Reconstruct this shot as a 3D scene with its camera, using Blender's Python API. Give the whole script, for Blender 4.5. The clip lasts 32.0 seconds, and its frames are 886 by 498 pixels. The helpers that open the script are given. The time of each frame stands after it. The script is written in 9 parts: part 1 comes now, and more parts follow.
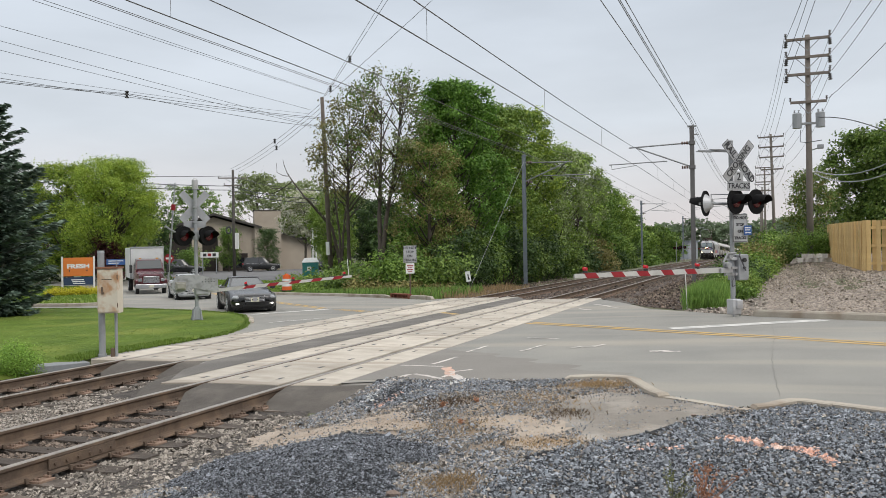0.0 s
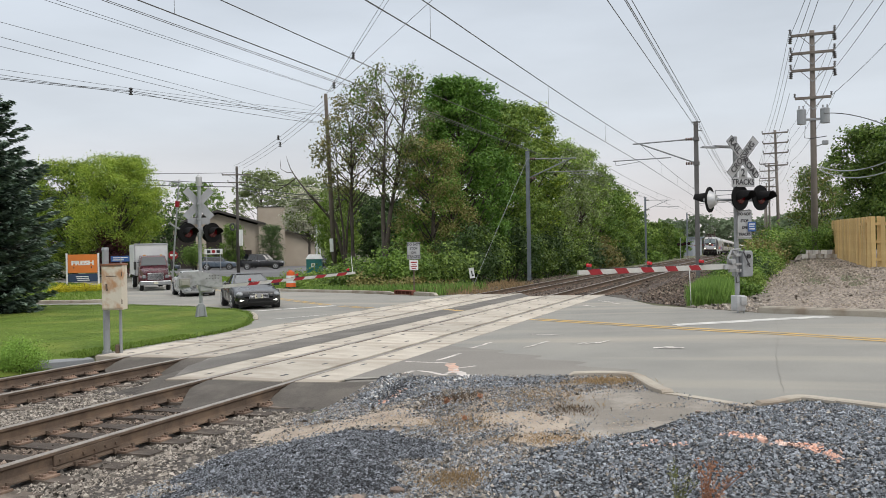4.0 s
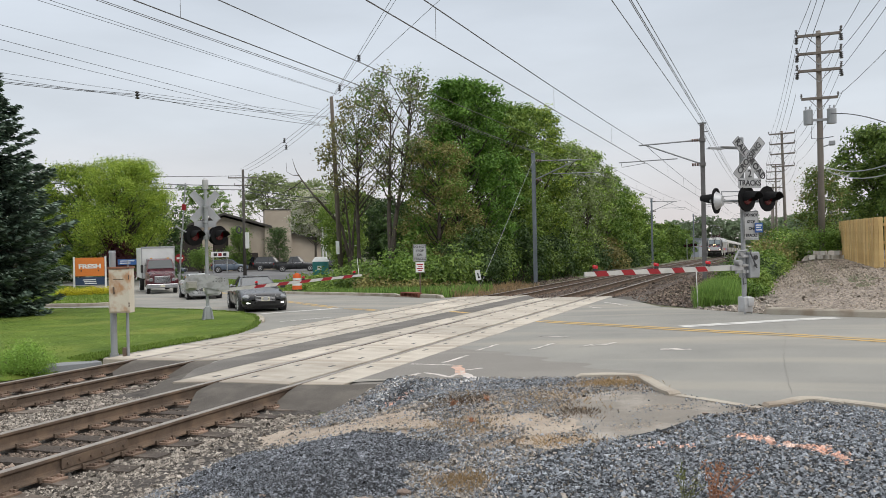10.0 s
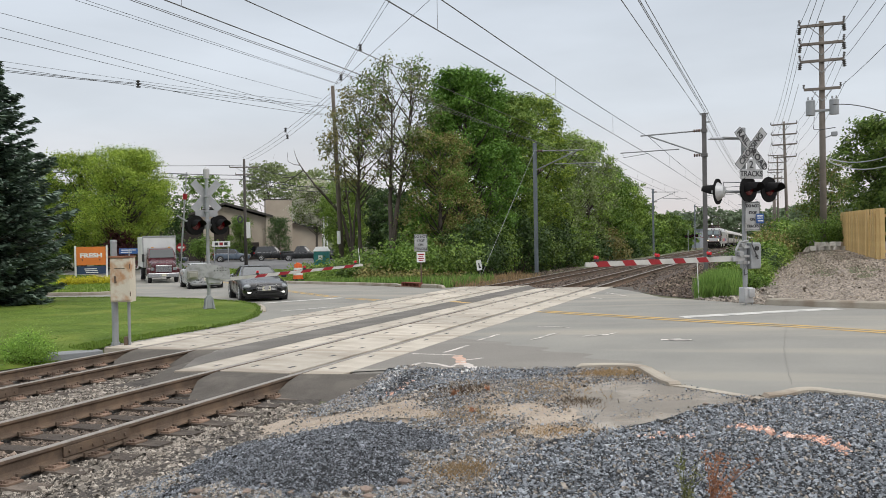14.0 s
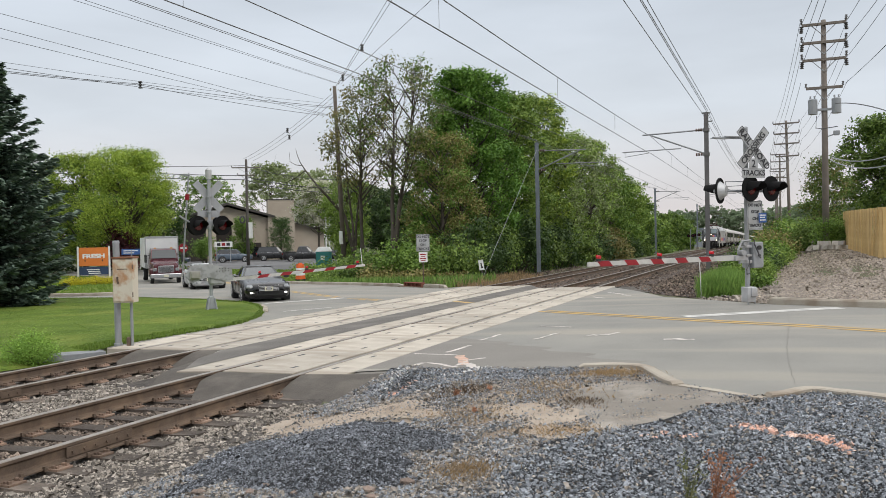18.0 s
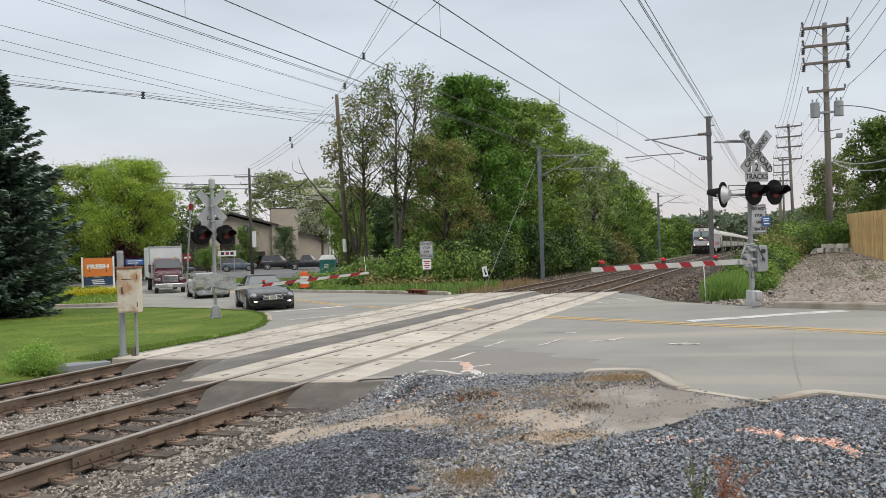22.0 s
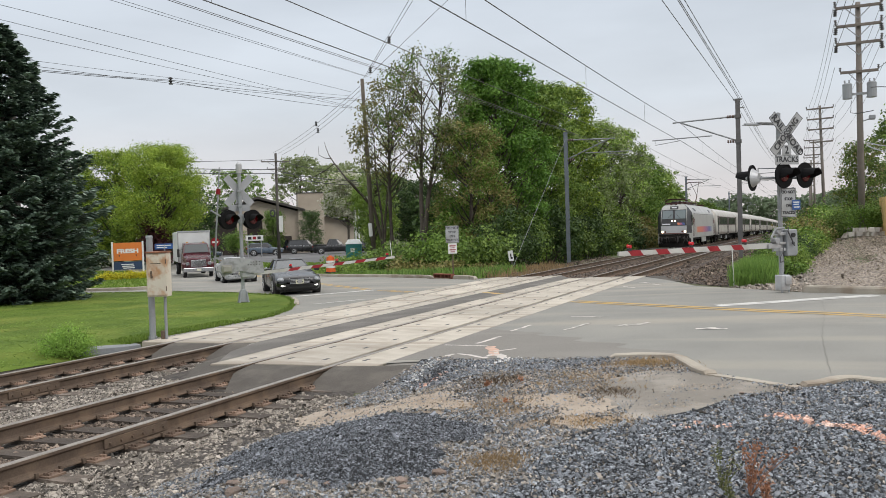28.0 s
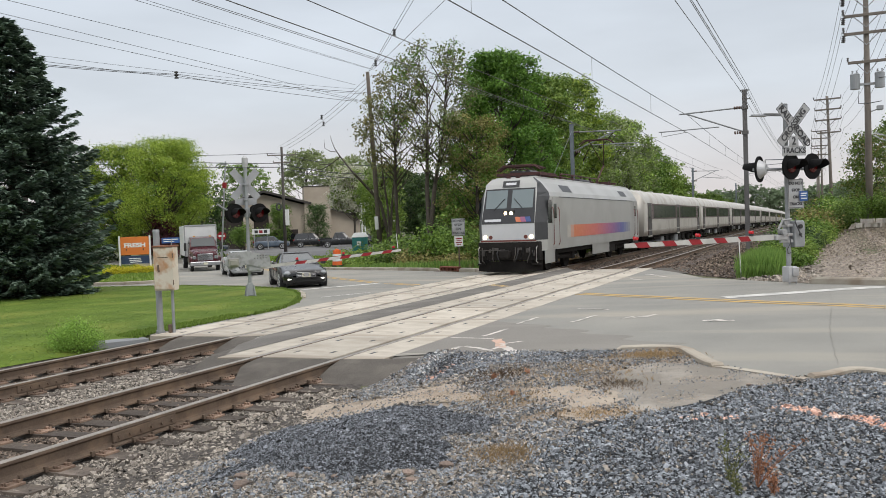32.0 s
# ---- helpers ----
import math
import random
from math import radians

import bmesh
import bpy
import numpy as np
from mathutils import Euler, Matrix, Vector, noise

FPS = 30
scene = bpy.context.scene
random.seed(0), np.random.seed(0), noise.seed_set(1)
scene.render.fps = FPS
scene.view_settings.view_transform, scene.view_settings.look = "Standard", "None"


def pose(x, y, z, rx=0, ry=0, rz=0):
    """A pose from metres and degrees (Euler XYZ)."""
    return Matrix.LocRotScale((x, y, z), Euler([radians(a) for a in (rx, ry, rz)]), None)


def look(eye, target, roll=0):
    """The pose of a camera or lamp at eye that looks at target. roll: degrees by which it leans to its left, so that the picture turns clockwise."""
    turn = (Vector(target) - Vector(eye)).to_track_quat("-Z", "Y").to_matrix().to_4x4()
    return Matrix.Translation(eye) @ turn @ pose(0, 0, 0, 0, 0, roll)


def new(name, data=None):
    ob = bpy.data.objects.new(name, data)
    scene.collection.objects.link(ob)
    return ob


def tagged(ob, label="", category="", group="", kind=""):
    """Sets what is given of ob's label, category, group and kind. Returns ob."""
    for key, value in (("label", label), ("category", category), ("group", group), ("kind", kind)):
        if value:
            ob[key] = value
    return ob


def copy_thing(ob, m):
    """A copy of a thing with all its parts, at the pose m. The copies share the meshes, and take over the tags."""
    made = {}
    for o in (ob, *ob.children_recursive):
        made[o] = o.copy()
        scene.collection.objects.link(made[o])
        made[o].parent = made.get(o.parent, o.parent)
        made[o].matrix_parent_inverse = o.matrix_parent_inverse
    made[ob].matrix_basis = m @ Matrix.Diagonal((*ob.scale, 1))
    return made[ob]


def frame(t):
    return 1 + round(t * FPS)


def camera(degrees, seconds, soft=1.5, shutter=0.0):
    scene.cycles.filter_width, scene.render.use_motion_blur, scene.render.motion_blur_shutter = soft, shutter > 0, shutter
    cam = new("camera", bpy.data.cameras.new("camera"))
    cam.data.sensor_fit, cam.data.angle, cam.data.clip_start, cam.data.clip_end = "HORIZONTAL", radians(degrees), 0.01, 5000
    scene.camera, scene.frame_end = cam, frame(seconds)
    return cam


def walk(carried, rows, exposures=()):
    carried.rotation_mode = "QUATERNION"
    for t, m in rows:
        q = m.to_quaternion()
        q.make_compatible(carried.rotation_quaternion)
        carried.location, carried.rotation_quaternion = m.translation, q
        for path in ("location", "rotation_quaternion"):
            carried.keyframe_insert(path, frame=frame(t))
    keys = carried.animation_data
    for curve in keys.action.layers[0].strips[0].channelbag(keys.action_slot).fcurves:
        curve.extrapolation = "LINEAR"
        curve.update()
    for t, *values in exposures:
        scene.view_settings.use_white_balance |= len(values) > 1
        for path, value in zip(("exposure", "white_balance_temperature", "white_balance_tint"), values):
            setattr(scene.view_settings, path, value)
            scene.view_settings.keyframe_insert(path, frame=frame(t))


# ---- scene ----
cam = camera(55.45, 32.0, soft=0.8)
EYE = (6.604, 0.0, 1.95)
# seconds, the place looked at, lean
PATH = [
    (0, (-11.273, 46.695, 1.895), -0.904),
    (0.5, (-11.303, 46.683, 1.891), -0.923),
    (1, (-11.354, 46.664, 1.874), -0.965),
    (1.5, (-11.394, 46.648, 1.841), -0.965),
    (2, (-11.442, 46.630, 1.790), -0.989),
    (2.5, (-11.482, 46.614, 1.763), -0.984),
    (3, (-11.510, 46.603, 1.752), -0.980),
    (3.5, (-11.506, 46.604, 1.722), -0.960),
    (5.5, (-11.423, 46.636, 1.645), -0.962),
    (6, (-11.508, 46.603, 1.647), -0.996),
    (6.5, (-11.645, 46.550, 1.659), -1.008),
    (7, (-11.791, 46.492, 1.666), -1.012),
    (7.5, (-11.894, 46.452, 1.694), -1.024),
    (8, (-11.940, 46.434, 1.741), -1.061),
    (8.5, (-11.933, 46.437, 1.810), -1.068),
    (9, (-11.891, 46.453, 1.859), -1.100),
    (9.5, (-11.856, 46.467, 1.862), -1.148),
    (10, (-11.816, 46.483, 1.827), -1.145),
    (10.5, (-11.772, 46.500, 1.762), -1.182),
    (11, (-11.718, 46.521, 1.682), -1.198),
    (11.5, (-11.715, 46.522, 1.574), -1.162),
    (12, (-11.744, 46.509, 1.453), -1.124),
    (12.5, (-11.799, 46.486, 1.323), -1.106),
    (13, (-11.861, 46.460, 1.257), -1.089),
    (13.5, (-11.876, 46.454, 1.225), -1.031),
    (14, (-11.883, 46.451, 1.236), -0.990),
    (14.5, (-11.885, 46.451, 1.277), -0.984),
    (16.5, (-12.048, 46.385, 1.190), -1.128),
    (17, (-12.060, 46.379, 1.148), -1.156),
    (17.5, (-12.037, 46.388, 1.150), -1.166),
    (18, (-12.002, 46.404, 1.235), -1.124),
    (18.5, (-11.966, 46.419, 1.313), -1.195),
    (19, (-11.953, 46.426, 1.485), -1.275),
    (19.5, (-11.939, 46.433, 1.585), -1.428),
    (20, (-11.961, 46.425, 1.756), -1.558),
    (20.5, (-12.034, 46.396, 1.806), -1.663),
    (21, (-12.092, 46.373, 1.787), -1.715),
    (21.5, (-12.116, 46.363, 1.736), -1.715),
    (22, (-12.190, 46.333, 1.649), -1.718),
    (22.5, (-12.324, 46.278, 1.605), -1.698),
    (23, (-12.518, 46.198, 1.581), -1.710),
    (23.5, (-12.727, 46.110, 1.569), -1.707),
    (24, (-12.936, 46.022, 1.554), -1.757),
    (24.5, (-13.175, 45.920, 1.537), -1.825),
    (25, (-13.405, 45.819, 1.499), -1.871),
    (25.5, (-13.578, 45.743, 1.445), -1.921),
    (27.5, (-13.609, 45.719, 0.863), -1.810),
    (28, (-13.614, 45.715, 0.765), -1.800),
    (28.5, (-13.655, 45.695, 0.720), -1.790),
    (29, (-13.707, 45.671, 0.668), -1.791),
    (29.5, (-13.755, 45.648, 0.613), -1.817),
    (30, (-13.768, 45.640, 0.559), -1.847),
    (30.5, (-13.752, 45.646, 0.515), -1.834),
    (31, (-13.704, 45.667, 0.504), -1.878),
    (31.5, (-13.706, 45.665, 0.455), -1.943),
    (32, (-13.959, 45.548, 0.353), -2.047),
]
walk(cam, [(t, look(EYE, target, roll)) for t, target, roll in PATH], [(0, 0.0), (32, 0.0)])

# ---- sky and sun: an even overcast evening ----
world = bpy.data.worlds.new("overcast_sky")
scene.world = world
world.use_nodes = True
wn, wl = world.node_tree.nodes, world.node_tree.links
wn.clear()
w_out, w_bg = wn.new("ShaderNodeOutputWorld"), wn.new("ShaderNodeBackground")
sky = wn.new("ShaderNodeTexSky")
sky.sky_type, sky.sun_disc = "NISHITA", False
sky.sun_elevation, sky.sun_rotation = radians(24), radians(75)
sky.air_density, sky.dust_density = 1.0, 3.0
w_tc, w_sep, w_map = wn.new("ShaderNodeTexCoord"), wn.new("ShaderNodeSeparateXYZ"), wn.new("ShaderNodeMapping")
wl.new(w_tc.outputs["Generated"], w_sep.inputs[0])
# the cloud deck brightens from the horizon to the zenith
w_up = wn.new("ShaderNodeMapRange")
w_up.inputs["From Min"].default_value, w_up.inputs["From Max"].default_value = 0.0, 1.0
w_up.inputs["To Min"].default_value, w_up.inputs["To Max"].default_value = 0.0, 1.0
wl.new(w_sep.outputs["Z"], w_up.inputs["Value"])
w_ramp = wn.new("ShaderNodeValToRGB")
el = w_ramp.color_ramp.elements
el[0].position, el[0].color = 0.0, (0.82, 0.75, 0.74, 1)
el[1].position, el[1].color = 1.0, (2.02, 1.99, 1.98, 1)
for at, c in ((0.06, (0.785, 0.778, 0.80, 1)), (0.14, (0.705, 0.757, 0.82, 1)), (0.3, (0.675, 0.74, 0.825, 1)), (0.5, (1.05, 1.09, 1.15, 1))):
    e = el.new(at)
    e.color = c
wl.new(w_up.outputs[0], w_ramp.inputs[0])
w_map.inputs["Scale"].default_value = (1.2, 1.2, 5.0)
wl.new(w_tc.outputs["Generated"], w_map.inputs[0])
w_noise = wn.new("ShaderNodeTexNoise")
w_noise.inputs["Scale"].default_value, w_noise.inputs["Detail"].default_value = 2.2, 6.0
w_noise.inputs["Roughness"].default_value = 0.5
wl.new(w_map.outputs[0], w_noise.inputs["Vector"])
w_cl = wn.new("ShaderNodeMapRange")
w_cl.inputs["From Min"].default_value, w_cl.inputs["From Max"].default_value = 0.3, 0.7
w_cl.inputs["To Min"].default_value, w_cl.inputs["To Max"].default_value = 0.90, 1.10
wl.new(w_noise.outputs[0], w_cl.inputs["Value"])
w_mul = wn.new("ShaderNodeMix")
w_mul.data_type, w_mul.blend_type = "RGBA", "MULTIPLY"
w_mul.inputs["Factor"].default_value = 1.0
wl.new(w_ramp.outputs[0], w_mul.inputs["A"])
wl.new(w_cl.outputs[0], w_mul.inputs["B"])
w_sk = wn.new("ShaderNodeMix")
w_sk.data_type, w_sk.blend_type = "RGBA", "MULTIPLY"
w_sk.inputs["Factor"].default_value = 1.0
w_sk.inputs["B"].default_value = (0.10, 0.10, 0.10, 1)
wl.new(sky.outputs[0], w_sk.inputs["A"])
w_mix = wn.new("ShaderNodeMix")
w_mix.data_type = "RGBA"
w_mix.inputs["Factor"].default_value = 0.92
wl.new(w_sk.outputs["Result"], w_mix.inputs["A"])
wl.new(w_mul.outputs["Result"], w_mix.inputs["B"])
wl.new(w_mix.outputs["Result"], w_bg.inputs["Color"])
w_bg.inputs["Strength"].default_value = 1.0
wl.new(w_bg.outputs[0], w_out.inputs[0])
sun = new("sun", bpy.data.lights.new("sun", "SUN"))
sun.data.energy, sun.data.angle, sun.data.color = 0.9, radians(25), (1.0, 0.95, 0.88)
sun.matrix_world = look((0, 0, 0), (-0.75, 0.35, -0.75))

# ---- materials ----
MATS = {}


def mat(name, a, b=None, rough=0.8, scale=4.0, fine=60.0, bump=0.0, bump_scale=None, metal=0.0, mix=0.5, glow=None, vary=0.0, island=False, stain=None, stain_scale=0.6, coat=0.0, spec=0.5, stretch=None, cells=0.0):
    """Two colours in large soft patches and fine grain; bump; an optional third colour in streaks or patches."""
    if name in MATS:
        return MATS[name]
    m = MATS[name] = bpy.data.materials.new(name)
    m.use_nodes = True
    n, l = m.node_tree.nodes, m.node_tree.links
    p = n["Principled BSDF"]
    b = b or tuple(c * 0.75 for c in a)
    tc = n.new("ShaderNodeTexCoord")
    big, small = n.new("ShaderNodeTexNoise"), n.new("ShaderNodeTexNoise")
    for t, s, d in ((big, scale, 5.0), (small, fine, 3.0)):
        t.inputs["Scale"].default_value, t.inputs["Detail"].default_value = s, d
        l.new(tc.outputs["Object"], t.inputs["Vector"])
    add = n.new("ShaderNodeMath")
    add.operation = "MULTIPLY_ADD"
    add.inputs[1].default_value, add.inputs[2].default_value = 0.45, 0.0
    l.new(small.outputs[0], add.inputs[0])
    sm = n.new("ShaderNodeMath")
    sm.operation = "MULTIPLY_ADD"
    sm.inputs[1].default_value = 0.9
    l.new(big.outputs[0], sm.inputs[0])
    l.new(add.outputs[0], sm.inputs[2])
    rng = n.new("ShaderNodeMapRange")
    rng.inputs["From Min"].default_value, rng.inputs["From Max"].default_value = 0.45, 0.9
    l.new(sm.outputs[0], rng.inputs["Value"])
    cm = n.new("ShaderNodeMix")
    cm.data_type = "RGBA"
    cm.inputs["A"].default_value, cm.inputs["B"].default_value = (*a, 1), (*b, 1)
    l.new(rng.outputs[0], cm.inputs["Factor"])
    col = cm.outputs["Result"]
    if stain:
        sn = n.new("ShaderNodeTexNoise")
        sn.inputs["Scale"].default_value, sn.inputs["Detail"].default_value = stain_scale, 6.0
        if stretch:
            mp = n.new("ShaderNodeMapping")
            mp.inputs["Rotation"].default_value = (0, 0, radians(stretch[0]))
            mp.inputs["Scale"].default_value = (stretch[1], 1, 1)
            l.new(tc.outputs["Object"], mp.inputs[0])
            l.new(mp.outputs[0], sn.inputs["Vector"])
        else:
            l.new(tc.outputs["Object"], sn.inputs["Vector"])
        sr = n.new("ShaderNodeMapRange")
        sr.inputs["From Min"].default_value, sr.inputs["From Max"].default_value = 0.5, 0.66
        sr.inputs["To Max"].default_value = 0.85
        l.new(sn.outputs[0], sr.inputs["Value"])
        sx = n.new("ShaderNodeMix")
        sx.data_type = "RGBA"
        sx.inputs["B"].default_value = (*stain, 1)
        l.new(sr.outputs[0], sx.inputs["Factor"])
        l.new(col, sx.inputs["A"])
        col = sx.outputs["Result"]
    if vary:
        src = n.new("ShaderNodeNewGeometry") if island else n.new("ShaderNodeObjectInfo")
        hs = n.new("ShaderNodeHueSaturation")
        vr = n.new("ShaderNodeMapRange")
        vr.inputs["To Min"].default_value, vr.inputs["To Max"].default_value = 1 - vary, 1 + vary
        l.new(src.outputs["Random Per Island" if island else "Random"], vr.inputs["Value"])
        l.new(vr.outputs[0], hs.inputs["Value"])
        l.new(col, hs.inputs["Color"])
        col = hs.outputs[0]
    if cells:
        # loose stones: every cell its own shade
        vo, cr, ch = n.new("ShaderNodeTexVoronoi"), n.new("ShaderNodeMapRange"), n.new("ShaderNodeHueSaturation")
        vo.inputs["Scale"].default_value = cells
        l.new(tc.outputs["Object"], vo.inputs["Vector"])
        cs = n.new("ShaderNodeSeparateColor")
        l.new(vo.outputs["Color"], cs.inputs[0])
        cr.inputs["To Min"].default_value, cr.inputs["To Max"].default_value = 0.45, 1.5
        l.new(cs.outputs[0], cr.inputs["Value"])
        l.new(cr.outputs[0], ch.inputs["Value"])
        l.new(col, ch.inputs["Color"])
        col = ch.outputs[0]
    l.new(col, p.inputs["Base Color"])
    p.inputs["Metallic"].default_value = metal
    p.inputs["Specular IOR Level"].default_value = spec
    p.inputs["Coat Weight"].default_value = coat
    rr = n.new("ShaderNodeMapRange")
    rr.inputs["To Min"].default_value, rr.inputs["To Max"].default_value = max(0.02, rough - 0.1), min(1, rough + 0.1)
    l.new(big.outputs[0], rr.inputs["Value"])
    l.new(rr.outputs[0], p.inputs["Roughness"])
    if bump:
        bp = n.new("ShaderNodeBump")
        bp.inputs["Strength"].default_value, bp.inputs["Distance"].default_value = min(1, bump), 0.02
        h = vo if cells else small
        if bump_scale:
            h = n.new("ShaderNodeTexNoise")
            h.inputs["Scale"].default_value, h.inputs["Detail"].default_value = bump_scale, 4.0
            l.new(tc.outputs["Object"], h.inputs["Vector"])
        l.new(h.outputs[0], bp.inputs["Height"])
        l.new(bp.outputs[0], p.inputs["Normal"])
    if glow:
        p.inputs["Emission Color"].default_value, p.inputs["Emission Strength"].default_value = (*glow[:3], 1), glow[3]
    return m


def leaf_mat(name, a, b, trans=0.3):
    """Leaves: each its own shade, a little light passes through."""
    m = MATS[name] = bpy.data.materials.new(name)
    m.use_nodes = True
    n, l = m.node_tree.nodes, m.node_tree.links
    p = n["Principled BSDF"]
    g, oi = n.new("ShaderNodeNewGeometry"), n.new("ShaderNodeObjectInfo")
    ramp = n.new("ShaderNodeMix")
    ramp.data_type = "RGBA"
    ramp.inputs["A"].default_value, ramp.inputs["B"].default_value = (*a, 1), (*b, 1)
    l.new(g.outputs["Random Per Island"], ramp.inputs["Factor"])
    hs, vr = n.new("ShaderNodeHueSaturation"), n.new("ShaderNodeMapRange")
    vr.inputs["To Min"].default_value, vr.inputs["To Max"].default_value = 0.85, 1.18
    l.new(oi.outputs["Random"], vr.inputs["Value"])
    l.new(vr.outputs[0], hs.inputs["Value"])
    l.new(ramp.outputs["Result"], hs.inputs["Color"])
    l.new(hs.outputs[0], p.inputs["Base Color"])
    p.inputs["Roughness"].default_value, p.inputs["Specular IOR Level"].default_value = 0.55, 0.35
    tr, mx = n.new("ShaderNodeBsdfTranslucent"), n.new("ShaderNodeMixShader")
    l.new(hs.outputs[0], tr.inputs["Color"])
    mx.inputs[0].default_value = trans
    l.new(p.outputs[0], mx.inputs[1])
    l.new(tr.outputs[0], mx.inputs[2])
    l.new(mx.outputs[0], n["Material Output"].inputs[0])
    return m


def glass_mat(name, tint=(0.05, 0.06, 0.065), rough=0.04):
    m = MATS[name] = bpy.data.materials.new(name)
    m.use_nodes = True
    p = m.node_tree.nodes["Principled BSDF"]
    p.inputs["Base Color"].default_value = (*tint, 1)
    p.inputs["Roughness"].default_value, p.inputs["IOR"].default_value, p.inputs["Coat Weight"].default_value = rough, 1.5, 0.6
    return m


ASPHALT = mat("asphalt", (0.28, 0.27, 0.24), (0.205, 0.203, 0.188), 0.9, 0.5, 120, 0.3, 150, stain=(0.325, 0.30, 0.253), stain_scale=0.7, stretch=(35, 0.12))
ASPHALT_DARK = mat("asphalt_patch", (0.085, 0.077, 0.068), (0.125, 0.113, 0.10), 0.92, 2.2, 70, 0.7, 60, stain=(0.15, 0.135, 0.118), stain_scale=1.9, spec=0.2)
ASPHALT_LOT = mat("asphalt_lot", (0.15, 0.15, 0.15), (0.11, 0.11, 0.112), 0.9, 0.2, 40, 0.1)
CONCRETE = mat("concrete_panel", (0.52, 0.475, 0.405), (0.41, 0.37, 0.31), 0.88, 3.0, 70, 0.3, 90, stain=(0.33, 0.285, 0.23), stain_scale=1.3, stretch=(80, 0.35), vary=0.16)
KERB = mat("kerb_concrete", (0.44, 0.40, 0.33), (0.32, 0.28, 0.23), 0.9, 1.5, 50, 0.2, 70, stain=(0.25, 0.2, 0.15), stain_scale=1.4)
DIRT = mat("dirt", (0.27, 0.215, 0.16), (0.15, 0.118, 0.09), 0.95, 1.8, 45, 0.7, 45, stain=(0.47, 0.40, 0.32), stain_scale=0.55)
BANK = mat("bank_gravel", (0.29, 0.245, 0.20), (0.19, 0.158, 0.13), 0.95, 1.2, 24, 1.0, None, cells=22)
GRASS_BASE = mat("turf", (0.142, 0.205, 0.035), (0.072, 0.118, 0.021), 0.95, 0.7, 30, 0.8, 40, stain=(0.20, 0.23, 0.052), stain_scale=0.45, spec=0.1)
FIELD = mat("far_grass", (0.07, 0.09, 0.03), (0.10, 0.09, 0.05), 0.95, 0.05, 1, 0.3, 3)
# Near-black bed: the shade in the gaps between stones is painted into it.
BLUE_GAP_SHADE = mat("blue_gravel_gap_shade", (0.018, 0.019, 0.022), (0.04, 0.042, 0.046), 0.9, 25, 90, 1.0, None, spec=0.2, cells=60)
STONE_HEAP = mat("blue_heap_gravel", (0.225, 0.24, 0.265), (0.046, 0.051, 0.060), 0.8, 9, 90, vary=0.9, island=True)
STONE_BLUE = mat("blue_gravel", (0.30, 0.322, 0.347), (0.115, 0.126, 0.142), 0.8, 9, 90, vary=0.7, island=True)
STONE_GREY = mat("grey_ballast", (0.375, 0.338, 0.292), (0.15, 0.13, 0.11), 0.92, 8, 90, vary=0.75, island=True)
STONE_BROWN = mat("brown_ballast", (0.25, 0.198, 0.158), (0.11, 0.086, 0.069), 0.92, 5, 70, vary=0.75, island=True)
STONE_DARK = mat("dark_brown_ballast", (0.195, 0.15, 0.118), (0.085, 0.064, 0.051), 0.92, 5, 70, vary=0.8, island=True)
STONE_TAN = mat("tan_bank_gravel", (0.36, 0.305, 0.245), (0.23, 0.193, 0.155), 0.92, 5, 70, vary=0.4, island=True)
STONE_SAND = mat("sand_grit", (0.52, 0.44, 0.35), (0.36, 0.29, 0.22), 0.95, 5, 70, vary=0.3, island=True)
STONE_PALE = mat("pale_gravel", (0.37, 0.33, 0.285), (0.22, 0.195, 0.165), 0.92, 5, 70, vary=0.4, island=True)
STONE_PAINT = mat("paint_marked_gravel", (0.78, 0.64, 0.56), (0.66, 0.30, 0.19), 0.85, 6, 70, vary=0.3, island=True)
STONE_WHITE = mat("white_marked_gravel", (0.72, 0.72, 0.70), (0.5, 0.5, 0.5), 0.85, 6, 70, vary=0.2, island=True)
RUST = mat("rusty_steel", (0.155, 0.112, 0.082), (0.082, 0.06, 0.046), 0.85, 3, 60, 0.3, 90, metal=0.0, stain=(0.19, 0.132, 0.09), stain_scale=2.5, spec=0.3)
RAILHEAD = mat("worn_rail_head", (0.36, 0.325, 0.285), (0.23, 0.205, 0.18), 0.45, 6, 40, metal=0.5)
RUST_PLATE = mat("rust_plate", (0.30, 0.205, 0.15), (0.165, 0.112, 0.082), 0.9, 12, 70, 0.3, vary=0.4)
TIE = mat("creosote_tie", (0.062, 0.05, 0.04), (0.125, 0.10, 0.082), 0.95, 4, 50, 0.9, 40, vary=0.4, stain=(0.17, 0.14, 0.115), stain_scale=3.0)
GALV = mat("galvanised_steel", (0.34, 0.355, 0.37), (0.26, 0.27, 0.28), 0.55, 3, 40, metal=0.35, stain=(0.26, 0.26, 0.26), stain_scale=1.5)
GALV_BLUE = mat("grey_blue_mast", (0.23, 0.26, 0.30), (0.17, 0.19, 0.215), 0.6, 1.5, 30, metal=0.3)
ALU = mat("aluminium_case", (0.52, 0.53, 0.54), (0.42, 0.42, 0.43), 0.5, 3, 40, metal=0.4, stain=(0.34, 0.33, 0.32), stain_scale=2.2)
CASTING = mat("weathered_casting", (0.38, 0.385, 0.39), (0.30, 0.305, 0.31), 0.6, 4, 40, 0.2, metal=0.3, stain=(0.22, 0.22, 0.215), stain_scale=6)
WOODPOLE = mat("weathered_pole", (0.105, 0.094, 0.085), (0.07, 0.063, 0.057), 0.95, 2, 60, 0.5, 40)
WOODGREY = mat("grey_pole", (0.215, 0.19, 0.165), (0.15, 0.13, 0.115), 0.95, 2, 60, 0.5, 40)
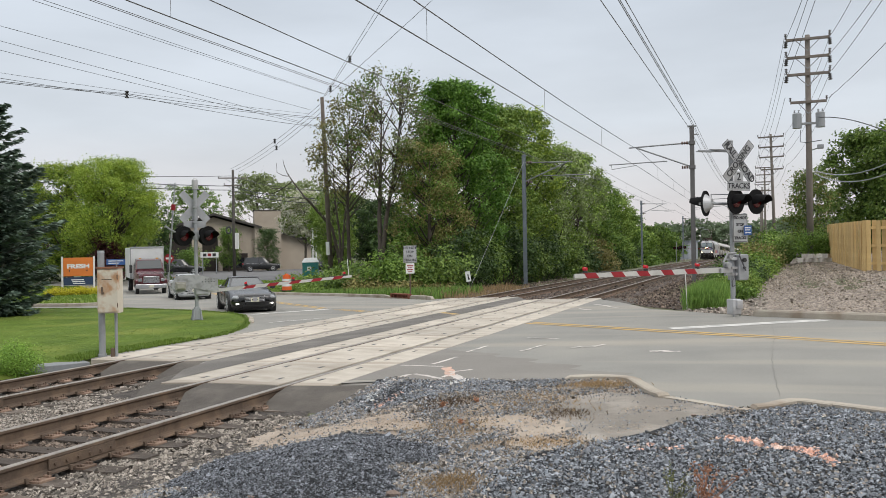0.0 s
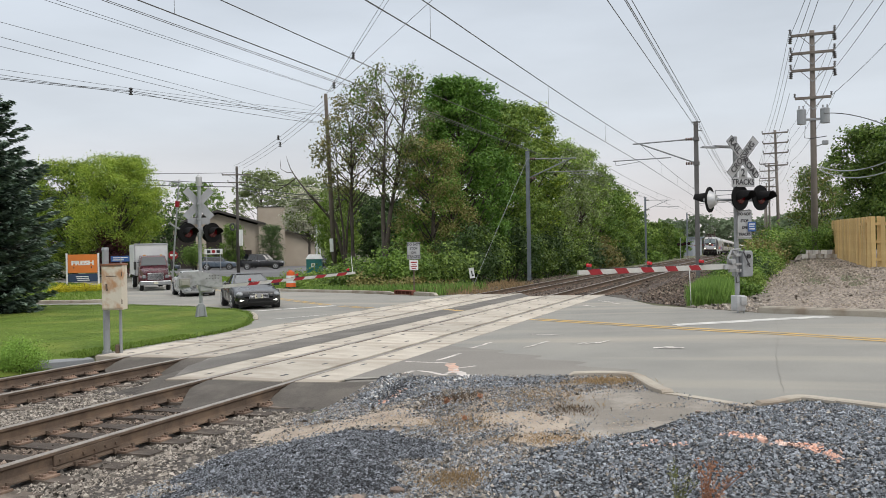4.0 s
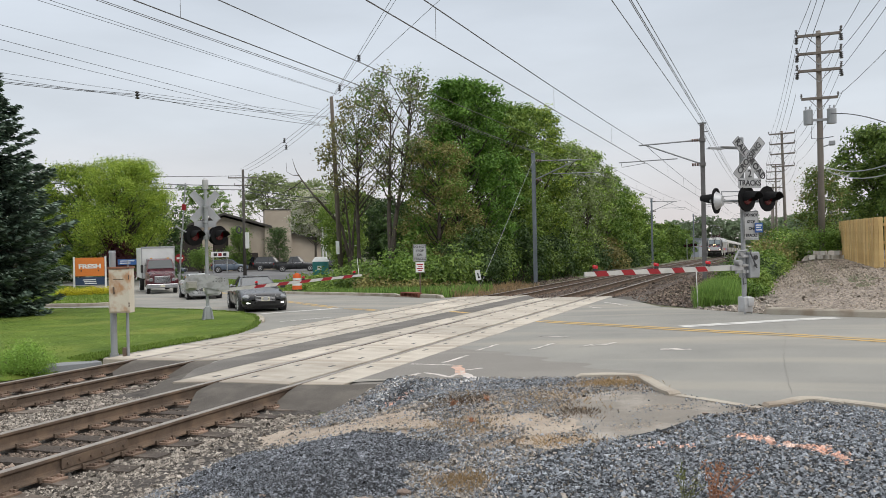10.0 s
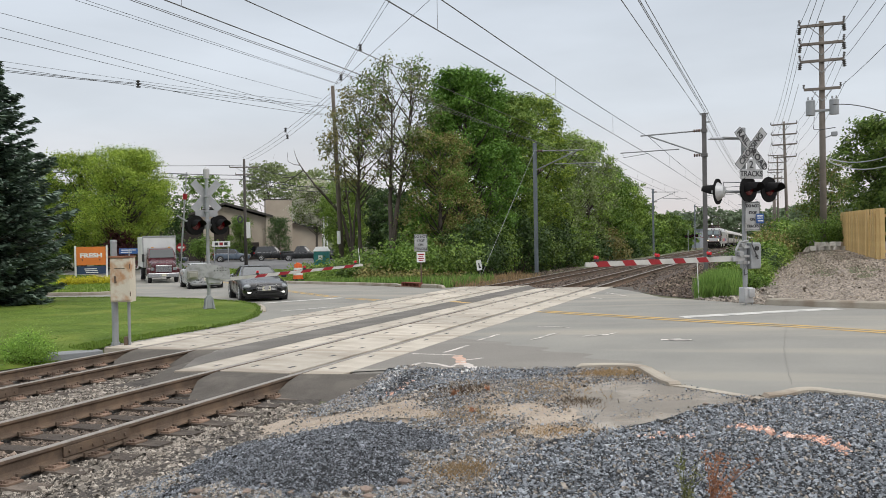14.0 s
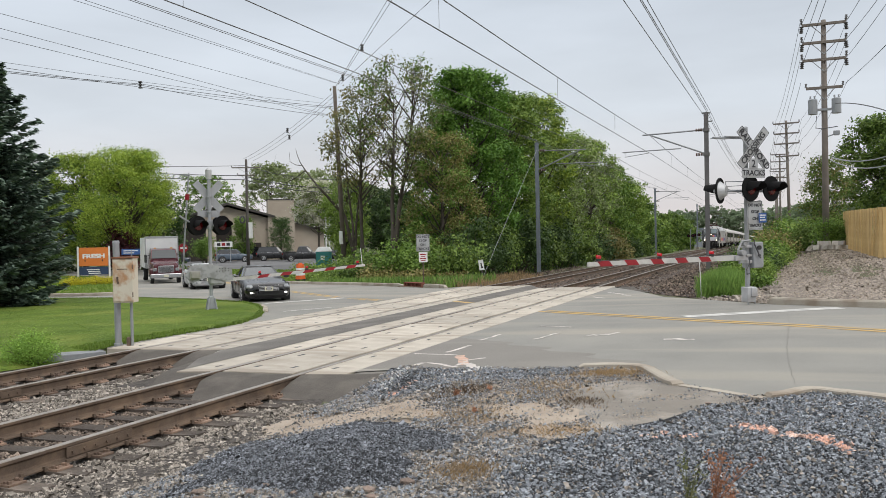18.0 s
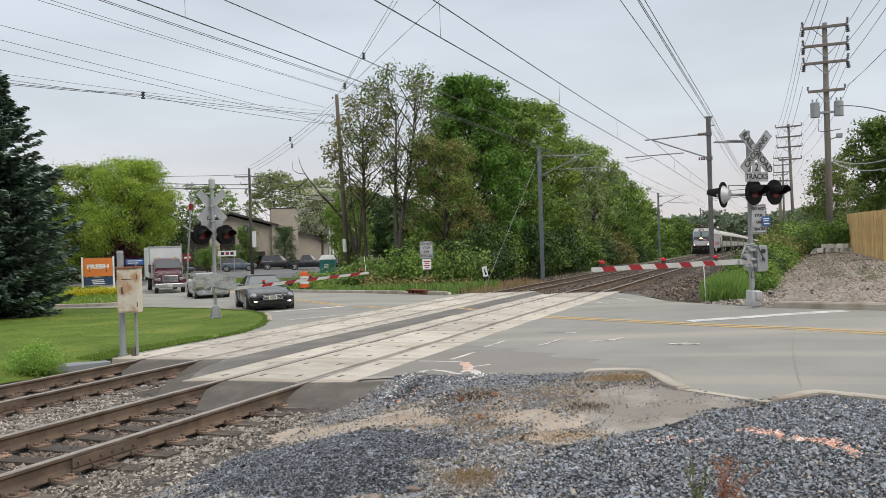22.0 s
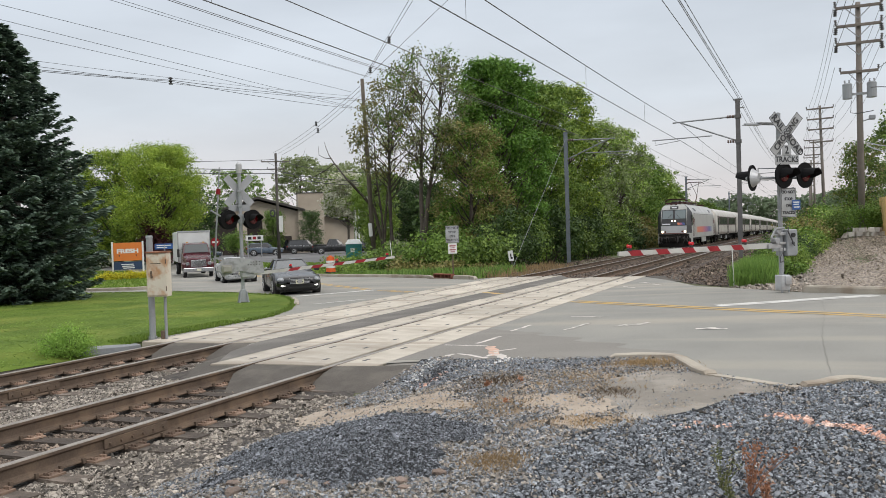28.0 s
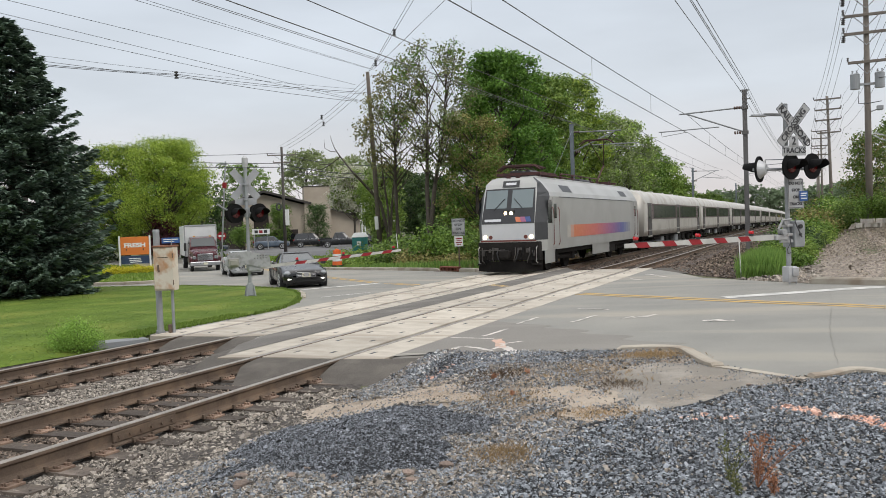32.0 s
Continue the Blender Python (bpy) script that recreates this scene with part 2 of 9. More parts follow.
FENCE = mat("new_cedar", (0.60, 0.43, 0.19), (0.48, 0.33, 0.14), 0.8, 3, 30, 0.2, 40, vary=0.16)
MATT_BLACK = mat("matt_black", (0.007, 0.007, 0.008), (0.012, 0.012, 0.012), 0.85, 5, 50, spec=0.15)
BLACK = mat("black_paint", (0.016, 0.016, 0.017), (0.028, 0.028, 0.028), 0.5, 5, 50)
RUBBER = mat("rubber", (0.022, 0.022, 0.023), (0.035, 0.034, 0.033), 0.9, 8, 60)
CABLE = mat("cable", (0.075, 0.075, 0.08), (0.06, 0.06, 0.064), 0.7)
COPPER = mat("contact_wire", (0.10, 0.095, 0.095), None, 0.6)
GATE_WHITE = mat("aged_gate_white", (0.52, 0.515, 0.49), (0.42, 0.415, 0.395), 0.6, 2, 40, stain=(0.34, 0.33, 0.30), stain_scale=1.5)
WHITE = mat("white_sheeting", (0.74, 0.75, 0.74), (0.66, 0.67, 0.66), 0.5, 3, 40, stain=(0.6, 0.59, 0.55), stain_scale=2)
# White signs turned from the light: their shade is painted in as grey.
SHEETING_SHADED = mat("shaded_sign_sheeting", (0.40, 0.41, 0.42), (0.33, 0.34, 0.345), 0.5, 3, 40, stain=(0.29, 0.29, 0.28), stain_scale=2)
SIGNBACK = mat("sign_back", (0.38, 0.39, 0.40), (0.30, 0.31, 0.32), 0.55, 3, 40, metal=0.5)
BARE = mat("lettering_black", (0.03, 0.03, 0.035), None, 0.6)
RED = mat("red_sheeting", (0.29, 0.006, 0.014), (0.22, 0.005, 0.010), 0.6, 4, 40)
REDLENS = mat("red_lens", (0.045, 0.002, 0.003), (0.03, 0.0015, 0.002), 0.25, glow=(1.0, 0.03, 0.05, 0.018))
REDLIT = mat("lit_red_lens", (0.36, 0.012, 0.02), (0.28, 0.01, 0.012), 0.25, glow=(1.0, 0.03, 0.05, 0.16))
ROADPAINT = mat("white_road_paint", (0.64, 0.63, 0.60), (0.50, 0.49, 0.46), 0.8, 2, 60, stain=(0.33, 0.325, 0.31), stain_scale=2.5)
YELLOWPAINT = mat("yellow_road_paint", (0.56, 0.36, 0.10), (0.48, 0.32, 0.12), 0.8, 2, 60, stain=(0.33, 0.27, 0.17), stain_scale=2.0)
UTILPAINT = mat("utility_spray_paint", (0.68, 0.64, 0.60), (0.52, 0.47, 0.43), 0.8, 3, 40, stain=(0.24, 0.23, 0.215), stain_scale=5)
ORANGEPAINT = mat("orange_spray_paint", (0.66, 0.42, 0.32), (0.5, 0.33, 0.25), 0.8, 3, 40, stain=(0.28, 0.25, 0.22), stain_scale=5)


# ---- building helpers ----
def mesh_of(bm, name, material, smooth=False):
    me = bpy.data.meshes.new(name)
    bm.to_mesh(me)
    bm.free()
    for m in material if isinstance(material, (list, tuple)) else (material,):
        me.materials.append(m)
    if smooth:
        me.polygons.foreach_set("use_smooth", [True] * len(me.polygons))
    return me


def part(name, bm, material, parent=None, label="", m=None, smooth=False):
    """One mesh object, under its thing if one is given. bm: a bmesh, or a mesh to share."""
    ob = new(name, bm if isinstance(bm, bpy.types.Mesh) else mesh_of(bm, name, material, smooth))
    if parent is not None:
        ob.parent = parent
    if m is not None:
        ob.matrix_basis = m
    if label:
        ob["label"] = label
    return ob


def thing(name, label, category, m=None, group="", kind=""):
    ob = tagged(new(name), label, category, group, kind)
    if m is not None:
        ob.matrix_basis = m
    return ob


def box(bm, x0, x1, y0, y1, z0, z1, bevel=0.0, taper=None):
    """A box by its bounds; taper: how far the top is drawn in along x and y."""
    r = bmesh.ops.create_cube(bm, size=1.0)["verts"]
    for v in r:
        top = v.co.z > 0
        tx, ty = taper if (taper and top) else (0, 0)
        v.co = Vector((x0 + tx if v.co.x < 0 else x1 - tx, y0 + ty if v.co.y < 0 else y1 - ty, z1 if top else z0))
    if bevel:
        es = list({e for v in r for e in v.link_edges})
        bmesh.ops.bevel(bm, geom=es, offset=bevel, segments=2, affect="EDGES", profile=0.5)
    return bm


def cyl(bm, a, b, r0, r1=None, seg=12, caps=True):
    """A tapered rod from a to b."""
    a, b = Vector(a), Vector(b)
    d = b - a
    q = d.to_track_quat("Z", "Y").to_matrix().to_4x4()
    bmesh.ops.create_cone(bm, cap_ends=caps, segments=seg, radius1=r0, radius2=r0 if r1 is None else r1, depth=d.length, matrix=Matrix.Translation((a + b) / 2) @ q)
    return bm


def new_box(*a, **k):
    return box(bmesh.new(), *a, **k)


def new_cyl(*a, **k):
    return cyl(bmesh.new(), *a, **k)


def prism(bm, outline, z0, z1):
    """Raises a flat outline of (x, y) from z0 to z1."""
    lo, hi = [bm.verts.new((x, y, z0)) for x, y in outline], [bm.verts.new((x, y, z1)) for x, y in outline]
    bm.faces.new(lo[::-1])
    bm.faces.new(hi)
    n = len(lo)
    for i in range(n):
        bm.faces.new((lo[i], lo[(i + 1) % n], hi[(i + 1) % n], hi[i]))
    return bm


def loft(bm, rings, cap=True, closed=True):
    """Skins rings of equal count."""
    vs = [[bm.verts.new(p) for p in ring] for ring in rings]
    n = len(vs[0])
    for a, b in zip(vs, vs[1:]):
        for i in range(n if closed else n - 1):
            bm.faces.new((a[i], a[(i + 1) % n], b[(i + 1) % n], b[i]))
    if cap and closed:
        bm.faces.new(vs[0][::-1])
        bm.faces.new(vs[-1])
    return bm


def tube(bm, pts, r, seg=6):
    """A bent rod through points."""
    pts = [Vector(p) for p in pts]
    rings = []
    for i, p in enumerate(pts):
        d = (pts[min(i + 1, len(pts) - 1)] - pts[max(i - 1, 0)]).normalized()
        q = d.to_track_quat("Z", "Y").to_matrix()
        rr = r[i] if isinstance(r, (list, tuple)) else r
        rings.append([p + q @ Vector((rr * math.cos(2 * math.pi * k / seg), rr * math.sin(2 * math.pi * k / seg), 0)) for k in range(seg)])
    return loft(bm, rings)


def raw_mesh(name, verts, faces, material, smooth=False):
    """A mesh from numpy arrays of vertices and of faces of one size."""
    verts, faces = np.asarray(verts, np.float32), np.asarray(faces, np.int32)
    me = bpy.data.meshes.new(name)
    k = faces.shape[1]
    me.vertices.add(len(verts))
    me.vertices.foreach_set("co", verts.ravel())
    me.loops.add(faces.size)
    me.loops.foreach_set("vertex_index", faces.ravel())
    me.polygons.add(len(faces))
    me.polygons.foreach_set("loop_start", np.arange(0, faces.size, k, dtype=np.int32))
    me.polygons.foreach_set("use_smooth", np.full(len(faces), smooth))
    me.update(calc_edges=True)
    me.materials.append(material)
    return me


def letters(text, size, material, parent, m, name="lettering", depth=0.004, bold=0.0):
    """Words as a thin mesh in the built-in font, upright in the x-z plane of m, centred."""
    cu = bpy.data.curves.new(name, "FONT")
    cu.body, cu.size, cu.align_x, cu.align_y, cu.extrude, cu.offset = text, size, "CENTER", "CENTER", depth, bold
    tmp = bpy.data.objects.new(name, cu)
    scene.collection.objects.link(tmp)
    bpy.context.view_layer.update()
    me = bpy.data.meshes.new_from_object(tmp.evaluated_get(bpy.context.evaluated_depsgraph_get()))
    bpy.data.objects.remove(tmp)
    bpy.data.curves.remove(cu)
    me.materials.clear()
    me.materials.append(material)
    ob = part(name, me, material, parent)
    ob.matrix_basis = m @ pose(0, 0, 0, 90, 0, 0)
    return ob


def lerp(x, xs, ys):
    return float(np.interp(x, xs, ys))


def arc_pts(pts, n=5):
    """Rounds a line of points."""
    out = []
    for i in range(len(pts) - 1):
        p0, p1, p2, p3 = (np.array(pts[min(max(j, 0), len(pts) - 1)], float) for j in (i - 1, i, i + 1, i + 2))
        for k in range(n):
            t = k / n
            out.append(tuple(0.5 * ((2 * p1) + (-p0 + p2) * t + (2 * p0 - 5 * p1 + 4 * p2 - p3) * t * t + (-p0 + 3 * p1 - 3 * p2 + p3) * t ** 3)))
    return out + [tuple(pts[-1])]


def smooth01(v):
    v = np.clip(v, 0, 1)
    return v * v * (3 - 2 * v)


# ---- the lie of the land: x across the tracks, y along them, z = 0 on the near rail ----
G, SP = 1.505, 4.163
LAND_X = (-300, -60, -25, -5.67, -4.16, -1.505, 0, 7, 14, 40, 200)
LAND_Z = (-1.2, -0.8, -0.42, -0.187, -0.16, -0.02, 0.0, 0.24, 0.40, 0.6, 0.7)


def along(y):
    y = np.clip(y, -14, 400)
    return -0.00165 * y - 2.4e-5 * y * np.abs(y)


def surface(x, y):
    """The level of the road and of the rail heads."""
    return np.interp(x, LAND_X, LAND_Z) + along(y) * smooth01((np.asarray(x, float) + 55) / 20)


def near_edge(x):
    return np.interp(x, (-6.5, -3.6, -2.2, 0.75, 3.0), (13.6, 13.6, 10.7, 10.7, 11.3))


def far_edge(x):
    return np.interp(x, (-6.6, -3.6, -2.2, 0.8), (35.2, 35.2, 32.2, 31.9))


def land(x, y):
    """The bare ground: lower beside the rails, a gravel bank on the far side of the road."""
    x, y = np.asarray(x, float), np.asarray(y, float)
    z = surface(x, y) - 0.03
    bed = smooth01((x + 7.5) / 0.8) * smooth01((2.9 - x) / 1.9)
    off = np.maximum(smooth01((near_edge(x) - y + 0.2) / 1.3), smooth01((y - far_edge(x)) / 1.2))
    z = z - 0.222 * bed * off
    z = z - 0.15 * smooth01((x + 6.7) / 0.5) * smooth01((1.0 - x) / 0.5) * (1 - off)
    z = z + smooth01((x - 4.6) / 4.2) * smooth01((y - 21.5 + (x - 6) * 0.5) / 7.0) * (0.70 + 0.3 * smooth01((y - 28) / 25))
    z = z - 0.45 * smooth01((-x - 6.8) / 3.0) * smooth01((y - 37) / 6.0) * smooth01((40 + x) / 20)
    return z


def axis(spans):
    out = []
    for a, b, step in spans:
        out += list(np.arange(a, b, step))
    return np.array(out + [spans[-1][1]])


gx = axis(((-1800, -300, 150), (-300, -60, 20), (-60, -26, 3), (-26, -10, 1.0), (-10, 10, 0.33), (10, 30, 1.5), (30, 120, 10), (120, 1800, 160)))
gy = axis(((-900, -60, 90), (-60, -6, 6), (-6, 0, 1.0), (0, 40, 0.4), (40, 80, 2), (80, 300, 15), (300, 2700, 200)))
X, Y = np.meshgrid(gx, gy)
Z = land(X, Y)
nx, ny = len(gx), len(gy)
idx = np.arange(nx * ny).reshape(ny, nx)
quads = np.stack([idx[:-1, :-1], idx[:-1, 1:], idx[1:, 1:], idx[1:, :-1]], -1).reshape(-1, 4)
ground = part("ground", raw_mesh("ground", np.stack([X, Y, Z], -1).reshape(-1, 3), quads, FIELD, True), FIELD)
tagged(ground, "level grassy and earthen ground running to the horizon", "ground", kind="structure")


def sheet(name, outline, dz, material, label, category, step=1.0, level=None, kind="structure", thick=0.0, slots=()):
    """A patch of surfacing that follows the land."""
    level = level or surface
    bm = bmesh.new()
    bm.faces.new([bm.verts.new((x, y, 0)) for x, y in outline])
    xs, ys = [p[0] for p in outline], [p[1] for p in outline]
    for lo, hi, no in ((min(xs), max(xs), (1, 0, 0)), (min(ys), max(ys), (0, 1, 0))):
        for c in np.arange(lo + step, hi, step):
            bmesh.ops.bisect_plane(bm, geom=bm.verts[:] + bm.edges[:] + bm.faces[:], plane_co=Vector(no) * float(c), plane_no=no)
    for a, b in slots:
        for c in (a, b):
            bmesh.ops.bisect_plane(bm, geom=bm.verts[:] + bm.edges[:] + bm.faces[:], plane_co=(c, 0, 0), plane_no=(1, 0, 0))
        bmesh.ops.delete(bm, geom=[f for f in bm.faces if a < f.calc_center_median().x < b], context="FACES")
    bmesh.ops.triangulate(bm, faces=bm.faces[:])
    for v in bm.verts:
        v.co.z = float(level(v.co.x, v.co.y)) + dz
    for f in bm.faces:
        if f.normal.z < 0:
            f.normal_flip()
    if thick:
        r = bmesh.ops.extrude_face_region(bm, geom=bm.faces[:])
        for v in [g for g in r["geom"] if isinstance(g, bmesh.types.BMVert)]:
            v.co.z += thick
    ob = part(name, bm, material, smooth=not thick)
    return tagged(ob, label, category, kind=kind)


# the road, with its junction on the far side of the tracks
ROAD = [(0.78, 10.9), (1.4, 11.15), (3.8, 11.5), (4.75, 11.55), (5.45, 10.2), (6.2, 9.42), (6.8, 9.8), (7.6, 9.6), (14, 5.2), (40, -13), (46, -4), (24, 10.2), (13, 17.6), (8.7, 20.4), (6.5, 21.6), (4.6, 24.0), (3.4, 25.4), (2.2, 28.5), (0.8, 31.5), (0.8, 32.1), (-2.4, 32.3), (-3.5, 35.1), (-6.6, 35.2), (-7.0, 33.9), (-13.3, 37.4), (-18.8, 39.9), (-34, 51), (-50, 68), (-60, 82), (-68, 80), (-60, 66), (-48, 52), (-60, 40), (-75, 26), (-24, 27.6), (-18, 27.8), (-14.0, 26.0), (-11.7, 24.8), (-10.2, 23.5), (-9.0, 22.0), (-7.8, 19.9), (-7.1, 17.4), (-6.5, 13.7), (-3.6, 13.7), (-2.2, 10.8)]
sheet("road", ROAD, 0.0, ASPHALT, "worn grey asphalt road over the level crossing", "road", 1.0, slots=((-6.45, -3.42), (-2.24, 0.78)))
sheet("parking_lot", [(-40, 66), (-24, 60), (-32, 78), (-48, 104), (-80, 140), (-110, 120), (-66, 84), (-50, 73)], 0.0, ASPHALT_LOT, "grey asphalt parking lot before the office building", "parking lot", 4.0)
# lawn and islands
LAWN = [(-6.62, 13.2), (-6.62, 17.5), (-6.75, 18.7), (-7.3, 20.2), (-8.0, 21.5), (-8.6, 22.5), (-9.75, 24.0), (-11.3, 25.3), (-13.8, 26.5), (-18, 27.7), (-24, 27.5), (-40, 26.6), (-75, 24), (-75, -30), (-7.0, -30), (-6.95, 8), (-6.85, 11.5)]
def lawn_level(x, y):
    return land(x, y) + 0.05 + 0.03 * smooth01((-7.3 - x) / 2.5)
sheet("lawn", LAWN, 0.02, GRASS_BASE, "mown green lawn beside the tracks", "lawn", 0.8, lawn_level)
ISLAND = [(-22.2, 31.0), (-25.0, 29.9), (-60, 32.5), (-60, 40.5), (-50, 53), (-44, 52), (-33, 42.8), (-26, 36.0), (-22.8, 32.6)]
sheet("grass_island", ISLAND, 0.09, GRASS_BASE, "grass island with a concrete kerb at the junction", "grass", 2.0)
VERGE = [(-19.2, 41.2), (-33.5, 52.0), (-47, 66.5), (-52, 74), (-50, 73.2), (-41, 66.4), (-24.2, 59.8), (-21, 48)]
sheet("grass_verge", VERGE, 0.05, GRASS_BASE, "strip of grass between the road and the lot", "grass", 2.0)


# ---- tracks ----
def head_z(x, y):
    return float(np.interp(x, LAND_X, LAND_Z) + along(y))


def rail_mesh(x):
    half = [(0.0, -0.186), (0.076, -0.186), (0.076, -0.172), (0.02, -0.155), (0.009, -0.135), (0.009, -0.062), (0.02, -0.048), (0.0375, -0.038), (0.0375, -0.010), (0.030, -0.0015)]
    ring = half[1:] + [(-a, b) for a, b in half[1:][::-1]]
    stops = list(np.arange(-40, 60, 4.0)) + list(np.arange(60, 460, 20.0))
    bm = bmesh.new()
    loft(bm, [[(a, y, head_z(x, y) + b) for a, b in ring] for y in stops])
    bmesh.ops.recalc_face_normals(bm, faces=bm.faces[:])
    bm.faces.ensure_lookup_table()
    bm.normal_update()
    for f in bm.faces:
        zc = f.calc_center_median().z - head_z(x, f.calc_center_median().y)
        if f.normal.z > 0.3 and zc > -0.012:
            f.material_index = 1
    bmesh.ops.recalc_face_normals(bm, faces=bm.faces[:])
    return mesh_of(bm, "rail", (RUST, RAILHEAD))


def jittered_box(sx, sy, sz, amount, seed, bevel=0.0):
    rnd = random.Random(seed)
    bm = new_box(-sx, sx, -sy, sy, -sz, sz, bevel)
    bmesh.ops.subdivide_edges(bm, edges=[e for e in bm.edges if abs(e.verts[0].co.x - e.verts[1].co.x) > sx], cuts=3)
    for v in bm.verts:
        v.co += Vector((rnd.uniform(-amount, amount) * 2, rnd.uniform(-amount, amount), rnd.uniform(-amount, amount) * 0.6))
    return bm


TIES = [mesh_of(jittered_box(1.3, 0.115, 0.085, 0.012, k), "tie", TIE) for k in range(3)]
pl = new_box(-0.20, 0.20, -0.098, 0.098, -0.012, 0.012, 0.004)
for sx in (-0.115, -0.16, 0.115, 0.16):
    for sy in (-0.06, 0.06):
        box(pl, sx - 0.014, sx + 0.014, sy - 0.014, sy + 0.014, 0.01, 0.036)
PLATE = mesh_of(pl, "tie_plate", RUST_PLATE)
ANCHOR = mesh_of(box(new_box(-0.095, 0.095, -0.016, 0.016, -0.03, -0.012), 0.07, 0.10, -0.016, 0.016, -0.03, 0.02), "rail_anchor", RUST)
rt = random.Random(5)
for tag, xr, xl, y_on, y_off in (("near", 0.0, -G, 10.5, 33.2), ("far", -SP, -SP - G, 13.3, 36.3)):
    track = thing("track", "railway track of rusty rails on dark timber ties in ballast", "railway track", kind="structure")
    for x in (xr, xl):
        r = part("rail", rail_mesh(x), RUST, track)
        r.location.x = x
    xm = (xr + xl) / 2
    tilt = math.degrees(math.atan2(head_z(xr, 0) - head_z(xl, 0), G))
    y = -9.0
    while y < 128:
        if y < y_on - 0.2 or y > y_off:
            zc = (head_z(xr, y) + head_z(xl, y)) / 2
            t = part("tie", rt.choice(TIES), TIE, track)
            t.matrix_basis = pose(xm + rt.uniform(-0.06, 0.06), y, zc - 0.186 - 0.02 - 0.085, 0, -tilt, rt.uniform(-1.5, 1.5))
            if y < 15 or y < 46 and y > 30:
                for x in (xr, xl):
                    part("tie_plate", PLATE, RUST_PLATE, track, m=pose(x, y, head_z(x, y) - 0.186 - 0.008, 0, -tilt, 0))
                    if y < 15:
                        for s in (-1, 1):
                            part("rail_anchor", ANCHOR, RUST, track, m=pose(x, y + s * 0.135, head_z(x, y) - 0.165, 0, 0, 0))
        y += 0.54 if y < 30 else 0.56
    # bolted joints
    for x, y in ((xr, 6.75), (xl, 4.95)) if tag == "near" else ((xr, 9.0),):
        bar = bmesh.new()
        for s in (-1, 1):
            box(bar, s * 0.028 - 0.012, s * 0.028 + 0.012, -0.45, 0.45, -0.15, -0.045, 0.006)
        for k in range(6):
            cyl(bar, (0.03, -0.38 + 0.152 * k, -0.10), (0.062, -0.38 + 0.152 * k, -0.10), 0.018, seg=6)
        part("joint_bar", bar, RUST, track, m=pose(x, y, head_z(x, y)))
    if tag == "near":
        part("rail_tag", new_box(0.012, 0.016, -0.055, 0.055, -0.115, -0.055), WHITE, track, "small white painted tag on the rail web", m=pose(xl, 4.62, head_z(xl, 4.6)))

# ---- the level crossing's concrete panels, set between and beside the rails ----
def panel_mesh(w, length, slots):
    bm = new_box(-w / 2, w / 2, -length / 2 + 0.006, length / 2 - 0.006, -0.14, 0.0, 0.014)
    for sx in slots:
        for sy in (-length * 0.27, length * 0.27):
            old = set(bm.faces)
            box(bm, sx - 0.030, sx + 0.030, sy - 0.09, sy + 0.09, -0.02, 0.0022)
            for f in bm.faces:
                if f not in old:
                    f.material_index = 1
    return mesh_of(bm, "concrete_panel", (CONCRETE, BLACK))


crossing = thing("level_crossing", "pale worn concrete crossing panels around the rails", "level crossing", kind="structure")
for xr, y0, y1 in ((0.0, 10.7, 32.0), (-SP, 13.6, 35.2)):
    n = 9
    ln = (y1 - y0) / n
    spans = ((xr + 0.075, xr + 0.76, (-0.12,)), (xr - G + 0.125, xr - 0.125, (-0.33, 0.33)), (xr - G - 0.75, xr - G - 0.075, (0.1,)))
    for a, b, slots in spans:
        me = panel_mesh(b - a, ln, slots)
        c = (a + b) / 2
        for k in range(n):
            y = y0 + ln * (k + 0.5)
            zc = float(surface(c, y)) + 0.004 + rt.uniform(-0.004, 0.004)
            t = math.degrees(math.atan2(float(surface(b, y)) - float(surface(a, y)), b - a))
            part("concrete_panel", me, CONCRETE, crossing, m=pose(c, y, zc, rt.uniform(-0.1, 0.1), -t, 0))

# Dark strips fill the flangeways; the gaps' shade is put into their colour.
FLANGE_SHADE = mat("flangeway_gap_shade", (0.03, 0.027, 0.024), (0.05, 0.045, 0.04), 0.95, 6, 40, spec=0.1)
for x, y0, y1, side in ((0.0, 10.7, 32.0, 1), (-G, 10.7, 32.0, -1), (-SP, 13.6, 35.2, 1), (-SP - G, 13.6, 35.2, -1)):
    for a, b in ((0.039, 0.074), (-0.124, -0.039)):
        rings = []
        for y in np.linspace(y0, y1, 9):
            xa, xb = sorted((x + side * a, x + side * b))
            z = head_z(x, y)
            rings.append([(xa, y, z - 0.12), (xb, y, z - 0.12), (xb, y, z - 0.03), (xa, y, z - 0.03)])
        strip = loft(bmesh.new(), rings)
        bmesh.ops.recalc_face_normals(strip, faces=strip.faces[:])
        part("flangeway_strip", strip, FLANGE_SHADE, crossing, "dark strip standing in for the shaded gap beside the rail")

# asphalt ramps at the ends of the panels
def ramp_level(y0, y1, sag):
    return lambda x, y: surface(x, y) - sag * smooth01((y0 - y) / (y0 - y1))


sheet("asphalt_ramp", [(-0.10, 10.68), (-1.40, 10.68), (-1.40, 10.2), (-1.1, 9.6), (-0.75, 9.25), (-0.4, 9.15), (-0.10, 9.3)], -0.012, ASPHALT_DARK, "dark asphalt ramp between the rails", "asphalt", 0.3, ramp_level(10.68, 9.1, 0.29))
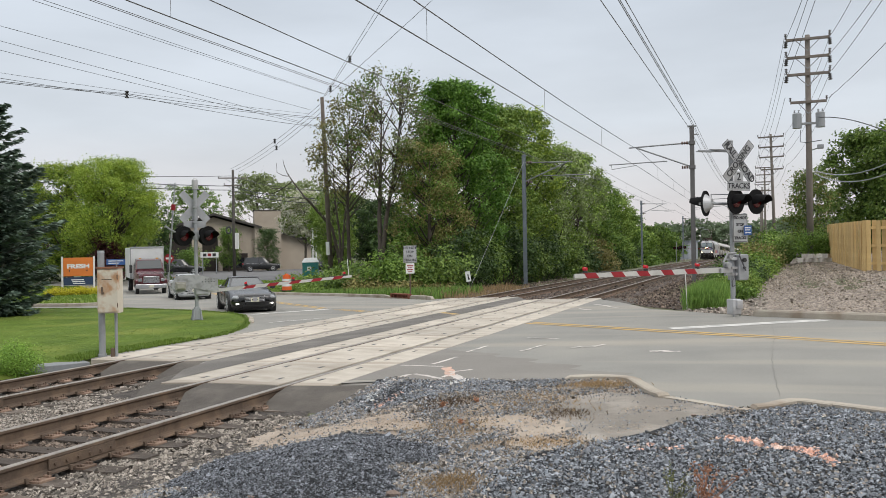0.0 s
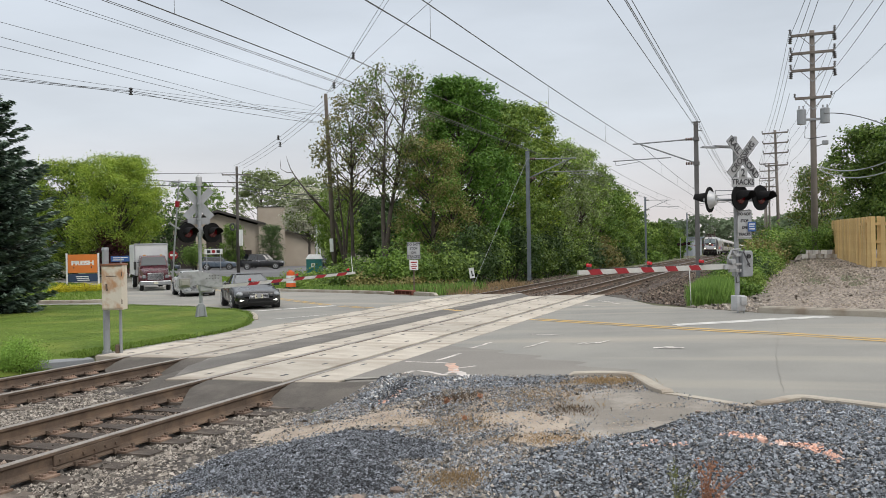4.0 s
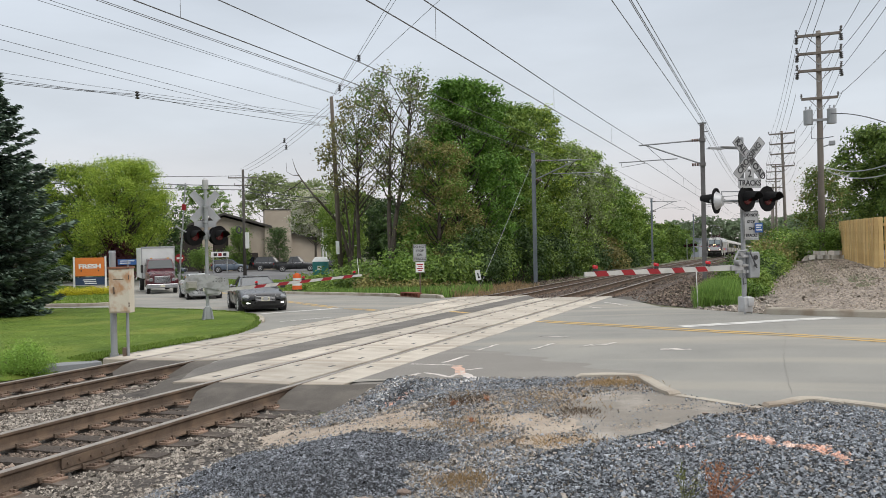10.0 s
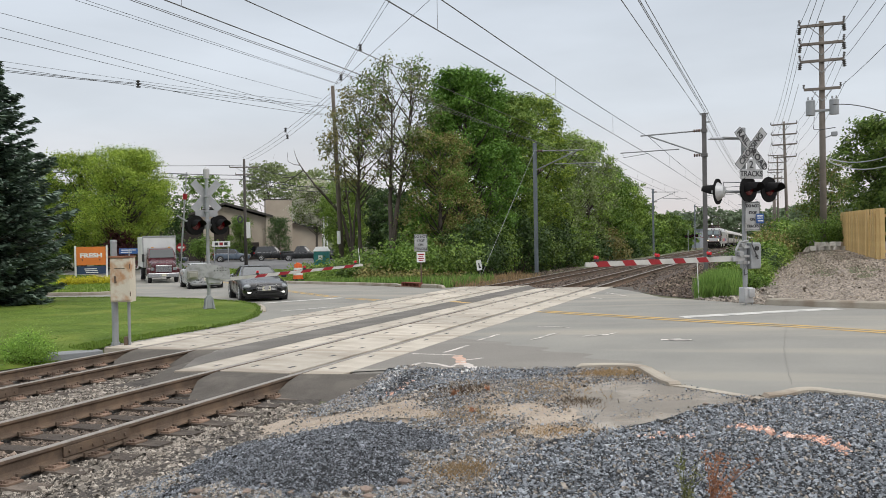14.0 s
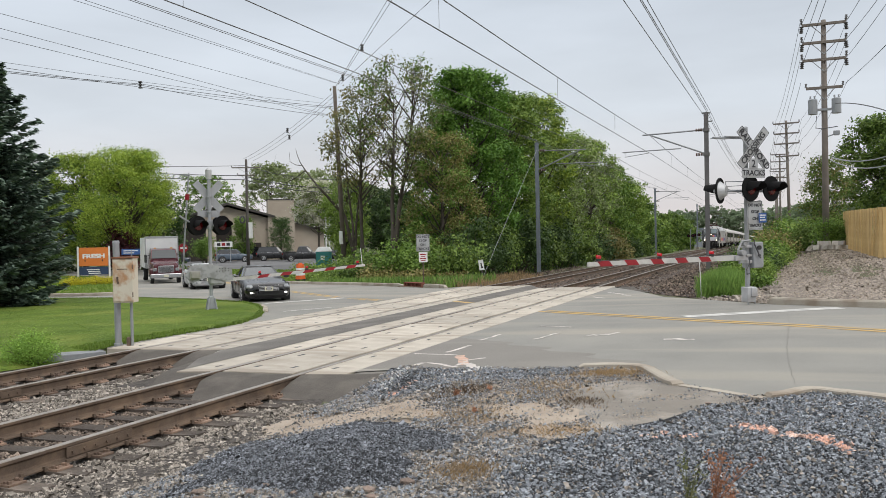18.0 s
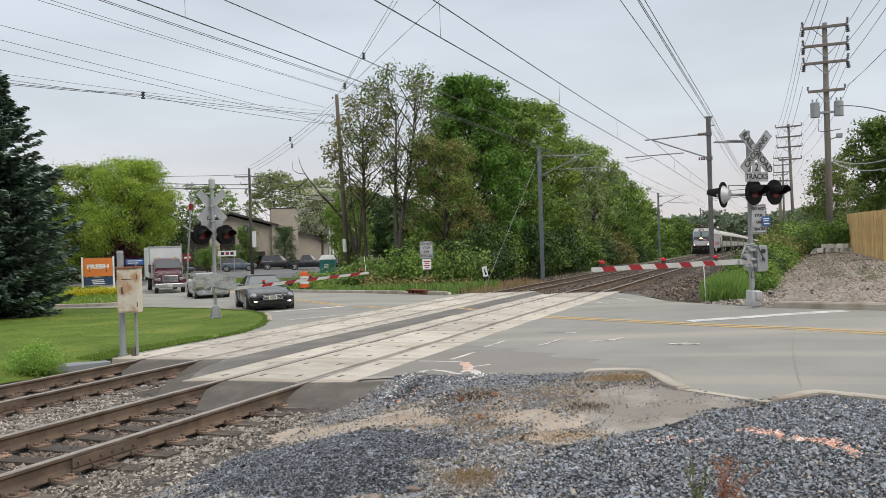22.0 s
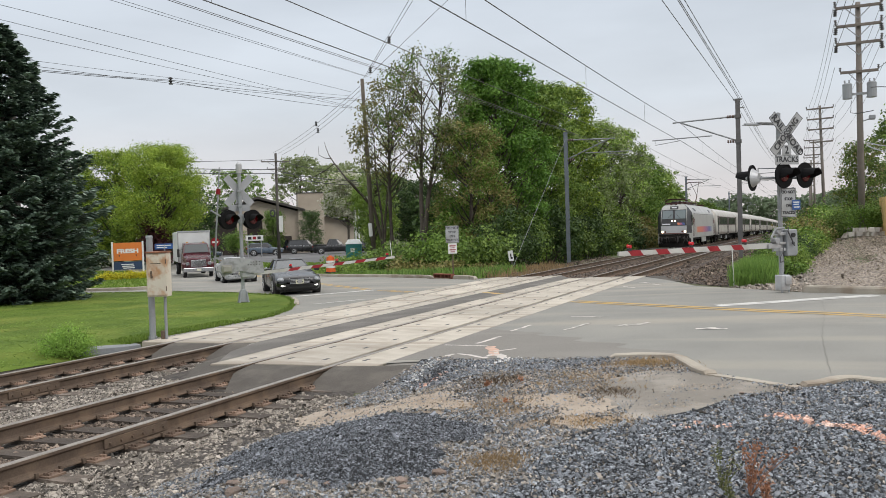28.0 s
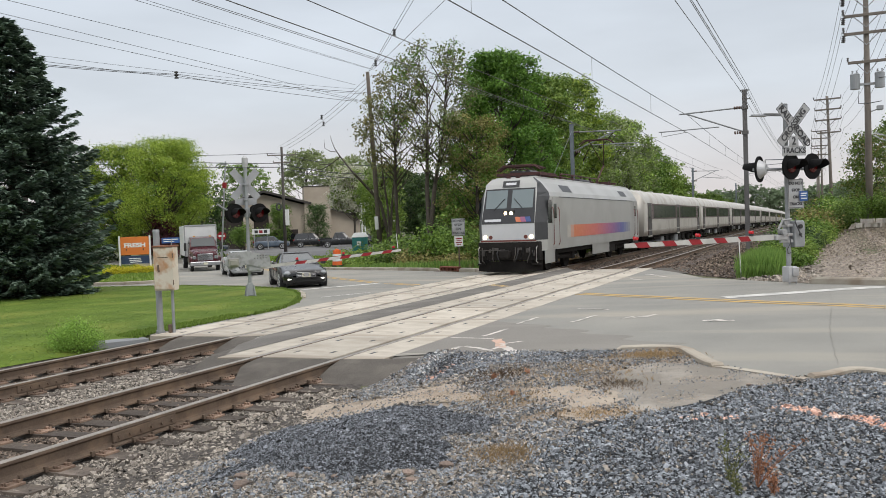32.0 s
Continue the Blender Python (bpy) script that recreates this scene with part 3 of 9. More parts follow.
sheet("asphalt_ramp", [(0.07, 10.68), (0.07, 9.75), (0.5, 9.55), (1.0, 9.45), (1.4, 9.55), (1.6, 9.9), (1.55, 10.35), (1.3, 10.85), (0.8, 10.72)], -0.008, ASPHALT_DARK, "dark asphalt ramp beside the outer rail", "asphalt", 0.3, ramp_level(10.7, 9.4, 0.30))
sheet("asphalt_ramp", [(-1.60, 10.68), (-1.60, 9.3), (-1.75, 9.25), (-2.0, 9.5), (-2.35, 10.3), (-2.9, 11.5), (-3.45, 13.4), (-2.25, 10.9), (-2.25, 10.68)], -0.010, ASPHALT_DARK, "dark asphalt ramp between the two tracks", "asphalt", 0.3, lambda x, y: surface(x, y) - 0.30 * smooth01((10.9 - y) / 1.7) - 0.05 * smooth01((x + 2.2) / -1.2))
sheet("asphalt_ramp", [(-4.27, 13.58), (-5.55, 13.58), (-5.5, 12.9), (-4.9, 12.3), (-4.27, 12.3)], -0.012, ASPHALT_DARK, "dark asphalt ramp between the far rails", "asphalt", 0.3, ramp_level(13.58, 12.2, 0.29))
sheet("asphalt_ramp", [(-3.40, 13.6), (-4.08, 13.58), (-4.08, 12.3), (-3.6, 12.2), (-3.1, 12.8)], -0.012, ASPHALT_DARK, "dark asphalt ramp beside the far rail", "asphalt", 0.3, ramp_level(13.6, 12.2, 0.29))
sheet("asphalt_ramp", [(0.8, 31.9), (2.0, 28.8), (2.7, 27.8), (2.3, 31.0), (1.6, 33.4), (0.1, 33.6), (0.1, 32.05)], -0.006, ASPHALT_DARK, "dark asphalt edge where the panels end", "asphalt", 0.5, lambda x, y: surface(x, y) - 0.2 * smooth01((y - 31.8) / 2))
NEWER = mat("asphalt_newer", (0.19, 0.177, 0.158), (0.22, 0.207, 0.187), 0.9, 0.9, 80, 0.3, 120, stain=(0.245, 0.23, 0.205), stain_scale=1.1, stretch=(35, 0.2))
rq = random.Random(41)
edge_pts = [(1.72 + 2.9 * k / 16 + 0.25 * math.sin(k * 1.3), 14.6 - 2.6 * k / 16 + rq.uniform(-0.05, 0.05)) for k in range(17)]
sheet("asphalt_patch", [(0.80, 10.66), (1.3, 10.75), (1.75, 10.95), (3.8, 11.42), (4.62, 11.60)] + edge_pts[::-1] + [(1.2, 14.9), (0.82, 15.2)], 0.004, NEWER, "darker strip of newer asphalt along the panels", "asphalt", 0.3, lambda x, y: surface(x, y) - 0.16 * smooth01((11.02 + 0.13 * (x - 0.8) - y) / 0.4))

# ballast and yard surfaces
BED = [(-8.2, -40), (1.6, -40), (1.6, 8.0), (0.6, 10.6), (-2.2, 10.5), (-3.6, 13.4), (-6.6, 13.4), (-7.1, 11.5), (-8.2, 8.0)]
# Bed darker than the stones: shade of the gaps is put into its colour.
BALLAST_GAPS = mat("ballast_bed", (0.085, 0.073, 0.062), (0.04, 0.034, 0.03), 0.95, 6, 26, 1.0, None, cells=26)
sheet("ballast_bed", BED, 0.012, BALLAST_GAPS, "dark bed under the grey ballast, stone-gap shade put into its colour", "ballast", 0.8, land)
BED2 = [(0.6, 33.4), (1.2, 32.4), (2.2, 29.0), (3.0, 27.0), (4.3, 24.9), (4.75, 30), (4.6, 48), (3.0, 420), (-8.4, 420), (-8.4, 37.2), (-6.6, 35.6), (-3.6, 35.4), (-2.3, 32.6)]
BALLAST_B = mat("ballast_bed_brown", (0.105, 0.078, 0.062), (0.058, 0.043, 0.035), 0.95, 5, 22, 1.0, None, cells=16)
sheet("ballast_bed", BED2, 0.012, BALLAST_B, "brown crushed-stone ballast under the tracks", "ballast", 3.0, land)
YARD = [(1.5, -40), (1.5, 8.2), (0.9, 8.9), (1.5, 11.2), (3.8, 11.6), (4.7, 11.65), (5.3, 10.5), (6.2, 9.45), (6.8, 9.82), (7.6, 9.62), (14, 5.25), (30, -6), (30, -40)]
sheet("yard_ground", YARD, 0.022, DIRT, "bare sandy dirt with gravel and dry weeds beside the road", "dirt", 0.7, land)
APRON = [(4.36, 9.49), (4.42, 10.16), (4.78, 10.43), (5.3, 10.3), (5.45, 10.2), (5.89, 9.74), (6.2, 9.42), (6.15, 9.1), (5.96, 8.78), (5.67, 8.12), (5.41, 7.65), (5.03, 7.78), (4.68, 8.25), (4.46, 8.82)]
SAND_R = [(3.76, 8.66), (4.05, 8.86), (4.6, 8.6), (4.76, 8.14), (4.63, 7.79), (4.28, 7.74), (3.95, 7.96)]
SAND_L = [(1.14, 7.94), (1.06, 8.54), (1.59, 8.84), (2.4, 8.74), (2.58, 8.98), (3.3, 8.25), (3.1, 7.94), (2.79, 7.92), (2.63, 7.59), (2.31, 7.22), (1.66, 7.61)]
SAND_B = [(4.28, 7.74), (4.65, 7.93), (5.01, 7.73), (4.94, 7.33), (4.55, 7.27)]
WORN = mat("worn_asphalt", (0.25, 0.225, 0.192), (0.185, 0.167, 0.143), 0.92, 1.5, 60, 0.4, 90, stain=(0.36, 0.325, 0.28), stain_scale=1.6)
sheet("worn_apron", [(5.2 + (x - 5.2) * 1.10, 9.05 + (y - 9.05) * 1.10) if y < 9.2 else (x, y) for x, y in APRON], 0.028, WORN, "broken pale asphalt apron covered with grit", "asphalt", 0.4, land)
SANDY = mat("pale_sand", (0.42, 0.355, 0.285), (0.31, 0.255, 0.20), 0.95, 2.5, 50, 0.5, 60, stain=(0.27, 0.21, 0.155), stain_scale=2.2)
for pts in (SAND_R, SAND_L, SAND_B):
    rim = arc_pts(pts + pts[:1], 5)[:-1]
    sheet("sand_patch", [(x + 0.05 * math.sin(k * 1.9), y + 0.06 * math.sin(k * 2.7 + 1)) for k, (x, y) in enumerate(rim)], 0.030, SANDY, "patch of pale sandy earth on the yard", "sand", 0.4, land)
BANKP = [(4.32, 24.9), (4.7, 24.1), (6.3, 22.15), (8.8, 20.55), (13, 17.8), (24, 10.4), (30, 12), (30, 90), (4.45, 90), (4.6, 48), (4.77, 30)]
sheet("gravel_bank", BANKP, 0.012, BANK, "pale gravel bank rising behind the kerb", "gravel", 1.0, land)


def kerb(pts, label, w=0.15, h=0.13, level=surface, name="kerb", sink=0.12):
    """A rounded concrete edge along a line."""
    rings = []
    n = len(pts)
    for i, (x, y) in enumerate(pts):
        a, b = pts[max(i - 1, 0)], pts[min(i + 1, n - 1)]
        d = Vector((b[0] - a[0], b[1] - a[1], 0)).normalized()
        nrm = Vector((-d.y, d.x, 0))
        z = float(level(x, y))
        k = 1.0 if 0 < i < n - 1 else 0.35
        prof = ((0, -sink), (0.0, h * k * 0.75), (w * 0.15, h * k), (w * 0.85, h * k), (w, h * k * 0.8), (w, -sink))
        rings.append([Vector((x, y, z)) + nrm * (u - w / 2) + Vector((0, 0, v)) for u, v in prof])
    bm = loft(bmesh.new(), rings)
    bmesh.ops.recalc_face_normals(bm, faces=bm.faces[:])
    return tagged(part(name, bm, KERB), label, "kerb", kind="structure")


kerb(arc_pts([(4.0, 11.45), (4.44, 11.55), (4.85, 11.42), (5.08, 10.95), (5.31, 10.38), (5.47, 10.12)]), "low worn concrete kerb curving into the yard", 0.15, 0.05)
kerb(arc_pts([(5.47, 10.12), (5.84, 9.84), (6.15, 9.58), (6.42, 9.38)]), "worn concrete gutter edge at the yard's mouth", 0.12, 0.012)
kerb(arc_pts([(6.45, 9.42), (6.61, 9.52), (6.78, 9.76), (6.95, 9.82), (7.24, 9.63), (7.8, 9.3), (14, 5.2), (30, -6)]), "pale concrete kerb along the gravel yard", 0.14, 0.05)
kerb(arc_pts([(6.35, 21.95), (6.6, 21.75), (7.4, 21.15), (8.75, 20.35), (13, 17.55), (24, 10.2)]), "concrete kerb below the gravel bank", 0.18, 0.16)
kerb(arc_pts([(-6.9, 33.95), (-7.7, 34.9), (-8.6, 35.45)]), "concrete kerb end beside the drain", 0.16, 0.14)
kerb(arc_pts([(-9.7, 35.85), (-13.3, 37.45), (-18.8, 39.95), (-26, 45.0), (-34, 51.1), (-50, 68.1)]), "concrete kerb along the far side of the road", 0.16, 0.14)
kerb(arc_pts([(-26, 36.0), (-22.9, 32.8), (-22.1, 31.2), (-25, 29.9), (-40, 31.1), (-60, 32.5)]), "concrete kerb round the grass island", 0.18, 0.15)
kerb(arc_pts([(-26, 36.0), (-33, 42.8), (-44, 52), (-50, 58)]), "concrete kerb beside the traffic lane", 0.18, 0.15)
kerb(arc_pts([(-8.15, 22.0), (-8.75, 22.9), (-9.7, 24.05)]), "short concrete kerb end at the lawn corner", 0.16, 0.10)
drain = thing("storm_drain", "rusty red cast-iron curb inlet in the kerb", "drain", pose(-9.15, 35.65, float(surface(-9.1, 35.6)), 0, 0, -24), kind="")
REDIRON = mat("red_iron", (0.26, 0.085, 0.05), (0.16, 0.06, 0.04), 0.85, 5, 50, 0.3)
part("inlet_frame", box(box(box(new_box(-0.62, 0.62, -0.12, 0.12, 0.15, 0.20, 0.01), -0.62, -0.55, -0.12, 0.1, -0.05, 0.16), 0.55, 0.62, -0.12, 0.1, -0.05, 0.16), -0.62, 0.62, 0.06, 0.12, -0.05, 0.16), REDIRON, drain)
for k in range(4):
    part("grate_bar", new_box(-0.42 + 0.28 * k - 0.02, -0.42 + 0.28 * k + 0.02, -0.11, -0.07, -0.02, 0.15), REDIRON, drain)
part("grate", new_box(-0.62, 0.62, -0.5, -0.13, -0.03, 0.012, 0.005), RUST, drain)


# ---- paint on the road ----
def stripe(name, pts, width, material, label, cat="road marking", dz=0.006):
    """A painted line of even width through points."""
    left, right = [], []
    n = len(pts)
    for i, (x, y) in enumerate(pts):
        a, b = pts[max(i - 1, 0)], pts[min(i + 1, n - 1)]
        d = Vector((b[0] - a[0], b[1] - a[1])).normalized() * (width / 2)
        left.append((x - d.y, y + d.x)), right.append((x + d.y, y - d.x))
    bm = bmesh.new()
    va = [bm.verts.new((x, y, float(surface(x, y)) + dz)) for x, y in left]
    vb = [bm.verts.new((x, y, float(surface(x, y)) + dz)) for x, y in right]
    for i in range(n - 1):
        bm.faces.new((va[i], vb[i], vb[i + 1], va[i + 1]))
    bmesh.ops.recalc_face_normals(bm, faces=bm.faces[:])
    return tagged(part(name, bm, material), label, cat, kind="structure")


def run(a, b, n=10):
    return [(a[0] + (b[0] - a[0]) * k / n, a[1] + (b[1] - a[1]) * k / n) for k in range(n + 1)]


for off in (-0.13, 0.13):
    stripe("yellow_line", [(x + off * 0.55, y + off * 0.83) for x, y in arc_pts([(0.9, 21.1), (5.2, 17.85), (8.25, 15.75), (24, 4.6), (38, -5.4)])], 0.135, YELLOWPAINT, "faded double yellow centre line")
    stripe("yellow_line", [(x + off * 0.5, y + off * 0.86) for x, y in run((-8.4, 28.0), (-6.6, 26.9))], 0.11, YELLOWPAINT, "faded double yellow centre line")
    stripe("yellow_line", [(x + off * 0.55, y + off * 0.83) for x, y in arc_pts([(-9.2, 28.5), (-20, 38.0), (-31, 48.5), (-46, 66)])], 0.11, YELLOWPAINT, "faded double yellow centre line")
stripe("yellow_line", run((-3.4, 25.9), (-2.3, 24.5), 3), 0.22, YELLOWPAINT, "worn yellow paint between the tracks")
sheet("asphalt_strip", [(-2.27, 10.95), (-3.0, 12.2), (-3.41, 13.6), (-3.41, 35.1), (-2.27, 32.2)], 0.006, mat("asphalt_strip", (0.125, 0.117, 0.107), (0.175, 0.165, 0.15), 0.92, 1.0, 80, 0.4, 90, stain=(0.20, 0.188, 0.17), stain_scale=1.0, spec=0.25), "dark patched asphalt between the two tracks", "asphalt", 0.8)
stripe("stop_line", run((4.65, 18.85), (7.8, 20.45)), 0.46, ROADPAINT, "white stop line across the lane")
stripe("stop_line", run((-10.5, 25.5), (-8.75, 28.2)), 0.34, ROADPAINT, "white stop line before the crossing")
stripe("stop_line", run((-7.7, 22.3), (-6.8, 24.0)), 0.10, ROADPAINT, "worn white edge line by the lawn")
rp = random.Random(3)
for a, b, w, m in (((1.56, 11.3), (1.48, 11.81), 0.07, UTILPAINT), ((1.55, 11.86), (2.19, 11.4), 0.06, UTILPAINT), ((1.41, 13.03), (1.5, 13.91), 0.06, UTILPAINT), ((1.79, 12.66), (2.25, 11.62), 0.12, ORANGEPAINT), ((2.22, 11.74), (2.53, 11.29), 0.11, UTILPAINT), ((2.13, 11.55), (2.17, 12.04), 0.05, UTILPAINT), ((2.05, 12.1), (2.32, 12.33), 0.05, UTILPAINT), ((1.42, 14.74), (1.51, 15.65), 0.05, UTILPAINT), ((0.88, 12.85), (1.73, 12.68), 0.05, UTILPAINT), ((2.42, 14.8), (2.63, 15.85), 0.045, UTILPAINT), ((3.26, 15.2), (3.4, 15.5), 0.06, UTILPAINT), ((3.42, 15.3), (3.6, 15.55), 0.05, UTILPAINT), ((3.62, 15.4), (3.75, 15.8), 0.05, UTILPAINT), ((4.71, 14.67), (5.22, 14.61), 0.10, UTILPAINT), ((4.85, 14.6), (5.0, 14.8), 0.10, UTILPAINT), ((1.9, 17.2), (2.6, 16.9), 0.05, UTILPAINT), ((1.1, 26.2), (1.6, 25.5), 0.06, UTILPAINT), ((1.2, 28.2), (1.9, 27.2), 0.07, UTILPAINT), ((1.9, 26.9), (2.3, 26.2), 0.06, UTILPAINT)):
    pts = [(x + rp.uniform(-0.03, 0.03), y + rp.uniform(-0.03, 0.03)) for x, y in run(a, b, 5)]
    stripe("spray_mark", pts, w * 1.3, m, "short sprayed surveyor's mark on the asphalt", "paint mark", 0.007)
CRACK = mat("crack", (0.17, 0.165, 0.15), (0.24, 0.23, 0.21), 0.95, 6)
pts = [(6.70 + 0.03 * math.sin(k * 0.06) + 0.008 * math.sin(k * 0.55) + 0.005 * rp.uniform(-1, 1), 19.3 - k * 0.075) for k in range(121)]
stripe("road_crack", pts, 0.006, CRACK, "long crack across the asphalt", "crack", 0.005)


# ---- loose stone and grass, too many to count ----
def stones(name, xy, size, material, label, level=land, sink=0.2, seed=0, flat=0.8):
    """Angular chips: knocked-about wedges with a short ridge, turned and tilted."""
    rng = np.random.default_rng(seed)
    n = len(xy)
    base = np.array([(-1, -1, -0.8), (1, -1, -0.8), (1, 1, -0.8), (-1, 1, -0.8), (-0.5, 0, 1), (0.5, 0, 1)], float)
    v = base[None] * rng.uniform(0.55, 1.1, (n, 6, 3))
    v[:, 4:, 1] += rng.uniform(-0.7, 0.7, (n, 2))
    v[:, 4:, 0] *= rng.uniform(0.6, 1.7, (n, 1))
    s = rng.lognormal(0, 0.33, (n, 1, 1)) * size / 2
    v = v * s * np.stack([rng.uniform(0.8, 1.5, n), rng.uniform(0.7, 1.1, n), rng.uniform(flat * 0.6, flat * 1.2, n)], -1)[:, None]
    q = rng.normal(size=(n, 4)) * (1, 0.3, 0.3, 1)
    q /= np.linalg.norm(q, axis=1, keepdims=True)
    w, x, y, z = q.T
    r = np.stack([1 - 2 * (y * y + z * z), 2 * (x * y - w * z), 2 * (x * z + w * y), 2 * (x * y + w * z), 1 - 2 * (x * x + z * z), 2 * (y * z - w * x), 2 * (x * z - w * y), 2 * (y * z + w * x), 1 - 2 * (x * x + y * y)], -1).reshape(n, 3, 3)
    v = np.einsum("nij,nkj->nki", r, v)
    zc = level(xy[:, 0], xy[:, 1]) + s[:, 0, 0] * flat * (1 - sink) * rng.uniform(0.3, 1.5, n)
    v += np.stack([xy[:, 0], xy[:, 1], zc], -1)[:, None]
    f = np.array([(0, 1, 5), (0, 5, 4), (1, 2, 5), (2, 3, 4), (2, 4, 5), (3, 0, 4)])
    faces = (f[None] + 6 * np.arange(n)[:, None, None]).reshape(-1, 3)
    return tagged(part(name, raw_mesh(name, v.reshape(-1, 3), faces, material), material), label, "gravel", kind="stuff")


def inside(xy, poly):
    x, y = xy.T
    hit = np.zeros(len(xy), bool)
    p = np.array(poly)
    for (x0, y0), (x1, y1) in zip(p, np.roll(p, -1, 0)):
        cross = (y0 > y) != (y1 > y)
        hit ^= cross & (x < (x1 - x0) * (y - y0) / (y1 - y0 + 1e-12) + x0)
    return hit


def wedge(xy):
    """The part of the ground that opens out from the roadside stand."""
    return xy[((6.6 - xy[:, 0]) < 1.34 * xy[:, 1]) & ((xy[:, 0] - 6.6) < 0.24 * xy[:, 1]) & (xy[:, 1] > 4.6)]


def scatter(n, x0, x1, y0, y1, seed):
    return np.random.default_rng(seed).uniform((x0, y0), (x1, y1), (n, 2))


def clumpy(xy, scale, seed):
    """A smooth random field, 0 to 1, over the plane."""
    rng = np.random.default_rng(seed)
    out = np.zeros(len(xy))
    for k in range(7):
        a, ph, f = rng.uniform(0, 6.28), rng.uniform(0, 6.28), rng.uniform(0.6, 1.8) / scale
        out += np.sin((xy[:, 0] * math.cos(a) + xy[:, 1] * math.sin(a)) * f * 6.28 + ph)
    return 0.5 + 0.5 * np.tanh(out / 2.2)


BLUE_L = [(2.30, 4.9), (1.96, 5.74), (1.44, 6.53), (1.29, 7.01), (1.40, 7.34), (1.50, 7.55), (2.1, 7.3), (2.25, 7.58), (2.6, 7.52), (2.9, 7.7), (3.24, 7.62), (3.58, 7.53), (3.85, 6.89), (3.82, 6.29), (3.95, 5.82), (3.85, 5.5), (3.5, 5.35), (3.04, 5.3), (2.59, 5.25)]
BLUE_R = [(4.56, 4.2), (4.62, 5.79), (4.55, 6.43), (4.6, 6.9), (4.76, 7.23), (5.12, 7.46), (5.35, 7.84), (5.57, 8.08), (5.8, 8.6), (6.2, 9.0), (6.53, 9.38), (6.85, 9.68), (7.6, 9.5), (14, 5.1), (14, 4.2)]
BLUE_T = [(1.5, 9.9), (1.35, 11.0), (2.2, 11.25), (3.3, 11.35), (4.1, 11.35), (4.2, 10.9), (3.3, 10.5), (2.9, 10.2), (2.5, 9.7), (1.9, 9.5)]
def wobble(xy, a=0.22):
    return xy + a * np.stack([np.sin(xy[:, 1] * 5.1 + 1) + 0.6 * np.sin(xy[:, 1] * 13), np.sin(xy[:, 0] * 4.3) + 0.6 * np.sin(xy[:, 0] * 11 + 2)], -1) * 0.6
def mound(x, y):
    """The yard with its low heaps of dumped gravel."""
    x, y = np.asarray(x, float), np.asarray(y, float)
    h = 0.13 * np.exp(-((x - 2.75) / 1.0) ** 2 - ((y - 6.4) / 0.85) ** 2) + 0.10 * np.exp(-((x - 7.0) / 1.5) ** 2 - ((y - 7.9) / 1.2) ** 2) + 0.05 * np.exp(-((x - 2.4) / 0.7) ** 2 - ((y - 10.4) / 0.5) ** 2)
    return land(x, y) + 0.022 + h * 0.6 + 0.05 * smooth01((2.1 - x) / 0.5) * smooth01((y - 7.6) / 0.6)
yard = wedge(scatter(560000, 1.2, 9.6, 4.6, 11.5, 11))
wob = wobble(yard)
blue = inside(wob, BLUE_L) | inside(wob, BLUE_R) | inside(wob, BLUE_T)
soft = np.random.default_rng(19).normal(0, 0.11, yard.shape)
keepy = (inside(yard, YARD) | inside(yard, BLUE_L)) & ~inside(wobble(yard, 0.1) + soft * 0.5, APRON) & ~(inside(wobble(yard, 0.25) + soft, SAND_R) | (inside(wobble(yard, 0.25) + soft, SAND_L) & ~inside(wob, BLUE_L)) | inside(wobble(yard, 0.15) + soft, SAND_B)) | (inside(yard, YARD) & ~inside(yard, APRON) & (np.random.default_rng(29).uniform(size=len(yard)) < 0.035))
# The bed shows between the chips as their painted gap shade.
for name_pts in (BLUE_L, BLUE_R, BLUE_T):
    sheet("gravel_bed", name_pts, 0.006, BLUE_GAP_SHADE, "near-black bed under the gravel, gap shade painted into its colour", "gravel", 0.35, mound)
stones("blue_gravel", yard[blue & keepy & ~inside(wob, BLUE_L)][:66000], 0.0172, STONE_BLUE, "loose dark blue-grey crushed stone on the yard", mound, 0.1, 1)
stones("blue_gravel", yard[keepy & inside(wob, BLUE_L)][:40000], 0.0128, STONE_HEAP, "heap of fine dark blue crushed stone", mound, 0.1, 2)
rest = yard[~blue & keepy]
dens = 0.08 + 0.75 * clumpy(rest, 1.1, 4) ** 1.5
dens = np.where((rest[:, 1] < 6.9) | (rest[:, 0] < 1.9 + 0.25 * np.sin(rest[:, 1] * 6)), np.maximum(dens, 0.9), dens)
pick = np.random.default_rng(2).uniform(size=len(rest)) < dens
some = rest[pick]
half = np.random.default_rng(3).uniform(size=len(some)) < 0.55
stones("grey_gravel", some[half][:32000], 0.0185, STONE_GREY, "scattered grey and tan stones over dirt", mound, 0.3, 4)
stones("dark_gravel", some[~half][:34000], 0.0175, STONE_BLUE, "dark stones mixed into the dirt", mound, 0.25, 5)
pale = blue & keepy & (np.random.default_rng(23).uniform(size=len(yard)) < 0.025) & ~inside(wob, BLUE_L)
stones("grey_gravel", yard[pale], 0.018, STONE_GREY, "grey and tan chips mixed into the dark gravel", lambda x, y: mound(x, y) + 0.004, -0.1, 18)
sandy = wedge(scatter(60000, 1.2, 6.5, 5.2, 10.6, 27))
sandy = sandy[inside(wobble(sandy, 0.2), SAND_R) | inside(wobble(sandy, 0.2), SAND_L) | inside(wobble(sandy, 0.2), SAND_B) | (inside(sandy, YARD) & (clumpy(sandy, 1.1, 14) > 0.86))]
stones("grit", sandy[:12000], 0.009, STONE_SAND, "fine tan grit of the sandy patches", lambda x, y: land(x, y) + 0.024, 0.2, 28)
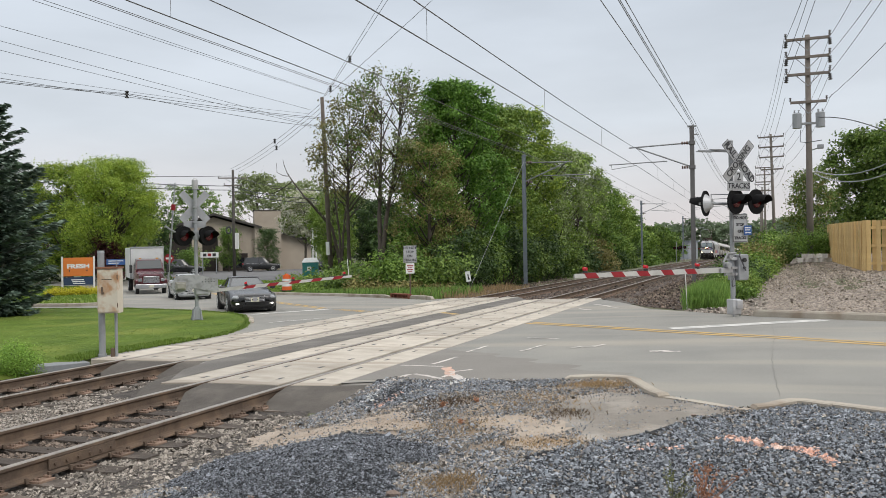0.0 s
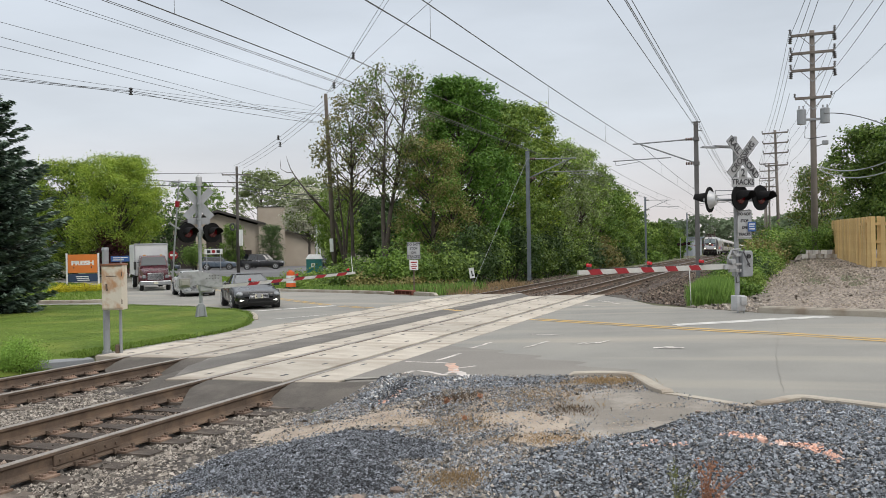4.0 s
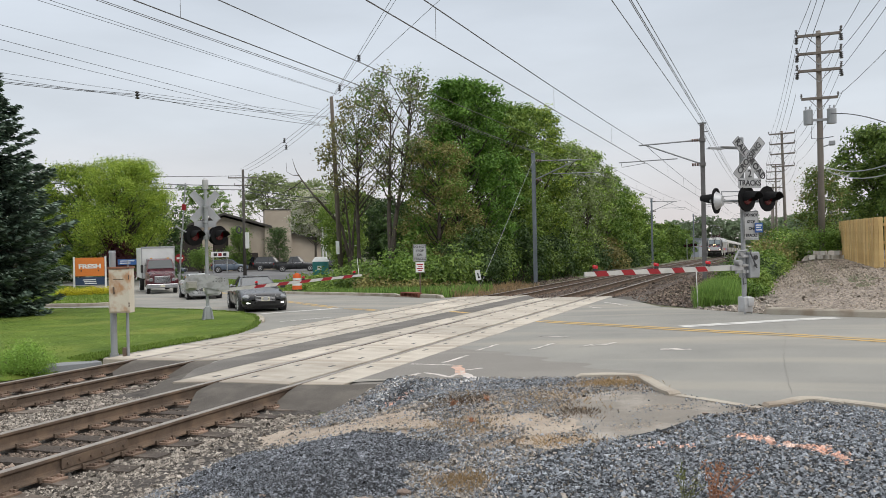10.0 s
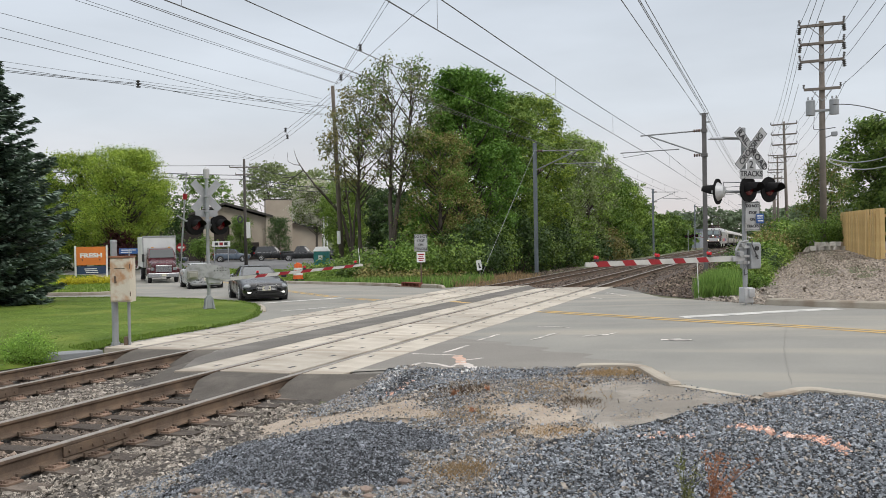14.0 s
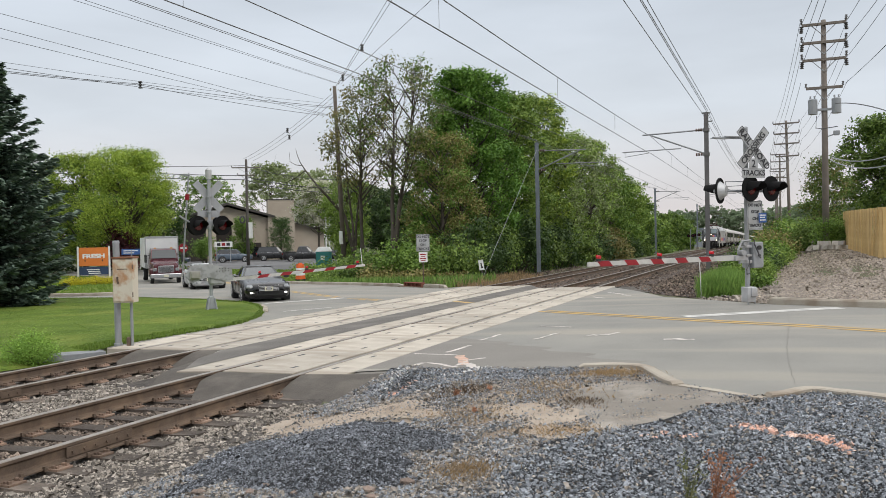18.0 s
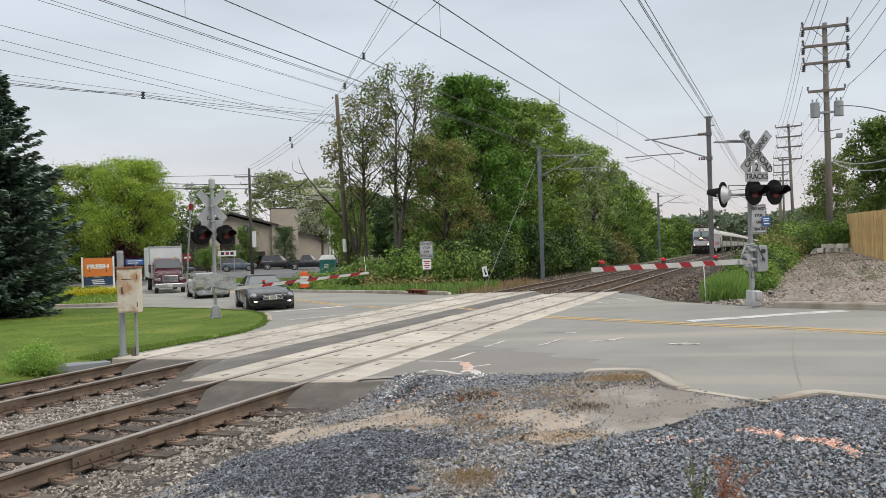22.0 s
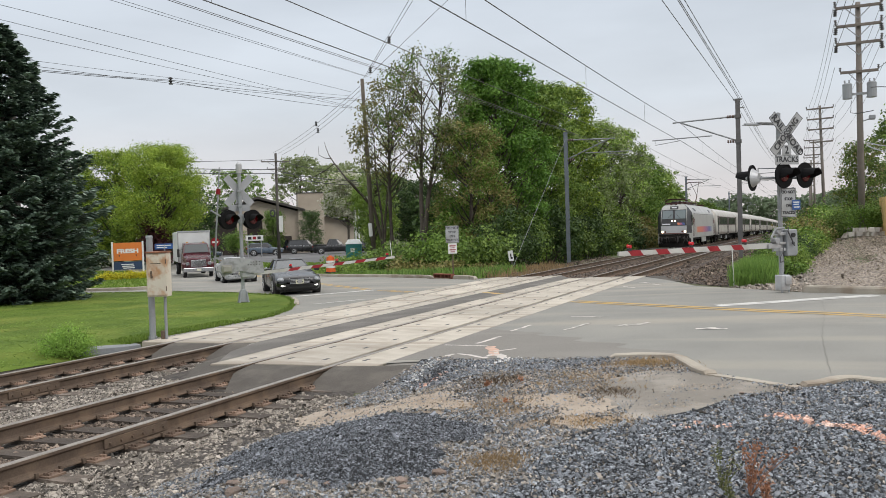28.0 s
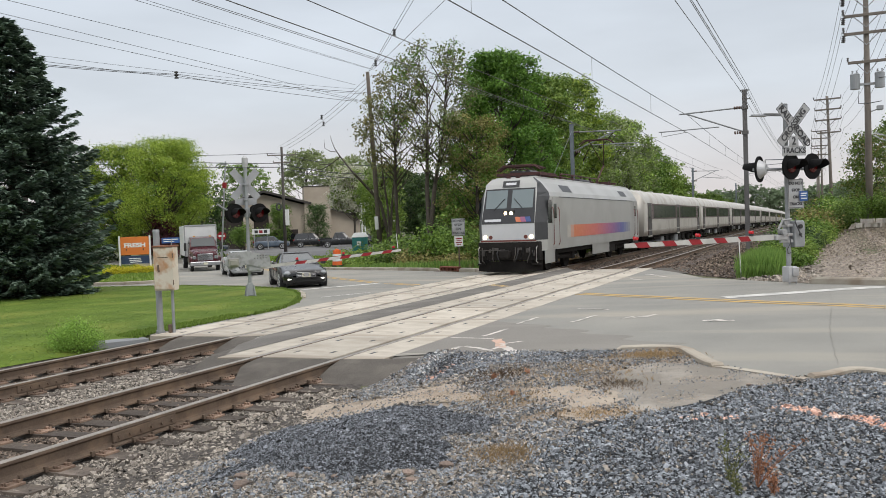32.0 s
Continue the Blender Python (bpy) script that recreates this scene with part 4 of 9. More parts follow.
grit = scatter(9000, 1.4, 6.4, 6.5, 10.6, 15)
grit = grit[(inside(grit, APRON) | inside(grit, SAND_R) | inside(grit, SAND_L)) & (np.random.default_rng(7).uniform(size=len(grit)) < 0.05 + 0.9 * clumpy(grit, 0.8, 9) ** 3)]
stones("grit", grit, 0.011, STONE_BLUE, "fine dark grit strewn over bare ground", lambda x, y: land(x, y) + 0.034, 0.2, 17)
line_pts = np.array(arc_pts([(6.27, 7.78), (6.4, 7.69), (6.54, 7.56), (6.66, 7.43), (6.78, 7.36), (6.87, 7.40), (6.96, 7.28), (7.06, 7.06)], 70))
ln = line_pts + np.random.default_rng(8).normal(0, 0.045, line_pts.shape)
ln = ln[clumpy(ln, 0.35, 3) > 0.25]
stones("painted_gravel", ln, 0.022, STONE_PAINT, "gravel sprayed with a line of orange and white paint", mound, -0.3, 6)
ln = np.concatenate([np.array(run((5.5, 7.36), (5.95, 7.4), 22)), np.array(run((2.0, 9.6), (1.95, 10.4), 60))])
stones("painted_gravel", ln + np.random.default_rng(9).normal(0, 0.045, ln.shape), 0.021, STONE_PAINT, "gravel sprayed with orange paint", mound, -0.3, 7)
ln = np.concatenate([np.array(run((1.65, 9.9), (1.6, 11.0), 170)), np.array(run((2.7, 11.4), (2.4, 10.6), 120))])
stones("white_gravel", ln + np.random.default_rng(10).normal(0, 0.07, ln.shape), 0.021, STONE_WHITE, "gravel sprayed with white paint", mound, -0.1, 8)
bed = wedge(scatter(360000, -6.4, 1.9, 4.9, 13.4, 21))
ok = inside(bed, BED) & (bed[:, 0] > -6.35) & (np.abs(bed[:, 0]) > 0.10) & (np.abs(bed[:, 0] + G) > 0.10) & (np.abs(bed[:, 0] + SP) > 0.10) & (np.abs(bed[:, 0] + SP + G) > 0.10)
ramps = ((bed[:, 0] < 1.0) & (bed[:, 0] > -2.4) & (bed[:, 1] > 9.6)) | ((bed[:, 0] < -3.4) & (bed[:, 0] > -5.6) & (bed[:, 1] > 12.4)) | ((bed[:, 0] < -2.3) & (bed[:, 0] > -3.5) & (bed[:, 1] > 10.6))
bed = bed[ok & ~ramps]
between = (np.abs(bed[:, 0] + 0.75) < 0.7) | (np.abs(bed[:, 0] + 4.92) < 0.7)
tone = np.random.default_rng(6).uniform(size=len(bed))
stones("track_ballast", bed[~between][:92000], 0.025, STONE_GREY, "grey crushed-stone ballast along the tracks", land, 0.15, 12)
stones("track_ballast", bed[between & (tone < 0.75)][:26000], 0.029, STONE_BROWN, "brown dirty ballast between the rails", land, 0.25, 13)
bed = scatter(90000, -8.0, 4.8, 25.0, 62, 22)
bed = bed[inside(bed, BED2) & (np.abs(bed[:, 0]) > 0.12) & (np.abs(bed[:, 0] + G) > 0.12) & (np.abs(bed[:, 0] + SP) > 0.12)]
stones("track_ballast", bed[:26000], 0.06, STONE_DARK, "brown crushed-stone ballast beside the rails", land, 0.2, 14)
bank = scatter(70000, 3.2, 13, 19, 44, 23)
bank = bank[inside(bank, BANKP)]
stones("bank_stones", bank[(bank[:, 0] > 5.0)][:24000], 0.04, STONE_TAN, "tan loose stones on the gravel bank", land, 0.35, 15)
low = bank[(bank[:, 0] < 6.6) & (bank[:, 1] < 27)]
stones("bank_stones", low[::4], 0.07, STONE_PALE, "pale rounded stones round the signal mast", land, 0.2, 16)


def blades(name, xy, height, material, label, level, seed=0, width=0.012, lean=0.35):
    """Grass blades: thin bent triangles."""
    rng = np.random.default_rng(seed)
    n = len(xy)
    a = rng.uniform(0, 2 * np.pi, n)
    h = height * rng.uniform(0.5, 1.25, n)
    z = level(xy[:, 0], xy[:, 1])
    root = np.stack([xy[:, 0], xy[:, 1], z - 0.01], -1)
    side = np.stack([np.cos(a), np.sin(a), 0 * a], -1) * width
    bend = np.stack([-np.sin(a), np.cos(a), 0 * a], -1) * (h * rng.uniform(-lean, lean, n))[:, None]
    up = np.stack([0 * a, 0 * a, h], -1)
    v = np.stack([root - side, root + side, root + side * 0.7 + bend * 0.4 + up * 0.6, root + bend + up], 1)
    f = np.array([(0, 1, 2), (0, 2, 3)])
    faces = (f[None] + 4 * np.arange(n)[:, None, None]).reshape(-1, 3)
    return tagged(part(name, raw_mesh(name, v.reshape(-1, 3), faces, material), material), label, "grass", kind="stuff")


GRASS = leaf_mat("grass_blades", (0.122, 0.192, 0.032), (0.18, 0.268, 0.046), 0.4)
REED = leaf_mat("tall_grass_blades", (0.10, 0.19, 0.04), (0.24, 0.37, 0.085), 0.35)
DRYGRASS = leaf_mat("dry_grass_blades", (0.42, 0.29, 0.16), (0.24, 0.17, 0.085), 0.2)
BROWNGRASS = leaf_mat("dead_weed_blades", (0.16, 0.11, 0.065), (0.075, 0.05, 0.033), 0.15)
lw = scatter(90000, -26, -6.6, 6, 27.8, 31)
lw = lw[inside(lw, LAWN)]
dist = np.hypot(lw[:, 0] - 6.6, lw[:, 1])
lw = lw[np.random.default_rng(1).uniform(size=len(lw)) < np.clip(22 / dist, 0, 1)]
patch = clumpy(lw, 3.4, 61) + 0.35 * clumpy(lw, 0.7, 62) > 0.72
GRASS_DEEP = leaf_mat("deep_grass_blades", (0.085, 0.145, 0.025), (0.13, 0.21, 0.037), 0.4)
blades("lawn_grass", lw[patch], 0.011, GRASS_DEEP, "darker tufts of lawn grass", lambda x, y: lawn_level(x, y) + 0.028, 8, 0.02, 6)
blades("lawn_grass", lw[~patch], 0.011, GRASS, "short green lawn grass", lambda x, y: lawn_level(x, y) + 0.028, 1, 0.02, 6)
edge = scatter(6000, -7.2, -6.55, 13.4, 17.3, 32)
blades("lawn_grass", edge[np.random.default_rng(4).uniform(size=len(edge)) < 0.5], 0.07, GRASS, "longer grass along the crossing panels", lambda x, y: lawn_level(x, y) + 0.0, 2, 0.012)
rim = []
for (ax, ay), (bx, by) in zip(LAWN[1:10], LAWN[2:11]):
    m = int(math.hypot(bx - ax, by - ay) * 260)
    rim.append(np.array(run((ax, ay), (bx, by), m)))
rim = np.concatenate(rim)
rim = rim + np.random.default_rng(71).normal(0, 0.045, rim.shape)
blades("lawn_grass", rim, 0.085, GRASS, "grass hanging over the lawn's edge", lambda x, y: lawn_level(x, y) - 0.01, 9, 0.014, 0.8)
isl = scatter(16000, -50, -22, 30, 52, 33)
blades("island_grass", isl[inside(isl, ISLAND)], 0.10, GRASS, "green grass on the kerbed island", lambda x, y: surface(x, y) + 0.09, 3, 0.04)
vg = scatter(14000, -50, -19, 41, 74, 34)
blades("verge_grass", vg[inside(vg, VERGE)], 0.11, GRASS, "green grass of the verge", lambda x, y: surface(x, y) + 0.05, 4, 0.05)
rd = np.random.default_rng(35).normal((4.95, 27.6), (0.30, 2.6), (42000, 2))
rd = rd[(rd[:, 1] > 24.9) & (rd[:, 0] > 4.35) & (rd[:, 0] < 5.75)]
tall = np.random.default_rng(38).uniform(size=len(rd)) < 0.6
blades("tall_grass", rd[tall], 0.58, REED, "tall bright green grass behind the signal mast", land, 5, 0.0026, 0.3)
blades("tall_grass", rd[~tall] + (0.0, -0.15), 0.42, REED, "shorter green grass round the tall clump", land, 55, 0.004, 0.5)
vf = scatter(12000, -20, -7.2, 34.5, 43, 36)
vf = vf[(vf[:, 1] > 36.0 - (vf[:, 0] + 9) * 0.42) & (vf[:, 1] < 43 - (vf[:, 0] + 9) * 0.45)]
blades("rough_grass", vf, 0.45, REED, "rough green grass below the thicket", land, 6, 0.028, 0.4)
df = scatter(1600, -8.6, -6.2, 35.6, 48, 37)
blades("dry_grass", df, 0.36, DRYGRASS, "dry tan stalks beside the track", land, 7, 0.011, 0.5)
DRYTUFTS = ((4.32, 6.06, 1500, 0.05, 0.13, 0.16, "flat patch of dry tan grass in gravel"), (4.7, 7.55, 1500, 0.035, 0.22, 0.15, "matted orange-tan dry grass on dirt"), (3.6, 8.15, 1300, 0.04, 0.24, 0.22, "matted brown dry grass on dirt"), (3.0, 9.5, 1100, 0.05, 0.16, 0.30, "dark brown dead weeds on dirt"), (4.55, 10.95, 1600, 0.06, 0.22, 0.16, "dry tan grass against the kerb end"), (4.05, 9.7, 900, 0.05, 0.25, 0.35, "thin dry stalks on the dirt"), (4.55, 9.0, 500, 0.05, 0.14, 0.16, "dead brown weeds beside the apron"))
for k, (x, y, n, h, sx, sy, lb) in enumerate(DRYTUFTS):
    p = np.random.default_rng(50 + k).normal((x, y), (sx, sy), (n, 2))
    blades("weed_tuft", p, h, DRYGRASS if k != 3 and k != 6 else BROWNGRASS, lb, mound, 60 + k, 0.0022, 1.0)
STRAW = np.random.default_rng(58).uniform((2.7, 8.4), (4.9, 10.9), (900, 2))
blades("straw", STRAW[clumpy(STRAW, 0.7, 77) > 0.5], 0.05, DRYGRASS, "loose dry straw and twigs strewn on the dirt", mound, 59, 0.003, 1.5)


def weed(x, y, h, leaf, label, seed, stems=5, n=150):
    """A thin weed: a few stems with tiny leaves."""
    rnd, rng = random.Random(seed), np.random.default_rng(seed)
    w = thing("weed", label, "weed", pose(x, y, float(mound(x, y)) - 0.01))
    bm, at = bmesh.new(), []
    for k in range(stems):
        tx, ty = rnd.gauss(0, h * 0.28), rnd.gauss(0, h * 0.28)
        top = h * rnd.uniform(0.6, 1.1)
        tube(bm, [(0, 0, 0), (tx * 0.4, ty * 0.4, top * 0.5), (tx, ty, top)], [0.004, 0.003, 0.001], 4)
        for j in range(n // stems):
            u = rnd.uniform(0.2, 1.0)
            at.append((tx * u * u + rnd.gauss(0, 0.014), ty * u * u + rnd.gauss(0, 0.014), top * u + rnd.gauss(0, 0.008)))
    part("branchwork", bm, leaf, w)
    at = np.array(at)
    ob = raw_leaves("leaves", at, 0.024, leaf, rng)
    part("foliage", ob, leaf, w)
    return w


def raw_leaves(name, at, size, material, rng):
    n = len(at)
    u = rng.normal(size=(n, 3))
    u /= np.linalg.norm(u, axis=1, keepdims=True)
    v = np.cross(u, rng.normal(size=(n, 3)))
    v /= np.linalg.norm(v, axis=1, keepdims=True)
    s = (size * rng.uniform(0.5, 1.3, n))[:, None]
    q = np.stack([at - u * s * 0.5, at + v * s * 0.25, at + u * s * 0.5, at - v * s * 0.25], 1)
    return raw_mesh(name, q.reshape(-1, 3), np.arange(4 * n).reshape(n, 4), material)


ROCK = mat("brown_rock", (0.26, 0.19, 0.15), (0.14, 0.115, 0.10), 0.9, 9, 60, 0.6, 50, vary=0.4)


def rock(x, y, r, seed, label):
    """A broken stone with flat facets."""
    rnd = random.Random(seed)
    bm = bmesh.new()
    bmesh.ops.create_icosphere(bm, subdivisions=1, radius=r)
    for v in bm.verts:
        v.co *= rnd.uniform(0.7, 1.15)
        v.co.z *= 0.55
        v.co.x *= 1.25
    ob = part("rock", bm, ROCK, m=pose(x, y, float(mound(x, y)) + r * 0.25, 0, 0, rnd.uniform(0, 180)))
    return tagged(ob, label, "rock", "loose rocks on the yard")


for k, (x, y, r) in enumerate(((2.53, 5.14, 0.065), (3.82, 5.42, 0.06), (2.96, 5.18, 0.045), (2.70, 4.92, 0.07), (3.90, 5.28, 0.05), (4.02, 5.66, 0.06), (2.98, 5.36, 0.03), (3.30, 5.24, 0.035), (5.9, 8.95, 0.03), (4.3, 8.65, 0.025))):
    rock(x, y, r, 300 + k, "broken brown-grey rock lying on the gravel")
RUSTWEED = leaf_mat("rust_weed", (0.30, 0.13, 0.065), (0.40, 0.20, 0.12), 0.2)
GREENWEED = leaf_mat("olive_weed", (0.10, 0.12, 0.045), (0.22, 0.22, 0.09), 0.2)
weed(6.19, 5.62, 0.40, RUSTWEED, "tall thin rust-red dead weed in gravel", 91, 7, 420)
weed(6.30, 5.45, 0.22, RUSTWEED, "small rust-red dead weed in gravel", 92, 5, 180)
weed(6.02, 5.68, 0.34, GREENWEED, "thin olive-green weed in gravel", 93, 6, 260)
weed(6.10, 5.42, 0.16, GREENWEED, "small olive-green weed in gravel", 94, 5, 140)
weed(3.05, 9.2, 0.10, RUSTWEED, "dry reddish weed on the dirt", 95, 7, 130)
weed(3.6, 8.3, 0.07, RUSTWEED, "dry reddish weed on the dirt", 96, 7, 110)
weed(3.35, 9.55, 0.08, RUSTWEED, "dry reddish weed on the dirt", 97, 7, 110)


# ---- crossing signals and gates ----
def light_unit(parent, m, lit=False, name="light_unit"):
    """A flasher: round black background, hood, red lens and a housing behind. It faces local -y."""
    u = part(name, cyl(bmesh.new(), (0, 0.02, 0), (0, 0.17, 0), 0.23, 0.12, seg=24), ALU, parent, "pale domed housing", m=m)
    bg = cyl(bmesh.new(), (0, 0.0, 0), (0, 0.022, 0), 0.305, seg=36)
    part("background", bg, MATT_BLACK, u, "round black background plate")
    rim = bmesh.new()
    loft(rim, [[(r * math.cos(a), y, r * math.sin(a)) for a in np.linspace(0, 2 * math.pi, 36, endpoint=False)] for r, y in ((0.305, -0.006), (0.312, -0.006), (0.312, 0.03), (0.29, 0.03))], cap=False)
    part("rim", rim, MATT_BLACK, u)
    part("lens", cyl(cyl(bmesh.new(), (0, -0.002, 0), (0, -0.022, 0), 0.152, 0.145, seg=28), (0, -0.022, 0), (0, -0.034, 0), 0.145, 0.08, seg=28), REDLIT if lit else REDLENS, u, "round red lens")
    hood = bmesh.new()
    arc = np.linspace(math.radians(-25), math.radians(205), 17)
    rings = []
    for r in (0.178, 0.170):
        for y, keep in ((0.0, 1.0), (-0.13, 0.92), (-0.34, 0.66)):
            rings.append([(r * math.cos(math.pi / 2 + (a - math.pi / 2) * keep), y, r * math.sin(math.pi / 2 + (a - math.pi / 2) * keep) - 0.06 * (-y)) for a in arc])
    order = [rings[0], rings[1], rings[2], rings[5], rings[4], rings[3]]
    loft(hood, order, cap=False, closed=False)
    bmesh.ops.recalc_face_normals(hood, faces=hood.faces[:])
    part("hood", hood, MATT_BLACK, u, "black visor over the lens")
    return u


def rotated_blade(length, width, thick, angle):
    bm = new_box(-length / 2, length / 2, -thick / 2, thick / 2, -width / 2, width / 2, 0.003)
    bmesh.ops.rotate(bm, verts=bm.verts[:], matrix=Matrix.Rotation(angle, 3, "Y"))
    return bm


def crossbuck(parent, z, front, lettered=True, y=-0.26):
    cb = part("crossbuck", rotated_blade(1.22, 0.235, 0.006, math.radians(48)), SHEETING_SHADED if lettered else SIGNBACK, parent, "white crossing sign of two crossed blades" if lettered else "bare metal back of the crossed sign blades", m=pose(0.0, y, z))
    part("blade", rotated_blade(1.22, 0.235, 0.006, math.radians(-48)), SHEETING_SHADED if lettered else SIGNBACK, cb, m=pose(0, -0.008, 0))
    if lettered:
        for ang, yo in ((48, -0.004), (-48, -0.0125)):
            edge = bmesh.new()
            for s in (-1, 1):
                box(edge, -0.61, 0.61, yo - 0.0012, yo, s * 0.112 - 0.005, s * 0.112 + 0.005)
                box(edge, s * 0.605 - 0.005, s * 0.605 + 0.005, yo - 0.0012, yo, -0.107, 0.107)
            bmesh.ops.rotate(edge, verts=edge.verts[:], matrix=Matrix.Rotation(radians(ang), 3, "Y"))
            part("border", edge, BARE, cb, "thin dark border")
        for word, ang, at, s in (("RAIL", 48, -0.36, 0.215), ("ROAD", 48, 0.36, 0.215), ("CROSSING", -48, 0.0, 0.205)):
            a = math.radians(-ang)
            letters(word, s, BARE, cb, pose(at * math.cos(a), -0.017, at * math.sin(a), 0, ang, 0), bold=0.004)
    for zb_ in (-0.04, -0.62):
        part("bracket", new_box(-0.05, 0.05, 0.0, -y - 0.05, zb_, zb_ + 0.07), GALV, cb)
    return cb


def plate_sign(parent, name, w, h, words, z, y, size, label, x=0.0, rows=1, gap=0.19, back=False):
    s = part(name, new_box(-w / 2, w / 2, -0.002, 0.002, -h / 2, h / 2, 0.0015), SIGNBACK if back else SHEETING_SHADED, parent, label, m=pose(x, y, z))
    if not back:
        bd = bmesh.new()
        for a in (-1, 1):
            box(bd, a * (w / 2 - 0.02) - 0.005, a * (w / 2 - 0.02) + 0.005, -0.0045, -0.002, -h / 2 + 0.015, h / 2 - 0.015)
            box(bd, -w / 2 + 0.0255, w / 2 - 0.0255, -0.0045, -0.002, a * (h / 2 - 0.02) - 0.005, a * (h / 2 - 0.02) + 0.005)
        if rows > 1:
            part("border", bd, BARE, s)
        else:
            bd.free()
        for k, wd in enumerate(words):
            letters(wd, size, BARE, s, pose(0, -0.005, gap * ((len(words) - 1) / 2 - k)), bold=0.003)
    return s


def gate_arm(name, root, tip, label, first, lamps=(0.04, 0.42, 0.78), lit=True, thick=0.115):
    """A striped arm from its pivot to its tip, with red lamps along its top."""
    a, b = Vector(root), Vector(tip)
    d = b - a
    ln = d.length
    yaw, rise = math.degrees(math.atan2(d.y, d.x)), math.degrees(math.asin(d.z / ln))
    g = thing(name, label, "crossing gate", Matrix.Translation(a) @ pose(0, 0, 0, 0, -rise, yaw))
    whole = bmesh.new()
    loft(whole, [[(x, -0.022, -t / 2), (x, 0.022, -t / 2), (x, 0.022, t / 2), (x, -0.022, t / 2)] for x, t in ((0.0, thick * 1.15), (ln * 0.5, thick), (ln, thick * 0.82))])
    arm = part("arm", whole, GATE_WHITE, g, "long white fibreglass arm")
    per = 0.81
    x = ln - first
    while x - 0.405 > 0.7:
        bm = bmesh.new()
        lean = 0.11
        for s in (-1, 1):
            q = [(x - 0.36, -thick * 0.52), (x, -thick * 0.52), (x + lean, thick * 0.52), (x - 0.36 + lean, thick * 0.52)]
            vs = [bm.verts.new((u, s * 0.0245, v)) for u, v in q]
            bm.faces.new(vs if s < 0 else vs[::-1])
        t = bmesh.ops.extrude_face_region(bm, geom=bm.faces[:])
        for v in t["geom"]:
            if isinstance(v, bmesh.types.BMVert):
                v.co.y *= 0.95
        bmesh.ops.recalc_face_normals(bm, faces=bm.faces[:])
        part("red_stripe", bm, RED, arm)
        x -= per
    for f in lamps:
        lx = ln * (1 - f) - 0.12
        lamp = part("lamp", new_box(lx - 0.05, lx + 0.05, -0.03, 0.03, thick * 0.45, thick * 0.45 + 0.06, 0.008), BLACK, g, "small red gate lamp")
        part("lamp_lens", cyl(cyl(bmesh.new(), (lx, -0.05, thick * 0.45 + 0.095), (lx, 0.05, thick * 0.45 + 0.095), 0.035, seg=16), (lx, -0.065, thick * 0.45 + 0.11), (lx, -0.05, thick * 0.45 + 0.11), 0.02, 0.035, seg=16), REDLIT if lit else REDLENS, lamp, "red lens")
    wire = bmesh.new()
    tube(wire, [(0.1 + (ln - 0.3) * k / 12, 0.0, thick * 0.5 + 0.012 + 0.006 * math.sin(k * 2.1)) for k in range(13)], 0.006, 5)
    part("lamp_cable", wire, CABLE, g)
    return g


# the signal on the gravel side of the road
zb = 0.30
sig = thing("crossing_signal", "grey steel crossing signal mast with black flashers and crossbuck", "railway signal", pose(5.83, 22.0, zb, 0, 0, 43))
part("mast", cyl(new_cyl((0, 0, 0.2), (0, 0, 4.18), 0.055, seg=20), (0, 0, 4.18), (0, 0, 4.21), 0.064, 0.03, seg=20), GALV, sig, "round galvanised mast", smooth=False)
bj = part("junction_base", box(new_box(-0.10, 0.16, -0.12, 0.12, -0.10, 0.28, 0.02), 0.0, 0.18, -0.15, -0.115, 0.04, 0.26, 0.015), ALU, sig, "square cast base box")
for bx in (-0.1, 0.1):
    part("bolt", cyl(bmesh.new(), (bx + 0.03, -0.10, -0.22), (bx + 0.03, -0.10, -0.05), 0.02, seg=6), GALV, bj)
part("footing", new_box(-0.20, 0.20, -0.18, 0.18, -0.6, -0.2, 0.02), KERB, sig, "concrete footing")
crossbuck(sig, 3.66, True)
two = plate_sign(sig, "track_count_sign", 0.27, 0.27, ["2"], 3.27, -0.268, 0.25, "small white plate with a black 2")
plate_sign(sig, "tracks_sign", 0.70, 0.235, ["TRACKS"], 3.05, -0.268, 0.185, "white plate reading tracks")
part("sign_post", box(new_box(-0.02, 0.02, -0.262, -0.24, 2.95, 3.4), -0.02, 0.02, -0.25, -0.05, 3.1, 3.14), GALV, sig)
arm = bmesh.new()
cyl(arm, (-0.95, 0.02, 2.63), (0.98, -0.02, 2.63), 0.035, seg=12)
cyl(arm, (-0.62, 0.0, 2.86), (0.70, 0.0, 2.86), 0.012, seg=8)
cyl(arm, (-0.62, 0.0, 2.86), (-0.62, 0, 2.63), 0.012, seg=8)
cyl(arm, (0.70, 0.0, 2.86), (0.70, 0, 2.63), 0.012, seg=8)
part("crossarm", arm, GALV, sig, "horizontal pipe arm carrying the lights")
part("junction_collar", new_cyl((0, 0, 2.52), (0, 0, 2.76), 0.10, seg=16), GALV, sig)
light_unit(sig, pose(-0.06, -0.24, 2.68, 0, 0, 12))
light_unit(sig, pose(0.66, -0.14, 2.68, 0, 0, 12))
light_unit(sig, pose(-0.72, 0.10, 2.64, 0, 0, 212))
dns = plate_sign(sig, "warning_sign", 0.46, 0.71, ["DO NOT", "STOP", "ON", "TRACKS"], 2.03, -0.11, 0.098, "white sign telling drivers not to stop on the tracks", 0.16, 4, 0.165)
BLUE = mat("blue_sign", (0.03, 0.10, 0.30), (0.025, 0.08, 0.24), 0.5, 4, 40)
